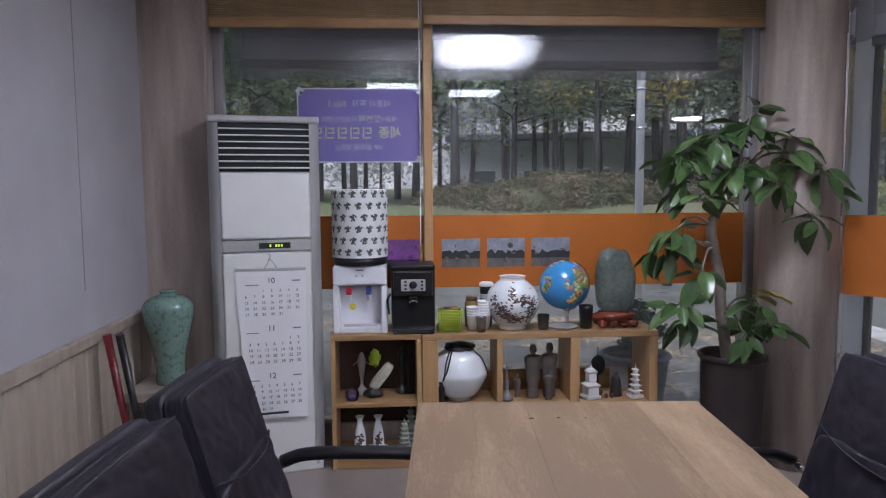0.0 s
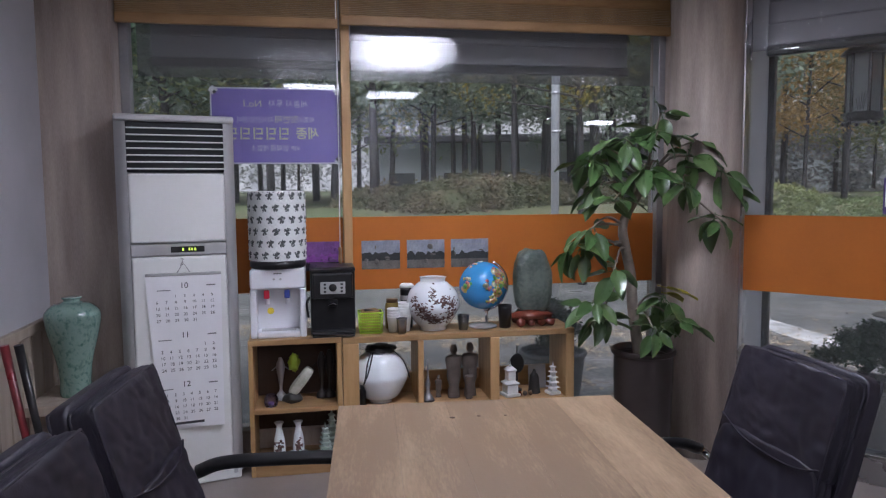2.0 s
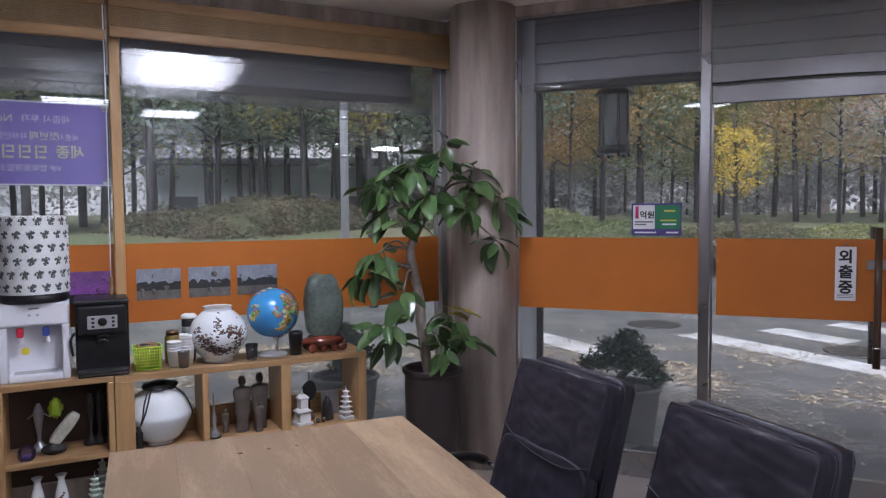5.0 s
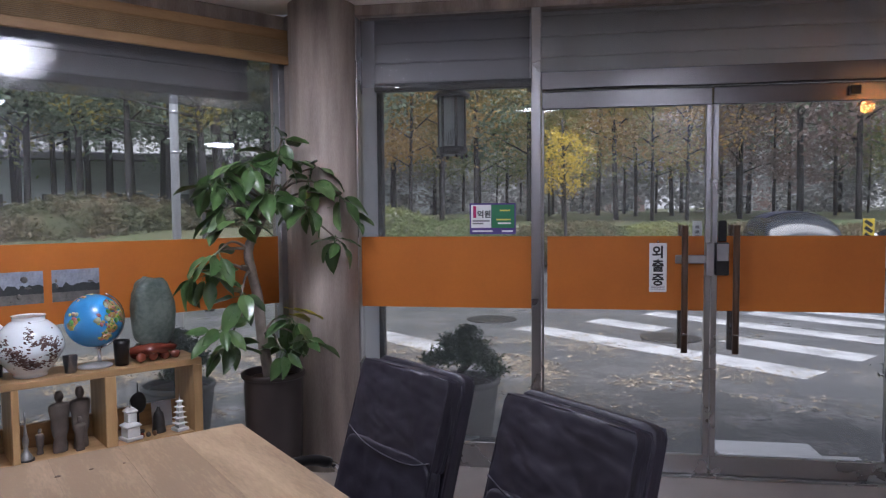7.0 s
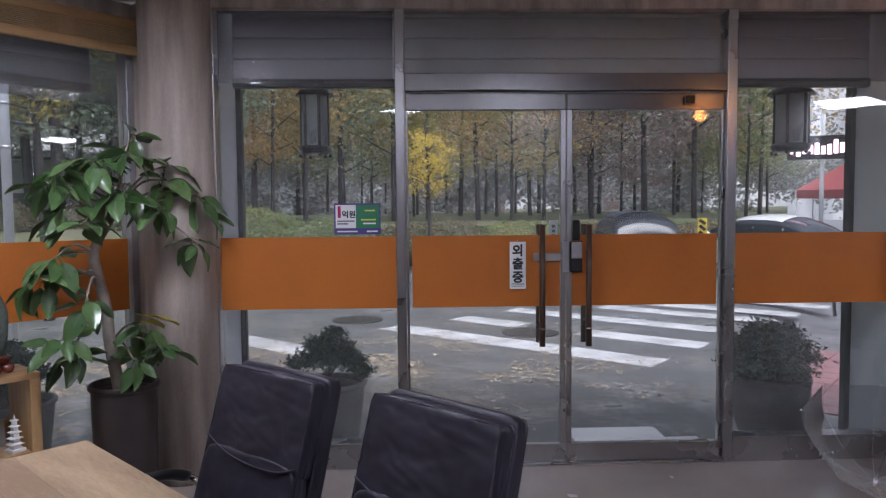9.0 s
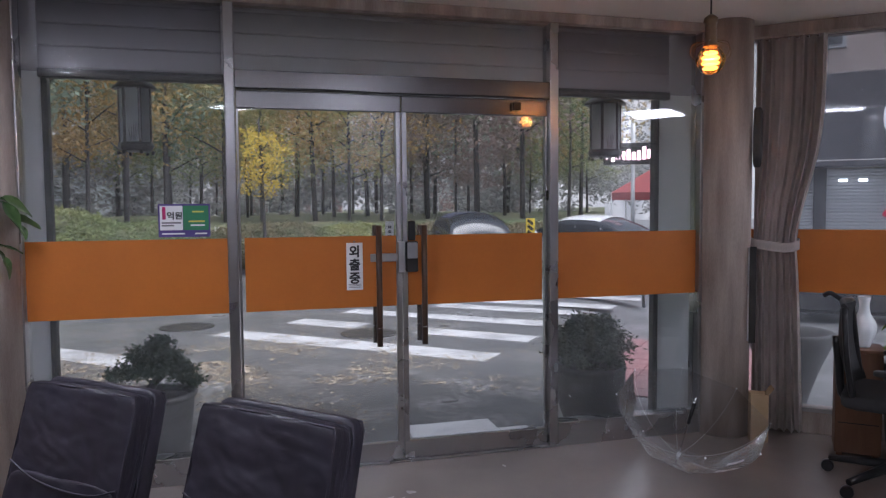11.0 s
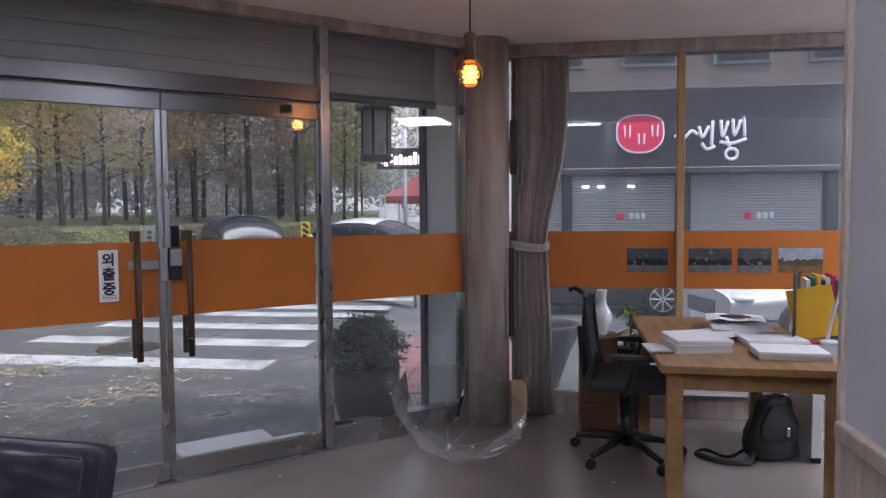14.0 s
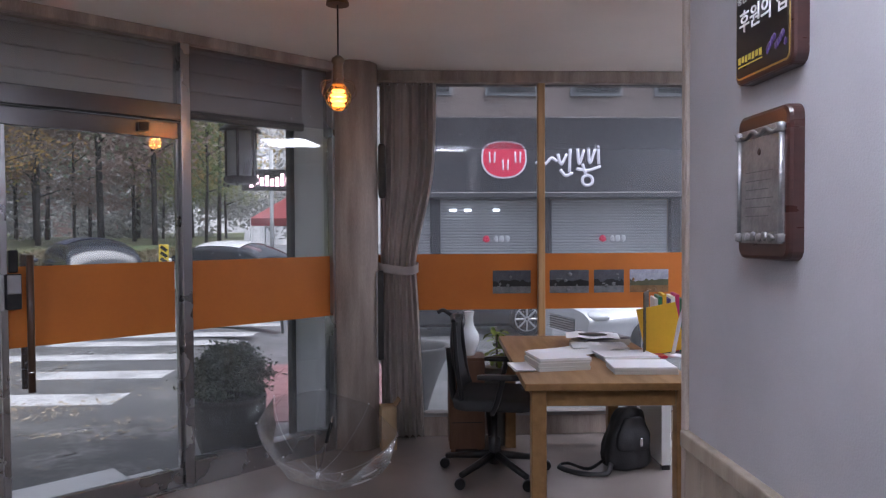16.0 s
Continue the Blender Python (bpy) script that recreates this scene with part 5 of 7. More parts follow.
for mi, (mo, (first, days)) in enumerate(months.items()):
    zt = 0.315 - 0.235 * mi
    ink = INK
    yy = -0.009 - 0.004 * mi
    writing(str(mo), 0.038, INK, cal, pose(0.0, yy, zt, 90, 0, 0))
    part("small_print", bx(-0.12, -0.06, yy - 0.0006, yy, zt - 0.022, zt - 0.018, 0), GREYINK, cal)
    part("small_print", bx(0.1, 0.14, yy - 0.0006, yy, zt - 0.004, zt + 0.002, 0), GREYINK, cal)
    for d in range(1, days + 1):
        c = first + d - 1
        writing(str(d), 0.021 if mo == 11 else 0.019, ink, cal, pose(cal_x(-0.125 + 0.0415 * (c % 7), (zt + 0.32 - 0.029 * (c // 7)) / 0.74), yy - 0.001 * (c // 7) / 2, zt - 0.048 - 0.029 * (c // 7), 90, 0, 0), "day_number")
part("small_print", bx(-0.055, 0.075, -0.028, -0.0274, -0.345, -0.333, 0), INK, cal)

# ---- celadon vase on a corner stool, swords beside it ----
CELADON = mat("celadon glaze", (0.05, 0.135, 0.11), (0.19, 0.295, 0.25), 0.16, scale=34, bump=0.5, bscale=70, fine=1.0, coat=0.5, detail=9)
vase = solid("celadon_vase", lathe(curve_profile([(0.068, 0), (0.072, 0.02), (0.070, 0.08), (0.082, 0.17), (0.110, 0.28), (0.124, 0.35), (0.122, 0.395), (0.09, 0.43), (0.045, 0.444), (0.036, 0.452), (0.046, 0.466), (0.03, 0.468)], 5), 40), CELADON, "tall celadon green crackle-glazed vase on the corner stool", "vase", pose(-1.075, 3.36, 0.512) @ Matrix.Diagonal((0.93, 0.93, 0.95, 1)))
st = thing("corner_stool", pose(-1.06, 3.36, 0), "small pale wooden stool in the corner", "stool")
part("top", bx(-0.17, 0.19, -0.17, 0.2, 0.465, 0.511, 0.006, 2), WAINSCOT, st)
for sx in (-1, 1):
    for sy in (-1, 1):
        part("leg", bx(0.01 + sx * 0.15 - 0.02, 0.01 + sx * 0.15 + 0.02, 0.015 + sy * 0.15 - 0.02, 0.015 + sy * 0.15 + 0.02, 0.0, 0.465, 0.004), WAINSCOT, st)
REDL = mat("red lacquer", (0.20, 0.02, 0.025), (0.11, 0.012, 0.018), 0.3, scale=9)
for dx, mm, lab in ((0.0, REDL, "dark red lacquered stick leaning in the corner"), (0.05, BLACKP, "black wrapped stick leaning in the corner")):
    s = thing("leaning_stick", pose(-1.17 + dx, 2.9, 0.0), lab, "stick", "leaning sticks")
    part("shaft", tube([(0.10, 0.06, 0.0), (-0.005, 0.0, 0.84)], (0.011, 0.017), 10), mm, s)
    part("wrap", tube([(0.075, 0.046, 0.2), (0.045, 0.029, 0.45)], 0.0175, 10), REDL if mm is BLACKP else BLACKP, s)

# ---- display shelf ----
wdark_ = mat("dark stained board", (0.07, 0.04, 0.025), (0.045, 0.026, 0.016), 0.6, scale=3)
sh = thing("display_shelf", pose(0, 3.5, 0), "low open pine display shelf in front of the window", "shelf")
def board(x0, x1, z0, z1, name="board", y1=0.275):
    part(name, bx(x0, x1, 0.0, y1, z0, z1, 0.003), PINE if x1 - x0 > z1 - z0 else PINEUP, sh)
board(-0.335, 0.12, 0.662, 0.69, "top")
board(-0.335, -0.312, 0.0, 0.662, "side")
board(0.095, 0.12, 0.0, 0.662, "side")
board(-0.312, 0.095, 0.318, 0.342)
board(-0.312, 0.095, 0.0, 0.06, "plinth")
board(0.124, 1.345, 0.655, 0.686, "top")
board(0.124, 0.205, 0.0, 0.655, "side")
board(1.30, 1.345, 0.0, 0.655, "side")
board(0.205, 1.30, 0.292, 0.318)
board(0.205, 1.30, 0.0, 0.05, "plinth")
board(0.505, 0.535, 0.318, 0.655, "divider")
board(0.885, 0.935, 0.318, 0.655, "divider")
board(0.505, 0.535, 0.05, 0.292, "divider")
part("back_panel", bx(-0.312, 0.095, 0.262, 0.275, 0.06, 0.662, 0.002), wdark_, sh, "dark stained back panel")
part("back_rail", bx(0.205, 1.30, 0.255, 0.275, 0.318, 0.43, 0.003), PINE, sh)

# ---- meeting table ----
tab = thing("meeting_table", pose(0.502, 2.153, 0, 0, 0, -4.2), "large solid oak meeting table with a worn plank top", "table")
xs = [-0.441, -0.27, -0.105, 0.075, 0.245, 0.441]
for a, b in zip(xs, xs[1:]):
    part("plank", bx(a + 0.0001, b - 0.0001, -1.85, 0.0, 0.703, 0.745, 0.0006), TABLEW, tab)
part("apron", bx(-0.36, 0.36, -1.74, -0.1, 0.62, 0.703, 0.003), TABLEW, tab)
for x in (-0.36, 0.36):
    for y in (-1.74, -0.1):
        part("leg", bx(x - 0.04, x + 0.04, y - 0.04, y + 0.04, 0.0, 0.703, 0.006, 2), TABLEW, tab)
KNOT = mat("dark knot", (0.05, 0.03, 0.02), (0.10, 0.06, 0.04), 0.6, scale=30)
for x, y, r in ((-0.10, -0.16, 0.008), (-0.02, -0.155, 0.006), (0.06, -0.16, 0.004)):
    part("knot", lathe([(r, 0.0), (r * 0.7, 0.0008)], 12, (x, y, 0.7451)), KNOT, tab)

# ---- leather conference chairs ----
def chair_mesh():
    c = thing("conference_chair", None, "black leather conference chair with padded arms on chrome tubes", "chair", "chairs round the table")
    lean = math.atan2(0.14, 0.48)
    back = pose(-0.2, 0, 0.506) @ pose(0, 0, 0, 0, -math.degrees(lean), 0)
    part("seat", cushion(-0.22, 0.26, -0.235, 0.235, 0.40, 0.50, 0.014, 8, 1), LEATHER, c)
    part("back_pad", cushion(-0.052, 0.0, -0.196, 0.196, 0.262, 0.508, 0.014, 34, 2, 14.0, 0.9, 0.003), LEATHER, c, "upper padded leather cushion with piped edge", back)
    part("lumbar_pad", cushion(-0.05, 0.010, -0.194, 0.194, -0.05, 0.292, 0.020, 26, 3, 9.0, 0.9, 0.003), LEATHER, c, "", back)
    part("back_shell", cushion(-0.092, -0.054, -0.200, 0.200, -0.06, 0.524, 0.006, 14, 4, 16.0, 0.8, 0.002), LEATHER, c, "", back)
    for x, h, w in ((-0.004, 0.502, 0.193), (-0.050, 0.504, 0.194), (-0.089, 0.517, 0.196)):
        part("piping", tube([(x, -w, 0.0), (x, -w - 0.002, h * 0.5), (x, -w, h - 0.016), (x, -w + 0.006, h), (x, -0.1, h + 0.003), (x, 0, h + 0.004), (x, 0.1, h + 0.002), (x, w - 0.006, h), (x, w, h - 0.016), (x, w + 0.002, h * 0.5), (x, w, 0.0)], 0.0034, 6), LEATHER, c, "", back)
    part("seam", tube([(0.004, -0.192, 0.308), (0.013, -0.08, 0.279), (0.015, 0.04, 0.269), (0.012, 0.13, 0.273), (0.004, 0.192, 0.293)], 0.0026, 6, n=5), LEATHER, c, "", back)
    for s in (-1, 1):
        y = s * 0.283
        arm = part("armrest", tube([(-0.27, y, 0.665), (-0.2, y, 0.688), (-0.05, y, 0.693), (0.1, y, 0.69), (0.2, y, 0.672), (0.245, y, 0.62), (0.25, y, 0.56)], 0.02, 10, n=5, flat=0.75), BLACKP, c, "black padded armrest")
        part("arm_tube", tube([(-0.30, s * 0.235, 0.62), (-0.29, y, 0.65), (-0.25, y, 0.668)], 0.011, 8, n=4), CHROME, arm)
        part("frame_tube", tube([(0.25, y, 0.57), (0.25, y, 0.2), (0.24, y, 0.03), (0.2, y, 0.013), (-0.25, y, 0.013)], 0.013, 8, n=5), CHROME, c, "chrome cantilever tube")
    part("cross_tube", tube([(-0.25, -0.283, 0.013), (-0.25, 0.283, 0.013)], 0.013, 8), CHROME, c)
    part("seat_rail", tube([(0.1, -0.283, 0.385), (0.1, 0.283, 0.385)], 0.013, 8), CHROME, c)
    return c


first = chair_mesh()
first.matrix_basis = pose(-0.082, 1.624, 0, 0, 0, -5)
copy_thing(first, pose(-0.102, 1.134, 0, 0, 0, -5))
copy_thing(first, pose(0.815, 1.535, 0, 0, 0, 180))
copy_thing(first, pose(0.832, 0.997, 0, 0, 0, 176))

# ---- pendant lamp ----
FILAMENT = glow("amber filament", (1.0, 0.36, 0.04), 5.0)
AMBER = pane_mat("amber bulb glass", (1.0, 0.80, 0.52), 0.02, 0.03, 1.3)
BRASS = mat("aged brass", (0.22, 0.15, 0.09), (0.14, 0.09, 0.06), 0.4, metal=0.8, scale=9)
lampm = pose(3.40, 0.298, 0)
pl = thing("pendant_lamp", lampm, "pendant lamp with a round amber filament bulb in a wire cage", "pendant lamp")
part("canopy", lathe(curve_profile([(0.055, 0.0), (0.05, 0.02), (0.02, 0.035)], 4), 24, (0, 0, CEIL - 0.036)), BRASS, pl)
part("cable", tube([(0, 0, CEIL - 0.03), (0.002, 0, 2.4), (0, 0, 2.26)], 0.004, 8), IRONM, pl)
part("socket", lathe([(0.012, 0.14), (0.03, 0.125), (0.032, 0.11), (0.024, 0.1), (0.026, 0.02), (0.032, 0.0)][::-1], 20, (0, 0, 2.135)), BRASS, pl)
bulb = part("bulb", lathe(curve_profile([(0.004, -0.064), (0.04, -0.05), (0.063, 0.0), (0.045, 0.045), (0.022, 0.075), (0.02, 0.09)], 5), 28, (0, 0, 2.075)), AMBER, pl)
bulb.visible_shadow = False
for k in range(4):
    part("filament", lathe([(0.038 - 0.008 * abs(k - 1.5), 0), (0.044 - 0.008 * abs(k - 1.5), 0.006), (0.038 - 0.008 * abs(k - 1.5), 0.012)], 20, (0, 0, 2.035 + 0.022 * k)), FILAMENT, bulb)
for k in range(6):
    a = k * math.pi / 3
    part("cage_wire", tube([(0.03 * math.cos(a), 0.03 * math.sin(a), 2.16), (0.085 * math.cos(a), 0.085 * math.sin(a), 2.14), (0.092 * math.cos(a), 0.092 * math.sin(a), 2.10), (0.07 * math.cos(a), 0.07 * math.sin(a), 2.075)], 0.0014, 5, n=4), BRASS, pl)
lamp = new("bulb_lamp", bpy.data.lights.new("bulb_lamp", "POINT"))
lamp.data.energy, lamp.data.color, lamp.data.shadow_soft_size = 3.0, (1.0, 0.5, 0.15), 0.04
lamp.matrix_world = pose(3.40, 0.298, 2.07)

# ---- curtain ----
CLOTH = mat("grey-beige curtain", (0.64, 0.58, 0.54), (0.52, 0.475, 0.445), 0.85, scale=5, bump=0.2, bscale=260)
def fold(u, v):
    z = 0.02 + 2.43 * v
    tie = math.exp(-((z - 1.16) / 0.28) ** 2)
    low = max(0.0, (1.16 - z) / 1.16)
    y0, y1 = 0.165, -0.078 - 0.055 * low ** 0.7
    if z > 1.16:
        y1 = -0.225 + 0.147 * math.exp(-((z - 1.16) / 0.5) ** 2)
    y = y0 + (y1 - y0) * u
    amp = (0.03 + 0.014 * math.sin(u * 9.0 + 1.0)) * (1 - 0.5 * tie)
    ph = u * 2 * math.pi * 7.4 + 1.1 * math.sin(u * 5.0 + 0.4) + 0.5 * math.sin(z * 1.3 + u * 3)
    x = 4.86 + amp * (math.sin(ph) + 0.25 * math.sin(2 * ph + 1.0)) + 0.016 * noise.noise(Vector((u * 6, z * 1.1, 0))) - 0.02 * tie
    return Vector((x, y, z))
cu = thing("curtain", None, "grey-beige curtain gathered with a tie-back beside the window", "curtain")
bm = sheet(fold, 110, 46)
bmesh.ops.solidify(bm, geom=bm.faces[:], thickness=0.003)
part("cloth", bm, CLOTH, cu)
tie_pts = smoothed([(4.87, 0.18, 1.20), (4.80, 0.14, 1.19), (4.785, 0.0, 1.17), (4.80, -0.075, 1.18), (4.88, -0.09, 1.195), (4.92, 0.02, 1.2)], 8)
bm = sheet(lambda u, v: tie_pts[min(len(tie_pts) - 1, int(u * (len(tie_pts) - 1) + 0.5))] + Vector((0, 0, (v - 0.5) * 0.06)), len(tie_pts) - 1, 3)
bmesh.ops.solidify(bm, geom=bm.faces[:], thickness=0.004)
part("tie_back", bm, CLOTH, cu)
part("rail", bx(4.83, 4.88, -0.5, 0.18, 2.45, 2.466, 0.003), OAKPALE, cu)
for k in range(7):
    part("hook", tube([(4.855, 0.15 - 0.055 * k, 2.435), (4.855, 0.15 - 0.055 * k, 2.452)], 0.003, 6), WHITE, cu)

# ---- plaques on the partition ----
MAHOG = mat("mahogany", (0.055, 0.02, 0.016), (0.035, 0.013, 0.011), 0.3, scale=6, stretch=(1, 1, 6), coat=0.4)
PEWTER = mat("pewter relief", (0.40, 0.40, 0.41), (0.26, 0.26, 0.27), 0.40, metal=0.7, scale=20, bump=0.3, bscale=80)
GOLD = mat("gilt", (0.55, 0.40, 0.14), None, 0.35, metal=0.8)
PL = pose(0, -0.862, 0, 0, 0, 180)
def rounded_plate(w, h, r, y0, y1, edge=0.0):
    """An upright plate with rounded corners between two depths, its front edge eased."""
    bm = bmesh.new()
    rings = []
    for y, e in ((y1, 0.0), (y0 + edge, 0.0), (y0 + edge * 0.3, edge * 0.3), (y0, edge)):
        ring = []
        for cx, cz, a0 in ((1, 1, 0), (-1, 1, 90), (-1, -1, 180), (1, -1, 270)):
            for k in range(7):
                a = radians(a0 + 15 * k)
                ring.append(bm.verts.new((cx * (w / 2 - r) + (r - e) * math.cos(a), y, cz * (h / 2 - r) + (r - e) * math.sin(a))))
        rings.append(ring)
    for a, b in zip(rings, rings[1:]):
        for k in range(28):
            bm.faces.new((a[k], a[(k + 1) % 28], b[(k + 1) % 28], b[k]))
    bm.faces.new(rings[0])
    bm.faces.new(rings[-1][::-1])
    return bm


p1 = thing("award_plaque", PL @ pose(-1.562, 0, 1.535), "mahogany wall plaque with a pewter scroll plate", "plaque")
part("board", rounded_plate(0.232, 0.335, 0.028, -0.034, 0.0, 0.01), MAHOG, p1)
part("plate", bx(-0.085, 0.085, -0.039, -0.034, -0.105, 0.108, 0.002), PEWTER, p1)
part("plate_border", rounded_plate(0.200, 0.262, 0.012, -0.037, -0.034, 0.002), PEWTER, p1)
for sx in (-1, 1):
    part("scroll_column", tube([(sx * 0.094, -0.039, -0.108), (sx * 0.094, -0.039, 0.108)], 0.006, 10), PEWTER, p1)
    for dz in (-0.118, 0.118):
        part("scroll_end", lathe([(0.004, -0.011), (0.011, -0.007), (0.009, 0.0), (0.012, 0.007), (0.004, 0.011)], 12, (sx * 0.094, -0.039, dz)), PEWTER, p1)
part("ornament", tube([(-0.09, -0.039, 0.118), (-0.06, -0.04, 0.112), (-0.03, -0.04, 0.124), (0.0, -0.04, 0.114), (0.03, -0.04, 0.124), (0.06, -0.04, 0.112), (0.09, -0.039, 0.118)], 0.0045, 8, n=5), PEWTER, p1)
for k in range(5):
    part("ornament", blob((-0.05 + 0.025 * k, -0.039, -0.118 + 0.004 * (k % 2)), (0.015, 0.005, 0.011), 3 + k, 2, 0.4, 4), PEWTER, p1)
for k in range(6):
    part("engraved_line", bx(-0.062, 0.062 - 0.01 * (k % 3), -0.0396, -0.039, 0.03 - 0.02 * k, 0.032 - 0.02 * k, 0), GREYINK, p1)
part("emblem", lathe([(0.008, 0), (0.006, 0.001)], 14), MAHOG, p1, "", pose(0, -0.0391, 0.075, 90, 0, 0))
p2 = thing("donor_plaque", PL @ pose(-1.562, 0, 1.925), "dark wooden plaque with gilt edging and white letters", "plaque")
part("board", rounded_plate(0.262, 0.292, 0.026, -0.034, 0.0, 0.008), MAHOG, p2)
part("gilt_edge", rounded_plate(0.238, 0.268, 0.016, -0.0355, -0.034), GOLD, p2)
part("plate", rounded_plate(0.230, 0.260, 0.014, -0.037, -0.0355), BLACKP, p2)
writing("충남대학교", 0.026, WHITE, p2, pose(-0.052, -0.0374, 0.052, 90, 0, 0))
writing("후원의 집", 0.055, WHITE, p2, pose(0.008, -0.0374, -0.005, 90, 0, 0), bold=0.0006)
for k in range(7):
    part("small_print", bx(-0.106 + 0.0165 * k, -0.094 + 0.0165 * k, -0.0374, -0.037, -0.098 + 0.002 * (k % 2), -0.082, 0), YELLOWI, p2)
part("underline", bx(-0.106, 0.008, -0.0374, -0.037, -0.106, -0.103, 0), YELLOWI, p2)
VIOLET = mat("dull violet", (0.09, 0.06, 0.24), None, 0.5)
for k in range(9):
    part("motif", blob((0.03 + 0.0095 * k, -0.0374, -0.095 + 0.007 * ((k * 5) % 4)), (0.008, 0.0006, 0.010), 5 + k, 1, 0.5), VIOLET, p2)


# ---- things on the shelf ----
TOP = 0.69
WGLOSS = mat("white glazed plastic", (0.78, 0.79, 0.83), (0.73, 0.74, 0.78), 0.3, scale=4)
QUILT = mat("quilted white cover", (0.74, 0.75, 0.74), (0.66, 0.67, 0.66), 0.8, scale=6, bump=0.2)
wd = thing("water_dispenser", pose(-0.186, 3.60, TOP), "white countertop water dispenser with red and blue taps", "water dispenser")
part("housing", bx(-0.136, 0.136, 0.03, 0.17, 0.0, 0.345, 0.012, 3), WGLOSS, wd)
part("front_top", bx(-0.136, 0.136, -0.05, 0.03, 0.245, 0.345, 0.012, 3), WGLOSS, wd)
for s in (-1, 1):
    part("cheek", bx(min(s * 0.105, s * 0.136), max(s * 0.105, s * 0.136), -0.05, 0.03, 0.0, 0.245, 0.006, 2), WGLOSS, wd)
part("drip_tray", bx(-0.105, 0.105, -0.058, 0.03, 0.0, 0.035, 0.008, 2), WGLOSS, wd)
part("tray_grille", bx(-0.085, 0.085, -0.05, 0.02, 0.0355, 0.038, 0.002), SILVER, wd)
RT, BT, YS = (mat("tap plastic", c, None, 0.35) for c in ((0.6, 0.02, 0.05), (0.05, 0.08, 0.35), (0.8, 0.65, 0.05)))
for x, mm in ((-0.055, RT), (0.045, BT)):
    tp = part("tap", tube([(x, 0.03, 0.2), (x, -0.01, 0.2), (x, -0.018, 0.165)], 0.012, 10), WGLOSS, wd)
    part("lever", bx(x - 0.016, x + 0.012, -0.035, -0.012, 0.195, 0.238, 0.006, 2), mm, tp)
part("warning_sticker", lathe([(0.017, 0), (0.017, 0.001)], 20), YS, wd, "", pose(-0.042, 0.0295, 0.125, 90, 0, 0))
for x in (-0.018, 0.014):
    part("indicator", lathe([(0.006, 0), (0.005, 0.002)], 12), SILVER, wd, "", pose(x, -0.0505, 0.295, 90, 0, 0))
part("small_print", bx(-0.02, 0.02, -0.0508, -0.05, 0.32, 0.326, 0), GREYINK, wd)
part("collar", lathe([(0.13, 0), (0.14, 0.008), (0.14, 0.032), (0.13, 0.04)], 40, (0, 0.055, 0.345)), BLACKP, wd)
bot = thing("bottle_cover", pose(-0.186, 3.655, TOP + 0.386), "quilted white bottle cover with dark bow print", "bottle cover")
bm = bmesh.new()
nu, nv, R, H = 96, 56, 0.134, 0.345
rings = []
for j in range(nv + 1):
    z = H * j / nv
    ring = []
    for i in range(nu):
        a = 2 * math.pi * i / nu
        p, q = (a * R + z) / 0.026, (a * R - z) / 0.026
        puff = 0.011 * (abs(math.sin(math.pi * p)) * abs(math.sin(math.pi * q))) ** 0.5
        edge = 0.012 * (1 - min(1, (H - z) / 0.02)) ** 2
        r = R + puff - edge
        ring.append(bm.verts.new((r * math.cos(a), r * math.sin(a), z)))
    rings.append(ring)
for a, b in zip(rings, rings[1:]):
    for i in range(nu):
        bm.faces.new((a[i], a[(i + 1) % nu], b[(i + 1) % nu], b[i])).smooth = True
bm.faces.new(rings[-1])
part("cover", bm, QUILT, bot)
part("piping", tube([(0.131 * math.cos(k * math.pi / 12), 0.131 * math.sin(k * math.pi / 12), 0.338) for k in range(25)], 0.003, 5), INK, bot)
BOW = mat("dark bow print", (0.06, 0.07, 0.07), (0.12, 0.13, 0.13), 0.8, scale=40)
def on_cover(a, z, w, h, rot, seed):
    bm = blob((0, 0, 0), (w, 0.0012, h), seed, 2, 0.6, 2.5)
    part("printed_bow", bm, BOW, bot, "", pose((R + 0.008) * math.cos(a), (R + 0.008) * math.sin(a), z, 0, 0, math.degrees(a) + 90) @ pose(0, 0, 0, 0, rot, 0))
k = 0
for j in range(6):
    for i in range(9):
        a = -math.pi + (i + 0.5 * (j % 2)) * math.pi / 8
        z = 0.03 + 0.058 * j
        for dx, dz, w, h in ((-0.06, 0.004, 0.008, 0.005), (0.06, 0.006, 0.008, 0.005), (0.0, 0.0, 0.006, 0.007), (-0.035, -0.010, 0.004, 0.006), (0.04, -0.009, 0.004, 0.006), (0.02, 0.011, 0.004, 0.004)):
            on_cover(a + dx * 1.1, z + dz * 1.2, w * 1.25, h * 1.35, 37 * k % 80 - 40, k)
            k += 1

cm = thing("coffee_machine", pose(0.083, 3.58, TOP), "black automatic espresso machine on a low tray", "coffee machine")
part("housing", bx(-0.112, 0.112, -0.02, 0.19, 0.0, 0.335, 0.01, 2), BLACKP, cm)
part("top_deck", bx(-0.114, 0.114, -0.04, 0.19, 0.325, 0.347, 0.008, 2), BLACKP, cm)
part("fascia", bx(-0.1, 0.1, -0.046, -0.02, 0.19, 0.318, 0.008, 2), BLACKP, cm)
pn = part("control_panel", bx(-0.062, 0.062, -0.05, -0.046, 0.215, 0.275, 0.003), SILVER, cm, "silver control panel with a dial")
part("dial", lathe([(0.02, 0), (0.018, 0.012), (0.006, 0.014)], 20), BLACKP, pn, "", pose(0, -0.05, 0.247, 90, 0, 0))
for x in (-0.045, 0.038):
    for z in (0.222, 0.24, 0.258):
        part("key", bx(x, x + 0.012, -0.0515, -0.05, z, z + 0.01, 0.001), BLACKP, pn)
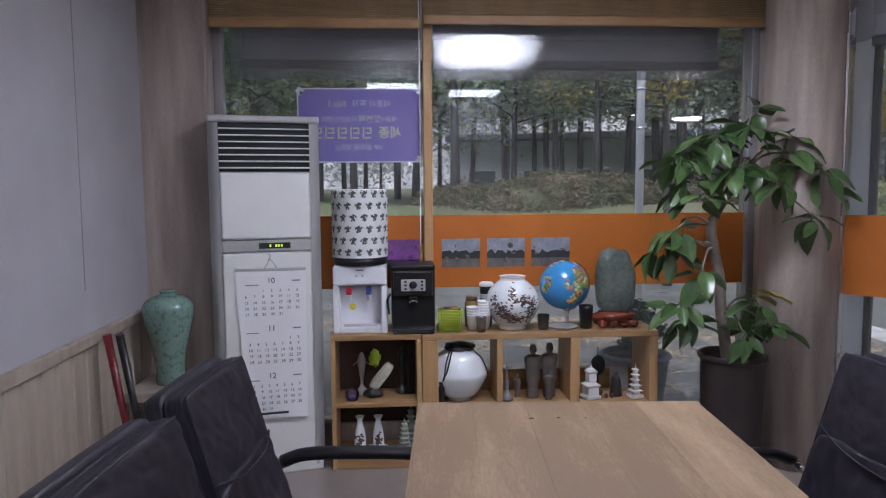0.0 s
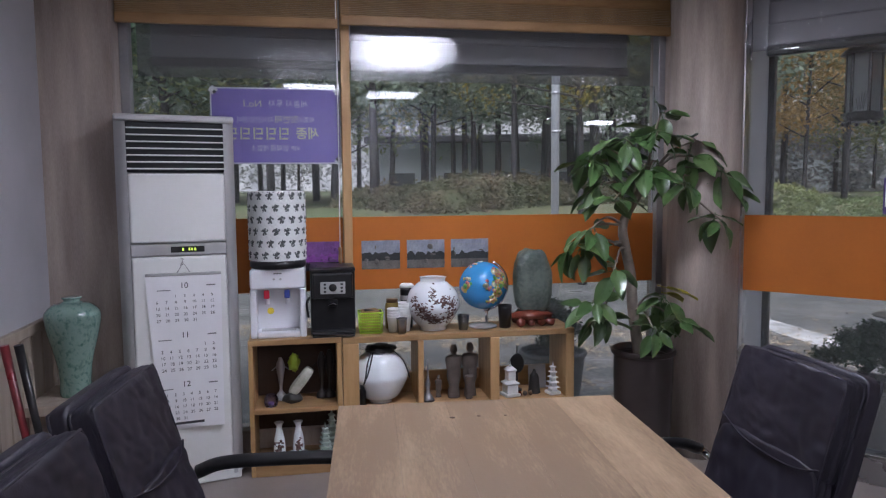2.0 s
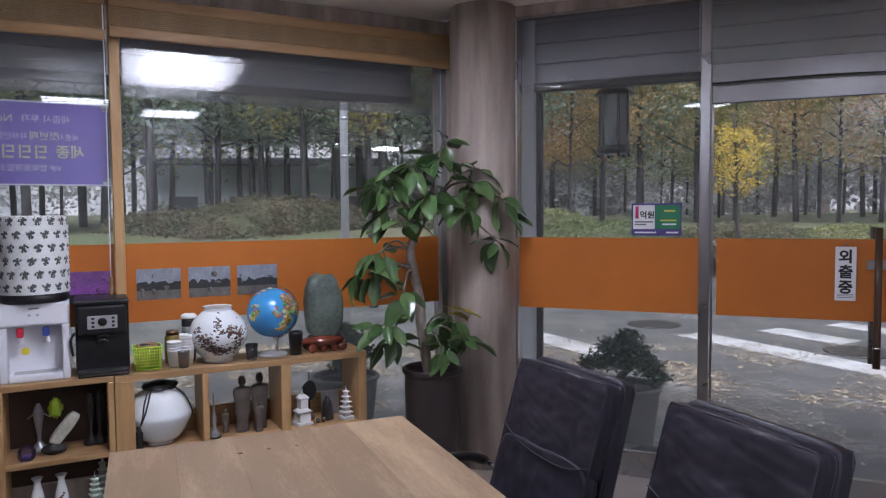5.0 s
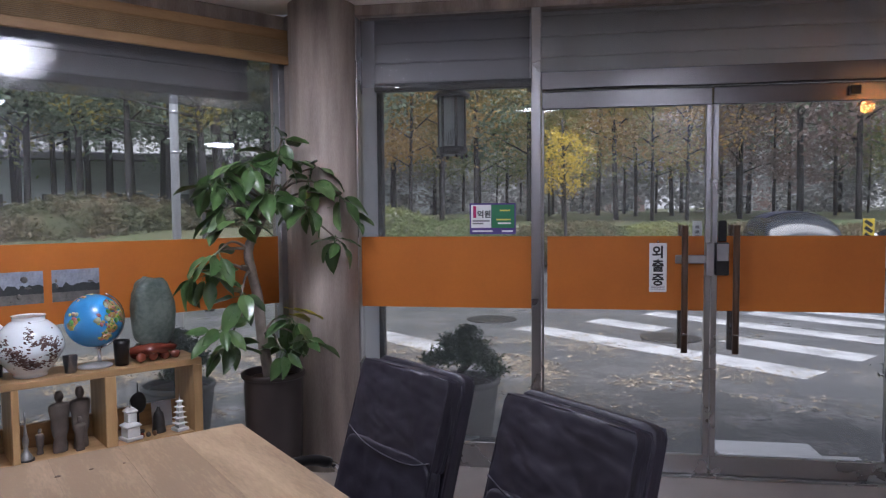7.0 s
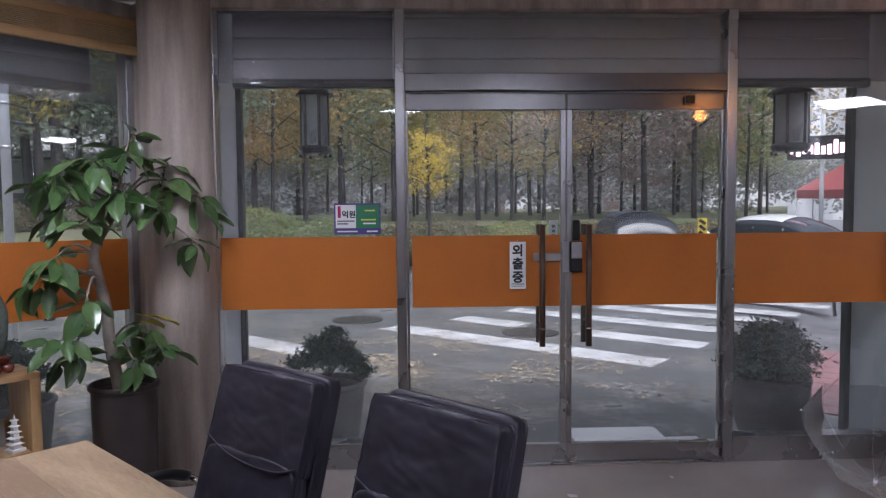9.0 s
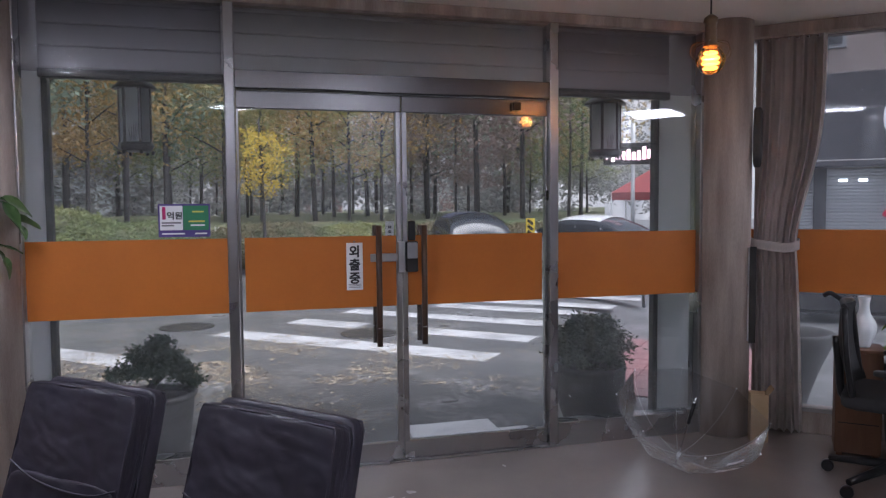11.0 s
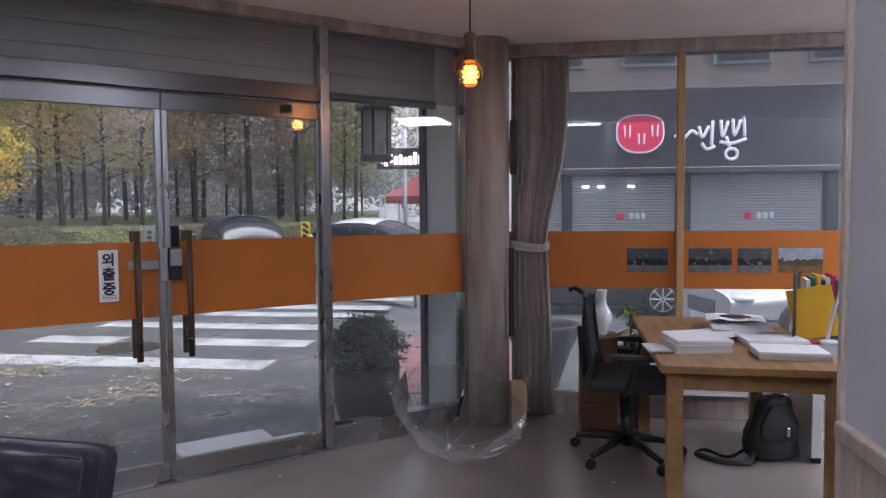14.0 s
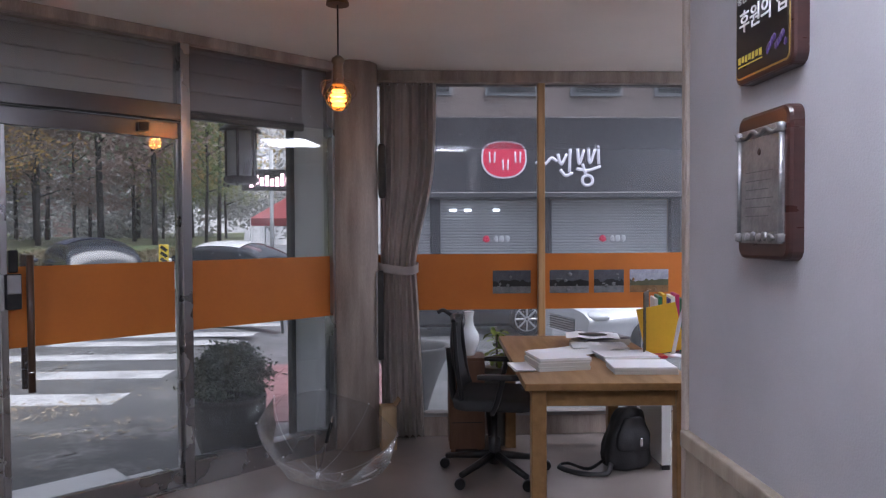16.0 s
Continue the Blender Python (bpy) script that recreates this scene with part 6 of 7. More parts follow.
part("spout", bx(-0.022, 0.022, -0.055, -0.03, 0.15, 0.185, 0.004), BLACKP, cm)
part("spout_trim", tube([(-0.02, -0.058, 0.16), (0, -0.06, 0.168), (0.02, -0.058, 0.16)], 0.003, 6, n=3), CHROME, cm)
part("drip_tray", bx(-0.105, 0.105, -0.08, -0.02, 0.0, 0.03, 0.006, 2), BLACKP, cm)
part("tray_edge", bx(-0.1, 0.1, -0.083, -0.08, 0.008, 0.014, 0), CHROME, cm)
part("steam_wand", tube([(-0.115, -0.03, 0.2), (-0.13, -0.045, 0.17), (-0.122, -0.04, 0.1)], 0.006, 8, n=3), BLACKP, cm)

LIME = mat("lime plastic", (0.42, 0.62, 0.03), (0.34, 0.52, 0.02), 0.4, scale=6)
bk = thing("wire_basket", pose(0.272, 3.60, TOP), "lime green plastic lattice basket holding sachets", "basket")
for j in range(8):
    z = 0.004 + 0.0145 * j
    w = 0.055 + 0.007 * j / 7
    part("hoop", tube([(-w, -0.05, z), (w, -0.05, z), (w, 0.05, z), (-w, 0.05, z), (-w, -0.05, z)], 0.0028 if j < 7 else 0.005, 5), LIME, bk)
for k in range(12):
    x = -0.055 + 0.01 * k
    part("rib", tube([(x, -0.05, 0.004), (x * 1.12, -0.052, 0.108)], 0.0022, 5), LIME, bk)
part("base", bx(-0.055, 0.055, -0.05, 0.05, 0.0, 0.004, 0), LIME, bk)
for k in range(7):
    part("sachet", bx(-0.045, 0.045, -0.004, 0.004, 0.0, 0.1, 0.002), DKMET if k % 2 else PINE, bk, "", pose(0.0, -0.035 + 0.012 * k, 0.015, 6 * (k % 3 - 1), 8 * (k % 2), 4 * k))

PAPERC = mat("paper cup", (0.80, 0.80, 0.79), (0.72, 0.73, 0.74), 0.6, scale=8)
def cup_stack(x, y, n, label):
    c = thing("cup_stack", pose(x, y, TOP), label, "paper cups", "cup stacks")
    me = finish("cup", lathe([(0.026, 0), (0.034, 0.075), (0.036, 0.078), (0.034, 0.08), (0.031, 0.075)], 20), PAPERC)
    for k in range(n):
        ob = new("cup", me)
        ob.parent, ob.matrix_basis = c, pose(0, 0, 0.014 * k)
cup_stack(0.392, 3.585, 4, "stack of white paper cups")
cup_stack(0.452, 3.60, 6, "taller stack of white paper cups")
JARG = mat("amber tea jar", (0.26, 0.19, 0.05), (0.16, 0.11, 0.03), 0.2, scale=12)
jr = thing("tea_jar", pose(0.395, 3.685, TOP), "amber tea jar with a pale lid", "jar")
part("jar", lathe(curve_profile([(0.035, 0), (0.037, 0.02), (0.037, 0.12), (0.028, 0.14)], 3), 20), JARG, jr)
part("lid", lathe([(0.031, 0), (0.031, 0.018), (0.028, 0.02)], 20, (0, 0, 0.139)), BRASS, jr)
jr2 = thing("tumbler", pose(0.475, 3.69, TOP), "dark printed tumbler with a white lid", "tumbler")
part("body", lathe([(0.03, 0), (0.036, 0.2), (0.036, 0.215)], 22), BLACKP, jr2)
part("lid", lathe([(0.038, 0), (0.038, 0.012), (0.03, 0.02)], 22, (0, 0, 0.215)), WHITE, jr2)
part("band", lathe([(0.0362, 0), (0.0366, 0.025)], 22, (0, 0, 0.15), caps=False), SILVER, jr2)
gl = solid("glass_tumbler", lathe([(0.022, 0), (0.028, 0.075), (0.03, 0.078), (0.026, 0.076), (0.02, 0.01)], 20), mat("smoked steel cup", (0.3, 0.3, 0.3), None, 0.2, metal=0.8), "small steel tumbler beside the paper cups", "cup", pose(0.428, 3.535, TOP))

# painted moon vase
PORC = mat("white porcelain", (0.80, 0.84, 0.85), (0.72, 0.77, 0.79), 0.12, scale=5, coat=0.6, rvar=0.03)
INKB = mat("brown ink painting", (0.07, 0.035, 0.028), (0.16, 0.10, 0.09), 0.25, scale=40, detail=8, fine=0.8)
prof = curve_profile([(0.07, 0), (0.072, 0.015), (0.10, 0.045), (0.137, 0.11), (0.14, 0.15), (0.12, 0.205), (0.08, 0.245), (0.068, 0.252), (0.068, 0.27), (0.072, 0.274), (0.06, 0.27)], 5)
def painted(name, m, label, prof, spots, seed):
    v = thing(name, m, label, "vase")
    part("body", lathe(prof, 44), PORC, v)
    r = random.Random(seed)
    def rad(z):
        for (r0, z0), (r1, z1) in zip(prof, prof[1:]):
            if z0 <= z <= z1:
                return r0 + (r1 - r0) * (z - z0) / max(1e-6, z1 - z0)
        return 0.1
    bm = bmesh.new()
    for a0, z0, w, h, n in spots:
        for _ in range(n * 4):
            a, z = a0 + r.gauss(0, w), z0 + r.gauss(0, h)
            rr = rad(z)
            sl = math.degrees(math.atan2(rad(z + 0.01) - rad(z - 0.01), 0.02))
            s = r.uniform(0.002, 0.0085)
            had = len(bm.verts)
            blob((0, 0, 0), (s * 1.3, 0.0012, s * 0.8), r.randint(0, 99), 1, 0.8, 2.5, bm)
            bm.verts.ensure_lookup_table()
            bmesh.ops.transform(bm, matrix=pose(rr * math.cos(a), rr * math.sin(a), z, 0, 0, math.degrees(a) + 90) @ pose(0, 0, 0, -sl, r.uniform(-50, 50), 0), verts=bm.verts[had:])
    tagged(part("painting", bm, INKB, v), "brown ink painting of many small brush marks", kind="stuff")
    return v
painted("painted_vase", pose(0.604, 3.62, TOP), "round white porcelain vase painted with brown landscapes", prof,
        [(-2.1, 0.11, 0.16, 0.022, 26), (-1.85, 0.08, 0.2, 0.014, 22), (-1.2, 0.16, 0.22, 0.012, 24), (-0.95, 0.12, 0.1, 0.03, 22), (-1.75, 0.2, 0.08, 0.016, 10), (-1.5, 0.07, 0.2, 0.01, 12), (-2.5, 0.15, 0.1, 0.02, 10)], 4)

# globe
OCEAN = mat("globe ocean", (0.06, 0.33, 0.68), (0.05, 0.27, 0.60), 0.22, scale=3, coat=0.5)
gb = thing("globe", pose(0.875, 3.62, TOP), "blue world globe with coloured countries on a round foot", "globe")
sp = part("sphere", lathe([(max(0.0008, 0.127 * math.sin(math.pi * k / 28)), -0.127 * math.cos(math.pi * k / 28)) for k in range(29)], 40), OCEAN, gb, "", pose(0, 0, 0.222, 0, 23, 0))
LANDS = [mat("globe land", c, None, 0.3, coat=0.4) for c in ((0.62, 0.58, 0.08), (0.12, 0.40, 0.08), (0.65, 0.22, 0.22), (0.62, 0.38, 0.12), (0.55, 0.60, 0.40))]
rr = random.Random(6)
# land masses as ovals: longitude, latitude, half widths, in degrees
OVALS = ((12, 14, 28, 17), (24, -12, 15, 22), (14, 50, 18, 12), (60, 48, 40, 20), (46, 24, 11, 9), (78, 20, 9, 13), (105, 35, 22, 20), (-60, -12, 16, 24), (-95, 45, 30, 20), (135, -25, 18, 12))
k = 0
while k < 190:
    lo0, la0, w, h = OVALS[k % len(OVALS)] if k % 3 else OVALS[k // 3 % 5]
    lo, la = math.radians(lo0 + rr.uniform(-w, w) * 0.9 - 88), math.radians(la0 + rr.uniform(-h, h) * 0.9)
    d = Vector((math.cos(la) * math.cos(lo), math.cos(la) * math.sin(lo), math.sin(la)))
    q = d.to_track_quat("Z", "Y").to_matrix().to_4x4()
    z = rr.uniform(0.009, 0.019)
    part("country", blob((0, 0, 0), (z, z * 0.85, 0.0008), k, 1, 0.7, 2), LANDS[(k * 7 + k // 10) % 5], sp, "", Matrix.Translation(d * 0.1268) @ q)
    k += 1
part("meridian", tube([(0.137 * math.sin(t) , 0, 0.222 + 0.137 * math.cos(t)) for t in [0.4 + k * 2.75 / 20 for k in range(21)]], 0.004, 6), CHROME, gb)
part("stem", lathe([(0.01, 0), (0.008, 0.07), (0.02, 0.09)], 14, (0.02, 0, 0.01)), CHROME, gb)
part("foot", lathe(curve_profile([(0.075, 0), (0.075, 0.008), (0.05, 0.015), (0.012, 0.022)], 3), 32), SILVER, gb)
solid("black_tumbler", lathe([(0.03, 0), (0.037, 0.1), (0.038, 0.12), (0.034, 0.12), (0.028, 0.02)], 24), BLACKP, "small black cup on the shelf", "cup", pose(0.985, 3.58, TOP))
pc = solid("clear_cup", lathe([(0.024, 0), (0.032, 0.078), (0.029, 0.076), (0.022, 0.005)], 20), pane_mat("clear plastic", (0.8, 0.82, 0.84), 0.15, 0.25), "clear upturned plastic cup on the shelf", "cup", pose(0.755, 3.56, TOP))

# viewing stone
STONE = mat("green-grey stone", (0.045, 0.07, 0.056), (0.14, 0.165, 0.14), 0.5, scale=9, bump=1.0, bscale=55, fine=0.7, detail=9)
vs_ = thing("viewing_stone", pose(1.15, 3.62, TOP), "tall green-grey viewing stone on a carved red-brown stand", "stone")
bm = blob((0, 0, 0), (0.098, 0.06, 0.19), 12, 4, 0.10, 1.6)
for v in bm.verts:
    e = Vector((v.co.x / 0.1, v.co.y / 0.062, v.co.z / 0.2))
    e = e / (abs(e.x) ** 3.2 + abs(e.y) ** 3.2 + abs(e.z) ** 3.2) ** (1 / 3.2) * e.length ** 0.6
    v.co = Vector((e.x * (0.088 - 0.012 * e.z), e.y * 0.06, e.z * 0.185)) * (1 + 0.05 * noise.noise(v.co * 30) + 0.03 * noise.noise(v.co * 80))
    v.co.x *= 1 + 0.08 * math.sin(v.co.z * 9)
    if v.co.z > 0.08:
        v.co.x = v.co.x * 0.98 - 0.004
part("stone", bm, STONE, vs_, "", pose(0.0, 0, 0.238, 0, 0, 0) @ Matrix.Diagonal((1.17, 1, 0.96, 1)))
REDW = mat("carved redwood", (0.20, 0.045, 0.025), (0.12, 0.025, 0.016), 0.22, scale=8, coat=0.5)
part("stand", blob((0, 0, 0.055), (0.115, 0.075, 0.035), 3, 3, 0.35, 3), REDW, vs_)
for x in (-0.08, -0.02, 0.035, 0.085):
    part("carved_foot", blob((x, -0.05, 0.022), (0.026, 0.02, 0.024), int(x * 100), 2, 0.3), REDW, vs_)
    part("carved_foot", blob((x, 0.045, 0.022), (0.026, 0.02, 0.024), int(x * 100) + 3, 2, 0.3), REDW, vs_)

# ---- inside the shelf ----
mj = thing("moon_jar", pose(0.322, 3.62, 0.3185), "large white porcelain moon jar with a black cloth cover", "jar")
part("jar", lathe(curve_profile([(0.06, 0), (0.064, 0.012), (0.10, 0.04), (0.142, 0.12), (0.142, 0.165), (0.112, 0.235), (0.065, 0.27), (0.06, 0.285)], 5), 44), PORC, mj)
part("cloth", blob((0, 0, 0.278), (0.082, 0.082, 0.022), 7, 3, 0.35, 2.5), BLACKP, mj, "black cloth tied over the mouth")
for pts in ([(-0.05, -0.06, 0.28), (-0.075, -0.105, 0.22), (-0.085, -0.118, 0.16), (-0.095, -0.112, 0.12)], [(-0.04, -0.06, 0.28), (-0.06, -0.11, 0.22), (-0.075, -0.12, 0.17), (-0.09, -0.115, 0.13)], [(0.06, -0.05, 0.28), (0.11, -0.07, 0.23), (0.135, -0.075, 0.17), (0.146, -0.06, 0.13)]):
    part("cord", tube(pts, 0.004, 6, n=4), BLACKP, mj)
for k in range(3):
    solid("small_bottle", lathe([(0.016, 0), (0.016, 0.085), (0.011, 0.095), (0.012, 0.115)], 14), BLACKP, "small black lidded bottle", "bottle", pose(0.222 + 0.0, 3.53 + 0.05 * k, 0.3185), "small bottles")

CLAY = mat("terracotta grey clay", (0.12, 0.095, 0.08), (0.075, 0.06, 0.05), 0.8, scale=14, bump=0.4)
def clay_figure(x, y, h, label, kneel=False):
    prof = [(0.03, 0), (0.032, 0.05), (0.026, 0.22), (0.034, 0.36), (0.036, 0.52), (0.042, 0.68), (0.038, 0.78), (0.014, 0.82), (0.019, 0.88), (0.018, 0.94), (0.012, 1.0)]
    bm = lathe(curve_profile([(r * h / 0.26, z * h) for r, z in prof], 3), 16)
    for v in bm.verts:
        v.co.y *= 0.62
        v.co += Vector((noise.noise(v.co * 40), noise.noise(v.co * 40 + Vector((9, 0, 0))), 0)) * 0.003
    return solid("clay_statuette", bm, CLAY, label, "statuette", pose(x, y, 0.3185, 0, 0, 10), "clay statuettes")
clay_figure(0.71, 3.60, 0.285, "tall grey clay statuette in the shelf")
clay_figure(0.80, 3.61, 0.29, "second tall grey clay statuette in the shelf")
clay_figure(0.785, 3.56, 0.16, "short grey clay statuette in front")
clay_figure(0.63, 3.62, 0.12, "tiny clay statuette in the shelf")
spk = thing("metal_ornament", pose(0.565, 3.57, 0.3185), "small dark metal tower ornament", "ornament")
part("tower", lathe(curve_profile([(0.03, 0), (0.025, 0.02), (0.01, 0.05), (0.014, 0.09), (0.006, 0.13), (0.003, 0.22)], 4), 14), PEWTER, spk)
part("foot", lathe([(0.036, 0), (0.034, 0.008)], 18), IRONM, spk)

PAGW = mat("white stone carving", (0.70, 0.70, 0.68), (0.60, 0.60, 0.58), 0.55, scale=10)
PAGG = mat("pale jade carving", (0.42, 0.50, 0.44), (0.34, 0.42, 0.36), 0.4, scale=10)
def pagoda(x, y, z, h, tiers, w, mm, label, wide=0.55):
    p = thing("pagoda_model", pose(x, y, z, 0, 0, 12), label, "pagoda model", "pagoda models")
    part("plinth", bx(-w, w, -w, w, 0, h * 0.09, 0.003), mm, p)
    for k in range(tiers):
        f = 1 - 0.62 * k / tiers
        z0 = h * (0.09 + 0.74 * k / tiers)
        dz = h * 0.74 / tiers
        part("tier_wall", bx(-w * wide * f, w * wide * f, -w * wide * f, w * wide * f, z0, z0 + dz * 0.62, 0.001), mm, p)
        part("tier_roof", lathe([(w * f * 0.95, 0), (w * f * 1.3, dz * 0.1), (w * f * 1.25, dz * 0.18), (w * f * 0.6, dz * 0.38)], 4, (0, 0, z0 + dz * 0.62)), mm, p, "", pose(0, 0, 0, 0, 0, 45))
    part("finial", lathe([(w * 0.12, 0), (w * 0.16, h * 0.03), (w * 0.05, h * 0.08), (w * 0.02, h * 0.16)], 10, (0, 0, h * 0.83)), mm, p)
    return p
pagoda(1.012, 3.57, 0.3185, 0.19, 2, 0.042, PAGW, "white two-tier stone pagoda model", 0.75)
pagoda(1.247, 3.56, 0.3185, 0.185, 5, 0.033, PAGW, "white five-tier stone pagoda model", 0.55)
pagoda(0.03, 3.55, 0.06, 0.19, 6, 0.036, PAGG, "pale jade six-tier pagoda model", 0.6)
pagoda(0.065, 3.64, 0.06, 0.24, 6, 0.038, PAGG, "taller pale jade pagoda model behind", 0.6)
solid("dark_bell", lathe(curve_profile([(0.034, 0), (0.03, 0.03), (0.024, 0.09), (0.012, 0.11), (0.006, 0.13)], 4), 18), IRONM, "small dark bell ornament", "ornament", pose(1.155, 3.6, 0.3185))
fr_ = thing("display_card", pose(1.20, 3.68, 0.3185, -8, 0, 0), "small pale card leaning in the shelf", "card")
part("card", bx(-0.05, 0.05, -0.004, 0.004, 0, 0.13, 0.002), STEELH, fr_)
lf = thing("leaf_fan", pose(1.075, 3.66, 0.3185), "dark oval hand mirror on a stand", "ornament")
part("disc", blob((0, 0, 0.15), (0.042, 0.01, 0.055), 2, 3, 0.05), BLACKP, lf)
part("stem", tube([(0, 0, 0.0), (0, 0, 0.25)], (0.006, 0.003), 6), BLACKP, lf)
part("foot", lathe([(0.03, 0), (0.028, 0.008)], 16), BLACKP, lf)
for k, (dx, mm) in enumerate(((-0.03, REDW), (0.0, CLAY), (0.03, BRASS))):
    solid("tiny_ornament", blob((0, 0, 0.012), (0.012, 0.012, 0.014), k, 2, 0.3), mm, "tiny carved ornament on the shelf", "ornament", pose(1.09 + dx, 3.555, 0.3185), "tiny ornaments")

# upper left bay: trophies and a wrapped bottle
CRY = pane_mat("lilac crystal", (0.72, 0.66, 0.90), 0.05, 0.25, 1.6)
ct = thing("crystal_paperweight", pose(-0.235, 3.56, 0.3425), "faceted lilac crystal paperweight", "paperweight")
part("crystal", lathe([(0.03, 0), (0.036, 0.015), (0.036, 0.04), (0.026, 0.06)], 8), CRY, ct)
part("core", lathe([(0.014, 0.006), (0.014, 0.022)], 8), mat("violet core", (0.25, 0.18, 0.6), None, 0.3), ct)
JADE = mat("pale speckled jade", (0.55, 0.55, 0.48), (0.38, 0.38, 0.30), 0.4, scale=18, fine=0.7)
jb_ = thing("jade_ornament", pose(-0.1, 3.6, 0.3425), "leaning pale jade carving on a dark stand", "ornament")
part("carving", cushion(-0.024, 0.024, -0.02, 0.02, -0.08, 0.08, 0.01, 5, 9), JADE, jb_, "", pose(0.015, 0, 0.11, 0, 38, 0))
part("stand", blob((-0.03, 0, 0.025), (0.05, 0.035, 0.026), 4, 3, 0.3), IRONM, jb_)
part("yellow_tuft", blob((-0.02, 0.03, 0.2), (0.026, 0.02, 0.045), 8, 3, 0.6, 3), LIME, jb_)
for k, (x, h) in enumerate(((-0.19, 0.22), (0.02, 0.24), (0.06, 0.25))):
    t = thing("dark_trophy", pose(x, 3.67, 0.3425), "slim dark trophy on a round foot", "trophy", "dark trophies")
    part("column", lathe(curve_profile([(0.03, 0), (0.028, 0.02), (0.008, 0.05), (0.014, h * 0.5), (0.022, h * 0.8), (0.008, h)], 4), 16), IRONM if k else STEELH, t)
    part("arms", tube([(-0.045, 0, h * 0.7), (0, 0, h * 0.82), (0.045, 0, h * 0.7)], 0.004, 6, n=4), IRONM if k else STEELH, t)
# lower left bay: two painted bottles and small white cups
for x in (-0.2, -0.105):
    b = painted("painted_bottle", pose(x, 3.58, 0.06), "slender white bottle vase with brown flower painting", curve_profile([(0.026, 0), (0.03, 0.03), (0.027, 0.1), (0.016, 0.15), (0.014, 0.17), (0.024, 0.19)], 4), [(-1.6, 0.07, 0.3, 0.018, 10)], int(x * 100) + 50)
for k in range(3):
    solid("small_white_cup", lathe(curve_profile([(0.014, 0), (0.024, 0.02), (0.026, 0.045), (0.022, 0.044)], 3), 18), PORC, "small white porcelain cup", "cup", pose(-0.19 + 0.055 * k, 3.535, 0.06), "small cups")

# ---- rubber plant ----
pot = thing("rubber_plant", pose(1.64, 3.30, 0), "tall rubber plant with glossy leaves in a dark pot", "potted plant")
DKPOT = mat("dark glazed pot", (0.024, 0.018, 0.017), (0.04, 0.03, 0.028), 0.4, scale=7, bump=0.15, bscale=30)
part("pot", lathe(curve_profile([(0.12, 0), (0.13, 0.03), (0.142, 0.25), (0.148, 0.5), (0.148, 0.57), (0.16, 0.585), (0.16, 0.605), (0.145, 0.605), (0.138, 0.57)], 4), 40), DKPOT, pot)
part("soil", lathe([(0.14, 0), (0.13, 0.015), (0.005, 0.02)], 28, (0, 0, 0.555)), SOIL, pot)
trunk_pts = [(-0.02, 0, 0.55), (-0.06, 0.0, 0.8), (-0.075, 0.0, 0.98), (-0.11, -0.01, 1.12), (-0.125, -0.01, 1.24), (-0.06, 0.0, 1.36), (0.0, 0.01, 1.45)]
part("trunk", tube(trunk_pts, (0.029, 0.02), 14, n=6), BARKP, pot, "pale grey bent trunk")
part("bud_stub", tube([(-0.11, -0.01, 1.14), (-0.17, -0.02, 1.15)], (0.018, 0.013), 8), BARKP, pot)
leafs = []
for v in range(3):
    bm = bmesh.new()
    n = 9
    L, Wd = 0.155, 0.035 + 0.003 * v
    g = []
    for i in range(n + 1):
        u = i / n
        w = Wd * (math.sin(math.pi * u ** 0.8) ** 0.75) + 0.0008
        zc = -0.03 * u * u * (1 + v * 0.6)
        g.append([bm.verts.new((L * u, -w, zc + 0.010 + 0.004 * math.sin(u * 9 + v))), bm.verts.new((L * u, -w * 0.5, zc + 0.003)), bm.verts.new((L * u, 0, zc)), bm.verts.new((L * u, w * 0.5, zc + 0.003)), bm.verts.new((L * u, w, zc + 0.010 - 0.004 * math.sin(u * 8 + v)))])
    for a, b in zip(g, g[1:]):
        for i in range(4):
            bm.faces.new((a[i], a[i + 1], b[i + 1], b[i])).smooth = True
    tube([(-0.05, 0, 0.004), (0.0, 0, 0.0), (L * 0.6, 0, -0.012)], (0.0026, 0.0012), 5, bm)
    leafs.append(finish("leaf", bm, LEAF))
YLEAF = mat("yellowing leaf", (0.45, 0.34, 0.03), (0.25, 0.26, 0.03), 0.4, scale=8)
rl = random.Random(21)
twigs = [  # tip x, y, z; from height on trunk; number of leaves
    ((-0.30, -0.06, 1.62), 6, 7), ((-0.16, -0.10, 1.66), 6, 7), ((0.02, -0.08, 1.70), 6, 7), ((0.10, 0.05, 1.80), 6, 6), ((-0.20, 0.10, 1.50), 6, 6), ((0.22, -0.05, 1.58), 6, 6),
    ((0.38, -0.06, 1.50), 6, 6), ((0.46, 0.0, 1.42), 6, 5), ((0.33, -0.14, 1.26), 6, 6), ((-0.27, -0.05, 1.44), 5, 6), ((-0.33, -0.08, 1.22), 4, 6), ((-0.36, -0.03, 1.12), 3, 6),
    ((-0.22, -0.12, 1.02), 3, 5), ((-0.33, -0.10, 0.86), 2, 7), ((-0.27, -0.04, 0.76), 2, 7), ((0.06, -0.10, 0.88), 1, 6), ((0.12, -0.12, 0.76), 1, 7), ((-0.03, -0.16, 0.74), 1, 5), ((0.05, -0.02, 1.55), 6, 6), ((-0.06, -0.1, 1.52), 6, 6), ((-0.36, -0.1, 1.55), 6, 6), ((-0.24, -0.14, 1.36), 5, 6), ((0.16, -0.12, 1.44), 6, 6), ((-0.42, -0.06, 1.14), 4, 5), ((0.28, 0.02, 1.66), 6, 5)]
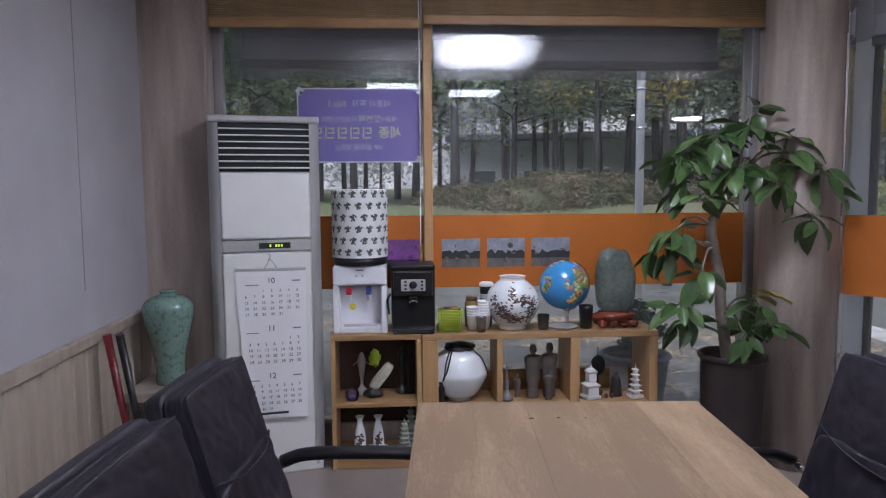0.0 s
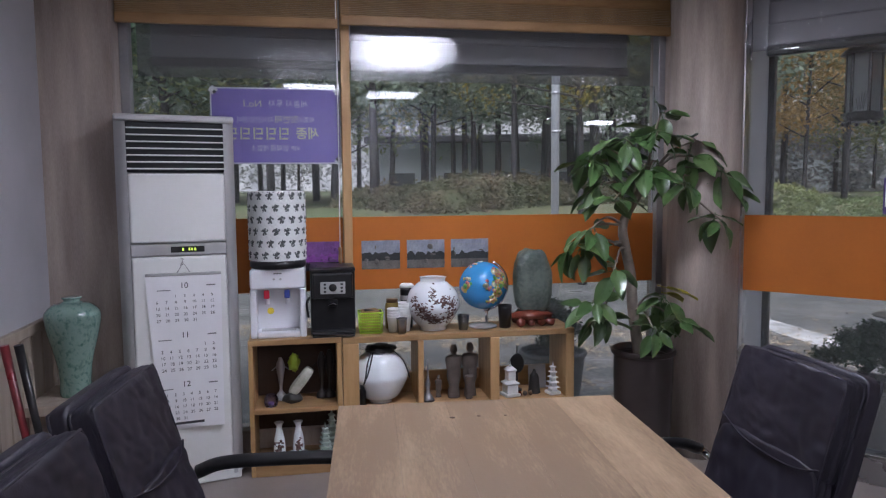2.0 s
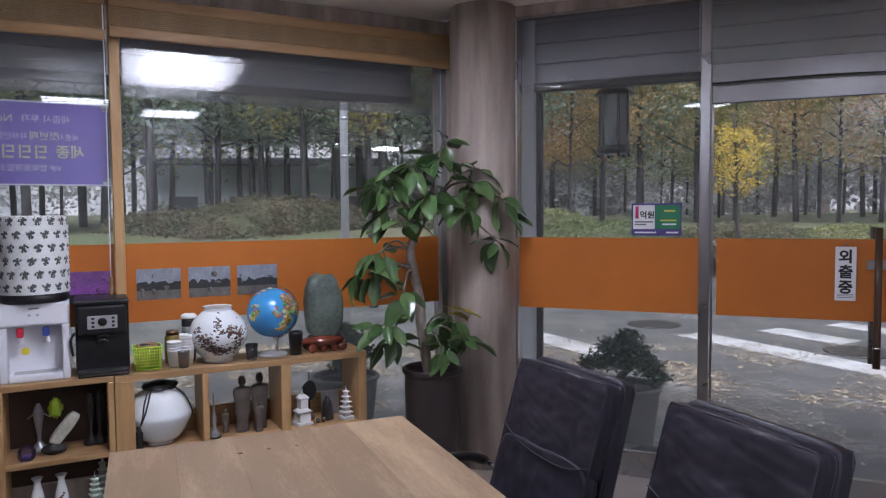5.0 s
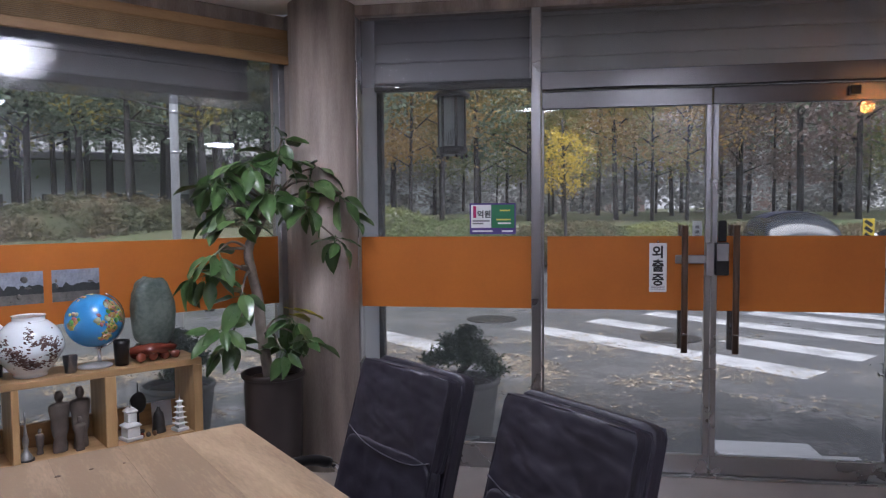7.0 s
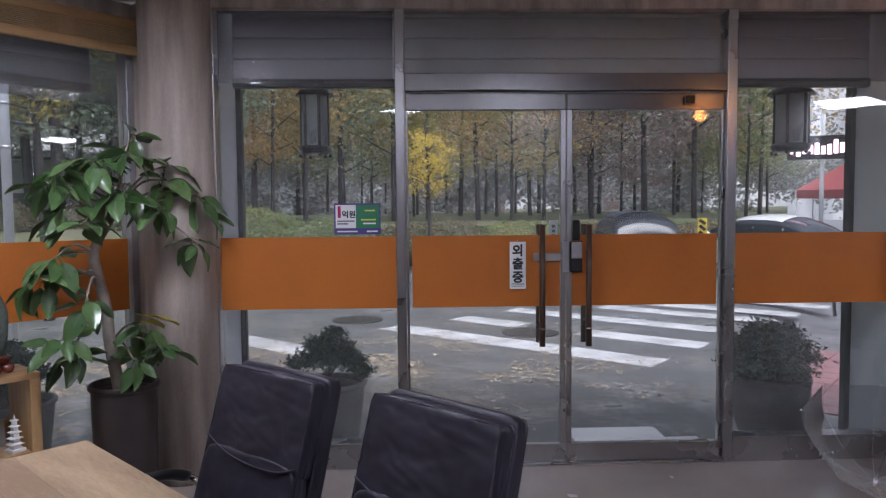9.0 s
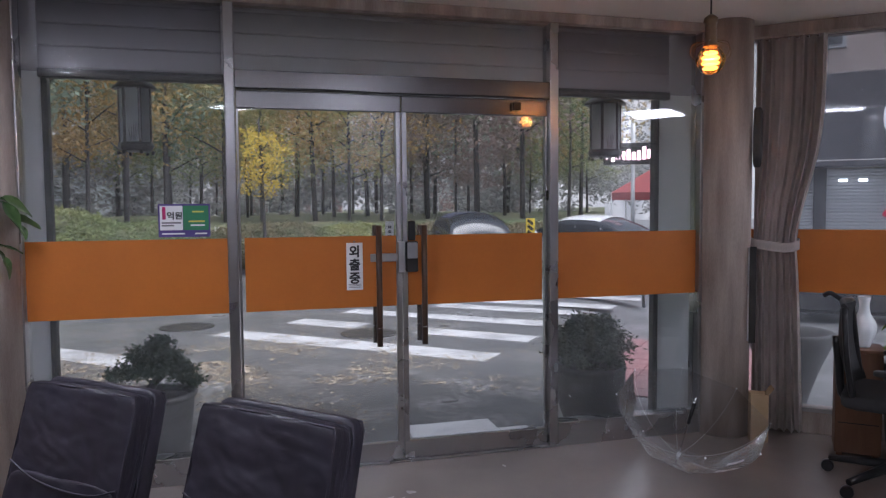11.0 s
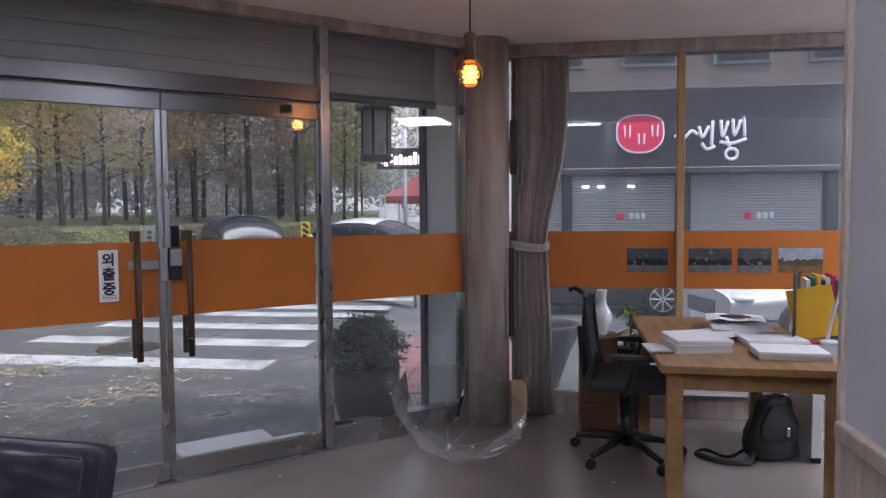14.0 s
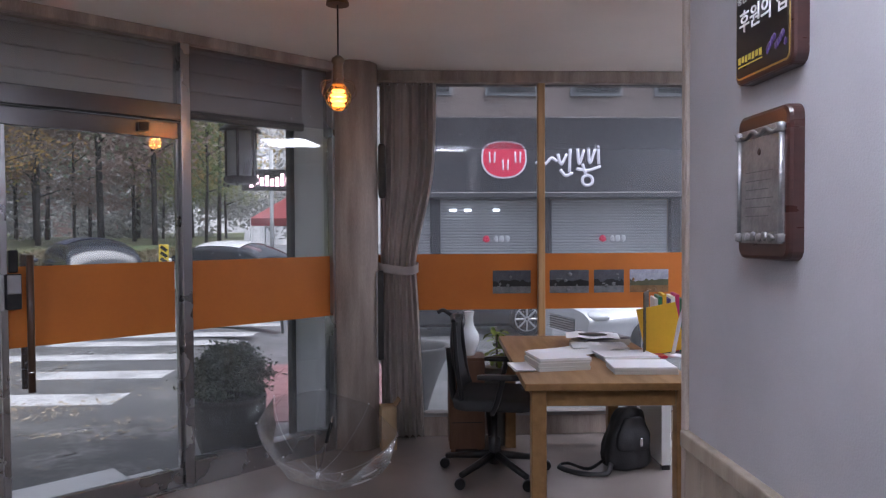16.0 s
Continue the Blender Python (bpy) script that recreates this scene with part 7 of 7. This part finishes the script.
for tip, k, nl in twigs:
    b0 = Vector(trunk_pts[k])
    tip = Vector(tip)
    mid = (b0 + tip) / 2 + Vector((0, 0, 0.05))
    part("twig", tube([b0, mid, tip], (0.008, 0.004), 6, n=4), BARKP, pot)
    for q in range(nl + 1):
        f = 1.0 - 0.3 * rl.random() * (q > 2)
        p = mid.lerp(tip, f)
        az = math.degrees(math.atan2(tip.y - b0.y, tip.x - b0.x)) + (q - nl / 2) * 360 / nl * rl.uniform(0.6, 1.1)
        droop = rl.uniform(-5, 70) if q > 0 else -15
        ob = new("leaf", rl.choice(leafs))
        ob.parent = pot
        s = rl.uniform(0.62, 1.12)
        ob.matrix_basis = Matrix.Translation(p) @ pose(0, 0, 0, 0, 0, az) @ pose(0, 0, 0, rl.uniform(-45, 45), droop, 0) @ pose(0.04, 0, 0) @ Matrix.Diagonal((s, s, s, 1))
me = leafs[0].copy()
me.materials.clear()
me.materials.append(YLEAF)
for k in range(2):
    ob = new("leaf", me)
    ob.parent, ob.matrix_basis = pot, pose(0.06, -0.12, 0.93 - 0.03 * k, 0, 0, -20 + 50 * k) @ pose(0, 0, 0, 0, 12, 0)
tg = part("plant_tag", bx(-0.02, 0.02, -0.001, 0.001, -0.025, 0.012, 0), WHITE, pot, "small white hanging tag", pose(-0.15, -0.1, 1.40, 0, 8, 20))
part("tag_string", tube([(0, 0, 0.012), (0.004, 0, 0.06)], 0.001, 4), WHITE, tg)

# ---- desk corner ----
DESKW = mat("honey oak desk", (0.36, 0.205, 0.08), (0.25, 0.135, 0.05), 0.4, scale=2.5, stretch=(1, 8, 8), bump=0.08, bscale=40)
dk = thing("work_desk", pose(3.225, -0.565, 0, 0, 0, -2.5), "honey-coloured oak work desk with square legs", "desk")
part("top", bx(0, 1.5, -0.82, 0.0, 0.695, 0.73, 0.004, 2), DESKW, dk)
part("apron_front", bx(0.06, 0.085, -0.76, -0.06, 0.61, 0.695, 0.003), DESKW, dk)
part("apron_side", bx(0.06, 1.44, -0.085, -0.06, 0.61, 0.695, 0.003), DESKW, dk)
part("apron_side", bx(0.06, 1.44, -0.76, -0.735, 0.61, 0.695, 0.003), DESKW, dk)
for x in (0.035, 1.395):
    for y in (-0.785, -0.105):
        part("leg", bx(x, x + 0.07, y, y + 0.07, 0, 0.695, 0.004, 2), DESKW, dk)
EDGE = mat("page edges", (0.70, 0.69, 0.66), (0.55, 0.54, 0.52), 0.8, scale=3, stretch=(1, 1, 160))
def papers(x, y, w, d, h, rot, label, cat="papers", cover=None, sheets=6, seed=1):
    p = thing("paper_stack" if not cover else "document_folder", pose(x, y, 0.7305, 0, 0, rot), label, cat, "papers on the desk")
    r = random.Random(seed)
    for k in range(sheets):
        dx, dy, a = r.uniform(-0.006, 0.006), r.uniform(-0.006, 0.006), r.uniform(-1.5, 1.5)
        part("sheet_block", bx(-w / 2, w / 2, -d / 2, d / 2, h * k / sheets + 0.0002, h * (k + 1) / sheets, 0), (cover if cover and k == sheets - 1 else EDGE if k < sheets - 1 else WHITE), p, "", pose(dx, dy, 0, 0, 0, a))
    return p
papers(3.64, -0.80, 0.26, 0.27, 0.062, 7, "thick stack of white printed papers", seed=1)
papers(3.60, -0.61, 0.21, 0.1, 0.012, 4, "loose white papers at the desk edge", sheets=2, seed=2)
papers(3.50, -1.20, 0.22, 0.31, 0.035, -4, "spiral-bound documents with white covers", sheets=4, seed=3)
papers(3.82, -1.22, 0.2, 0.30, 0.03, 3, "printed documents in a grey cover", cover=WHITE, sheets=3, seed=4)
papers(4.12, -1.15, 0.22, 0.32, 0.03, -9, "open magazine and loose pages", sheets=3, seed=5)
papers(4.35, -1.22, 0.22, 0.30, 0.05, 12, "pile of magazines with dark covers", cover=GREYINK, sheets=4, seed=6)
cp = thing("curled_sheet", pose(4.0, -0.93, 0.7305, 0, 0, 15), "large loose sheet curling on the desk", "papers", "papers on the desk")
part("sheet", sheet(lambda u, v: Vector((-0.15 + 0.3 * u, -0.24 + 0.42 * v, 0.012 + 0.03 * (1 - v) ** 3 + 0.004 * math.sin(u * 5))), 8, 12), WHITE, cp)
mg = thing("open_magazine", pose(4.30, -1.16, 0.782, 0, 0, -12), "open magazine with a dark printed oval", "magazine")
part("page_spread", sheet(lambda u, v: Vector((-0.13 + 0.26 * u, -0.16 + 0.32 * v, 0.006 + 0.008 * math.sin(math.pi * v * 2) ** 2)), 6, 14), WHITE, mg)
part("picture", blob((0, 0.0, 0.016), (0.07, 0.09, 0.003), 3, 2, 0.2), IRONM, mg)
YEL = mat("yellow folder", (0.85, 0.52, 0.03), (0.75, 0.44, 0.02), 0.55, scale=4)
bs = thing("book_stand", pose(4.02, -1.44, 0.7305, 0, 0, -12), "desk book rack with books and a yellow folder", "book rack")
part("back", bx(-0.1, 0.1, -0.006, 0.0, 0.0, 0.36, 0.002), IRONM, bs, "", pose(-0.09, 0.05, 0, 0, 0, -14))
part("yellow_folder", bx(-0.11, 0.11, -0.005, 0.005, 0.0, 0.27, 0.002), YEL, bs, "bright yellow folder", pose(-0.1, -0.06, 0.015, -12, 0, 0) @ pose(0, 0, 0, 0, 0, 92))
for k in range(7):
    part("book", bx(0.0, 0.2, -0.01, 0.01, 0, 0.31 + 0.012 * (k % 3), 0.002), (WHITE, GREENP, YEL, PURPLE, WHITE, MAGENTA, GREENP)[k], bs, "", pose(0.0, -0.02 - 0.024 * k, 0.0))
part("tray", bx(-0.16, 0.22, -0.22, 0.03, -0.0, 0.006, 0.002), IRONM, bs)
dl = thing("desk_lamp", pose(3.86, -1.50, 0.7305), "slim white desk lamp arm", "desk lamp")
part("base", lathe([(0.05, 0), (0.05, 0.012), (0.02, 0.018)], 24), WGLOSS, dl)
part("arm", tube([(0, 0, 0.01), (-0.02, -0.03, 0.2), (-0.05, -0.07, 0.36)], 0.011, 10), WGLOSS, dl)
part("red_pen_tray", bx(-0.06, 0.04, 0.05, 0.1, 0, 0.015, 0.003), RT, dl)

# mesh office chair
MESHB = mat("black mesh", (0.02, 0.02, 0.022), (0.03, 0.03, 0.032), 0.7, scale=40, bump=0.5, bscale=300)
oc = thing("office_chair", pose(4.12, -0.53, 0, 0, 0, -100), "black mesh office chair on a five-star base", "chair")
part("seat", cushion(-0.23, 0.24, -0.235, 0.235, 0.42, 0.50, 0.012, 7, 6), MESHB, oc)
bk_ = part("backrest", sheet(lambda u, v: Vector((-0.20 - 0.05 * v - 0.03 * math.sin(math.pi * v) + 0.05 * (2 * u - 1) ** 2, (u - 0.5) * (0.44 - 0.1 * v * v), 0.50 + 0.42 * v)), 10, 12), MESHB, oc)
for s in (-1, 1):
    part("back_rim", tube([(-0.17, s * 0.21, 0.48), (-0.20, s * 0.21, 0.68), (-0.22, s * 0.17, 0.92)], 0.014, 8, n=4), BLACKP, oc)
    part("arm_post", tube([(0.0, s * 0.24, 0.42), (0.03, s * 0.29, 0.5), (0.06, s * 0.29, 0.62)], 0.016, 8, n=3), BLACKP, oc)
    part("armrest", cushion(-0.08, 0.18, s * 0.29 - 0.03, s * 0.29 + 0.03, 0.62, 0.648, 0.005, 4, 7), BLACKP, oc)
part("back_top", tube([(-0.22, -0.17, 0.92), (-0.245, 0, 0.935), (-0.22, 0.17, 0.92)], 0.014, 8, n=4), BLACKP, oc)
part("head_hanger", tube([(-0.24, 0.0, 0.93), (-0.30, 0.0, 0.97), (-0.335, 0.0, 0.955)], 0.012, 8, n=4), BLACKP, oc)
part("back_bar", tube([(-0.02, 0, 0.40), (-0.22, 0, 0.42), (-0.255, 0, 0.6), (-0.27, 0, 0.75)], 0.02, 8, n=4), BLACKP, oc)
part("gas_lift", lathe([(0.035, 0.07), (0.035, 0.22), (0.018, 0.23), (0.018, 0.42)], 16), BLACKP, oc)
for k in range(5):
    a = math.radians(72 * k + 20)
    sp_ = part("base_spoke", tube([(0.02 * math.cos(a), 0.02 * math.sin(a), 0.12), (0.31 * math.cos(a), 0.31 * math.sin(a), 0.075)], (0.026, 0.017), 8), BLACKP, oc)
    part("caster", lathe([(0.028, -0.022), (0.031, -0.015), (0.031, 0.015), (0.028, 0.022)], 16), BLACKP, sp_, "", Matrix.Translation((0.32 * math.cos(a), 0.32 * math.sin(a), 0.031)) @ pose(0, 0, 0, 90, 0, 0))

# wooden stand with a white bottle vase and a small plant behind
wdm = mat("brown wood box", (0.17, 0.085, 0.045), (0.11, 0.05, 0.028), 0.5, scale=3, stretch=(6, 6, 1), bump=0.2)
ws = thing("wooden_stand", pose(4.62, -0.40, 0), "rough brown wooden plant stand", "stand")
part("body", bx(-0.11, 0.11, -0.115, 0.115, 0.03, 0.6, 0.006, 2), wdm, ws)
part("top", bx(-0.12, 0.12, -0.125, 0.125, 0.6, 0.622, 0.004), wdm, ws)
for z in (0.2, 0.4):
    part("drawer_line", bx(-0.1105, -0.11, -0.1, 0.1, z, z + 0.006, 0), DARK, ws)
for s in (-1, 1):
    part("foot", bx(-0.1, 0.1, s * 0.09 - 0.015, s * 0.09 + 0.015, 0, 0.03, 0.002), wdm, ws)
solid("white_bottle_vase", lathe(curve_profile([(0.034, 0), (0.045, 0.03), (0.066, 0.09), (0.062, 0.14), (0.034, 0.19), (0.026, 0.24), (0.034, 0.285), (0.03, 0.284)], 5), 32), PORC, "white porcelain bottle vase on the wooden stand", "vase", pose(4.62, -0.425, 0.6225))
yp = thing("variegated_plant", pose(4.72, -0.62, 0), "small yellow-green leafy plant in a pot by the window", "potted plant")
part("pot", lathe(curve_profile([(0.06, 0), (0.075, 0.2), (0.085, 0.45), (0.09, 0.52), (0.08, 0.52)], 3), 24), POTG, yp)
part("soil", lathe([(0.08, 0), (0.01, 0.01)], 20, (0, 0, 0.5)), SOIL, yp)
YG = mat("variegated leaf", (0.36, 0.40, 0.06), (0.12, 0.22, 0.04), 0.4, scale=12)
me = leafs[1].copy()
me.materials.clear()
me.materials.append(YG)
for k in range(34):
    ob = new("leaf", me)
    ob.parent = yp
    z = 0.53 + 0.26 * rl.random()
    s = rl.uniform(0.4, 0.6)
    ob.matrix_basis = pose(rl.uniform(-0.05, 0.05), rl.uniform(-0.06, 0.06), z, 0, 0, k * 137) @ pose(0, 0, 0, 0, rl.uniform(-40, 45), 0) @ Matrix.Diagonal((s, s, s, 1))
part("stem", tube([(0, 0, 0.5), (0.01, 0, 0.65), (0, 0.01, 0.8)], (0.01, 0.004), 6), BARKP, yp)

# black bag under the desk
NYL = mat("black nylon", (0.015, 0.015, 0.016), (0.026, 0.026, 0.028), 0.6, scale=9, bump=0.3, bscale=90)
bg = thing("shoulder_bag", pose(4.2, -1.34, 0, 0, 0, 15), "slouching black nylon shoulder bag on the floor", "bag")
def slouch(bm):
    """Lets the upper part sink in and lean."""
    for v in bm.verts:
        k = max(0.0, v.co.z / 0.36)
        v.co.y = v.co.y * (1 - 0.5 * k * k) - 0.05 * k * k
        v.co.x = v.co.x * (1 - 0.45 * k) + 0.03 * k
        v.co += Vector((noise.noise(v.co * 9), noise.noise(v.co * 9 + Vector((7, 0, 0))), 0)) * 0.016
    return bm
part("bag", slouch(cushion(-0.09, 0.09, -0.15, 0.15, 0.005, 0.35, 0.03, 12, 11, 5.0)), NYL, bg)
part("flap", slouch(cushion(-0.115, -0.075, -0.12, 0.12, 0.12, 0.31, 0.012, 8, 12, 5.0)), NYL, bg)
part("buckle", bx(-0.108, -0.096, -0.05, -0.03, 0.15, 0.2, 0.003), CHROME, bg)
part("strap", tube([(-0.05, 0.13, 0.05), (-0.1, 0.2, 0.012), (-0.04, 0.34, 0.012), (0.1, 0.40, 0.012), (0.12, 0.33, 0.02), (0.0, 0.26, 0.016), (0.02, 0.14, 0.05)], 0.016, 8, n=6, flat=0.35), NYL, bg)
cpu = thing("white_cabinet", pose(4.32, -1.56, 0), "slim pale cabinet under the desk", "cabinet")
part("body", bx(-0.2, 0.2, -0.03, 0.03, 0.03, 0.62, 0.004), PEARL, cpu)
for x in (-0.18, 0.18):
    part("foot", bx(x - 0.015, x + 0.015, -0.025, 0.025, 0, 0.03, 0.002), BLACKP, cpu)

# ---- open clear umbrella upside down on the floor ----
CLEAR = pane_mat("clear vinyl", (0.95, 0.955, 0.96), 0.22, 0.2, 1.13)
um = thing("umbrella", pose(3.98, 0.50, 0.03) @ pose(0, 0, 0, 15, -16, 0) @ pose(0, 0, 0, 0, 0, 15) @ Matrix.Scale(0.93, 4), "clear plastic umbrella lying open upside down on the floor", "umbrella")
def canopy(a, f):
    k = (a / (2 * math.pi) * 8) % 1.0
    sag = 1 - (1 - math.cos(math.pi / 8) / math.cos((k - 0.5) * math.pi / 4)) * (0.4 + 0.6 * f)
    r = 0.43 * math.sin(f * 1.35) / math.sin(1.35) * sag
    z = 0.33 * (1 - math.cos(f * 1.35)) / (1 - math.cos(1.35)) + 0.05
    return Vector((r * math.cos(a), r * math.sin(a), z))
bm = sheet(lambda u, v: canopy(2 * math.pi * u, 0.03 + 0.97 * v), 64, 12)
cn = part("canopy", bm, CLEAR, um, "clear vinyl canopy")
cn.visible_shadow = False
for k in range(8):
    a = 2 * math.pi * k / 8
    part("rib", tube([canopy(a, 0.03 + 0.97 * j / 10) + Vector((0, 0, 0.003)) for j in range(11)], 0.0009, 5), SILVER, um)
    part("rib_tip", blob(canopy(a, 1.0), 0.006, 1, 1, 0), WHITE, um)
part("shaft", tube([(0, 0, 0.0), (0, 0, 0.46)], 0.005, 8), CHROME, um)
part("grip", tube([(0, 0, 0.28), (0, 0, 0.42)], 0.011, 10), BLACKP, um, "black grip")
part("ferrule", lathe([(0.004, -0.0), (0.007, 0.02), (0.012, 0.06)], 10), WHITE, um)
part("fold_flap", sheet(lambda u, v: canopy(3.7 + 0.5 * u, 0.5 + 0.2 * v) + Vector((0.0, 0.0, 0.012 * math.sin(u * 7))), 8, 6), WHITE, um, "white folded closing strap")

# items at the east pillar
cb = thing("cardboard_box", pose(4.66, 0.115, 0, 0, 0, 12), "narrow open cardboard carton at the foot of the pillar", "box")
CARD = mat("cardboard", (0.40, 0.28, 0.16), (0.32, 0.22, 0.12), 0.8, scale=5)
for x0, x1, y0, y1 in ((-0.05, -0.046, -0.05, 0.05), (0.046, 0.05, -0.05, 0.05), (-0.046, 0.046, -0.05, -0.046), (-0.046, 0.046, 0.046, 0.05)):
    part("side", bx(x0, x1, y0, y1, 0, 0.29, 0.001), CARD, cb)
part("bottom", bx(-0.046, 0.046, -0.046, 0.046, 0, 0.004, 0), CARD, cb)
part("flap", bx(-0.05, 0.05, -0.002, 0.002, 0, 0.05, 0), CARD, cb, "", pose(0, -0.05, 0.29, 35, 0, 0))
hc = thing("hanging_folder", pose(4.69, 0.165, 0.885, 0, 0, 20), "narrow bundle of papers hung beside the curtain", "papers")
part("papers", bx(-0.02, 0.02, -0.018, 0.018, -0.29, 0.29, 0.003), WHITE, hc)
part("cover", bx(-0.024, -0.02, -0.02, 0.02, -0.295, 0.295, 0.001), IRONM, hc)
hk = thing("black_fan_case", pose(4.71, 0.145, 1.86), "slim black object hung high on the pillar", "ornament")
part("case", cushion(-0.02, 0.02, -0.025, 0.025, -0.2, 0.16, 0.008, 4, 3), IRONM, hk)
sw = thing("wall_socket", pose(2.145, 3.292, 0.27, 0, 0, -18), "white socket plate low on the pillar", "socket")
part("plate", bx(-0.03, 0.03, -0.012, 0.03, -0.045, 0.045, 0.004), WGLOSS, sw)

# stone basin and planter outside the east window
bs2 = thing("stone_planter", pose(5.5, -0.05, gz(5.5, -0.05)), "weathered grey stone basin outside the window", "planter")
part("bowl", lathe(curve_profile([(0.1, 0), (0.12, 0.2), (0.2, 0.45), (0.27, 0.62), (0.29, 0.70), (0.25, 0.70), (0.2, 0.6)], 4), 28), POTG, bs2)
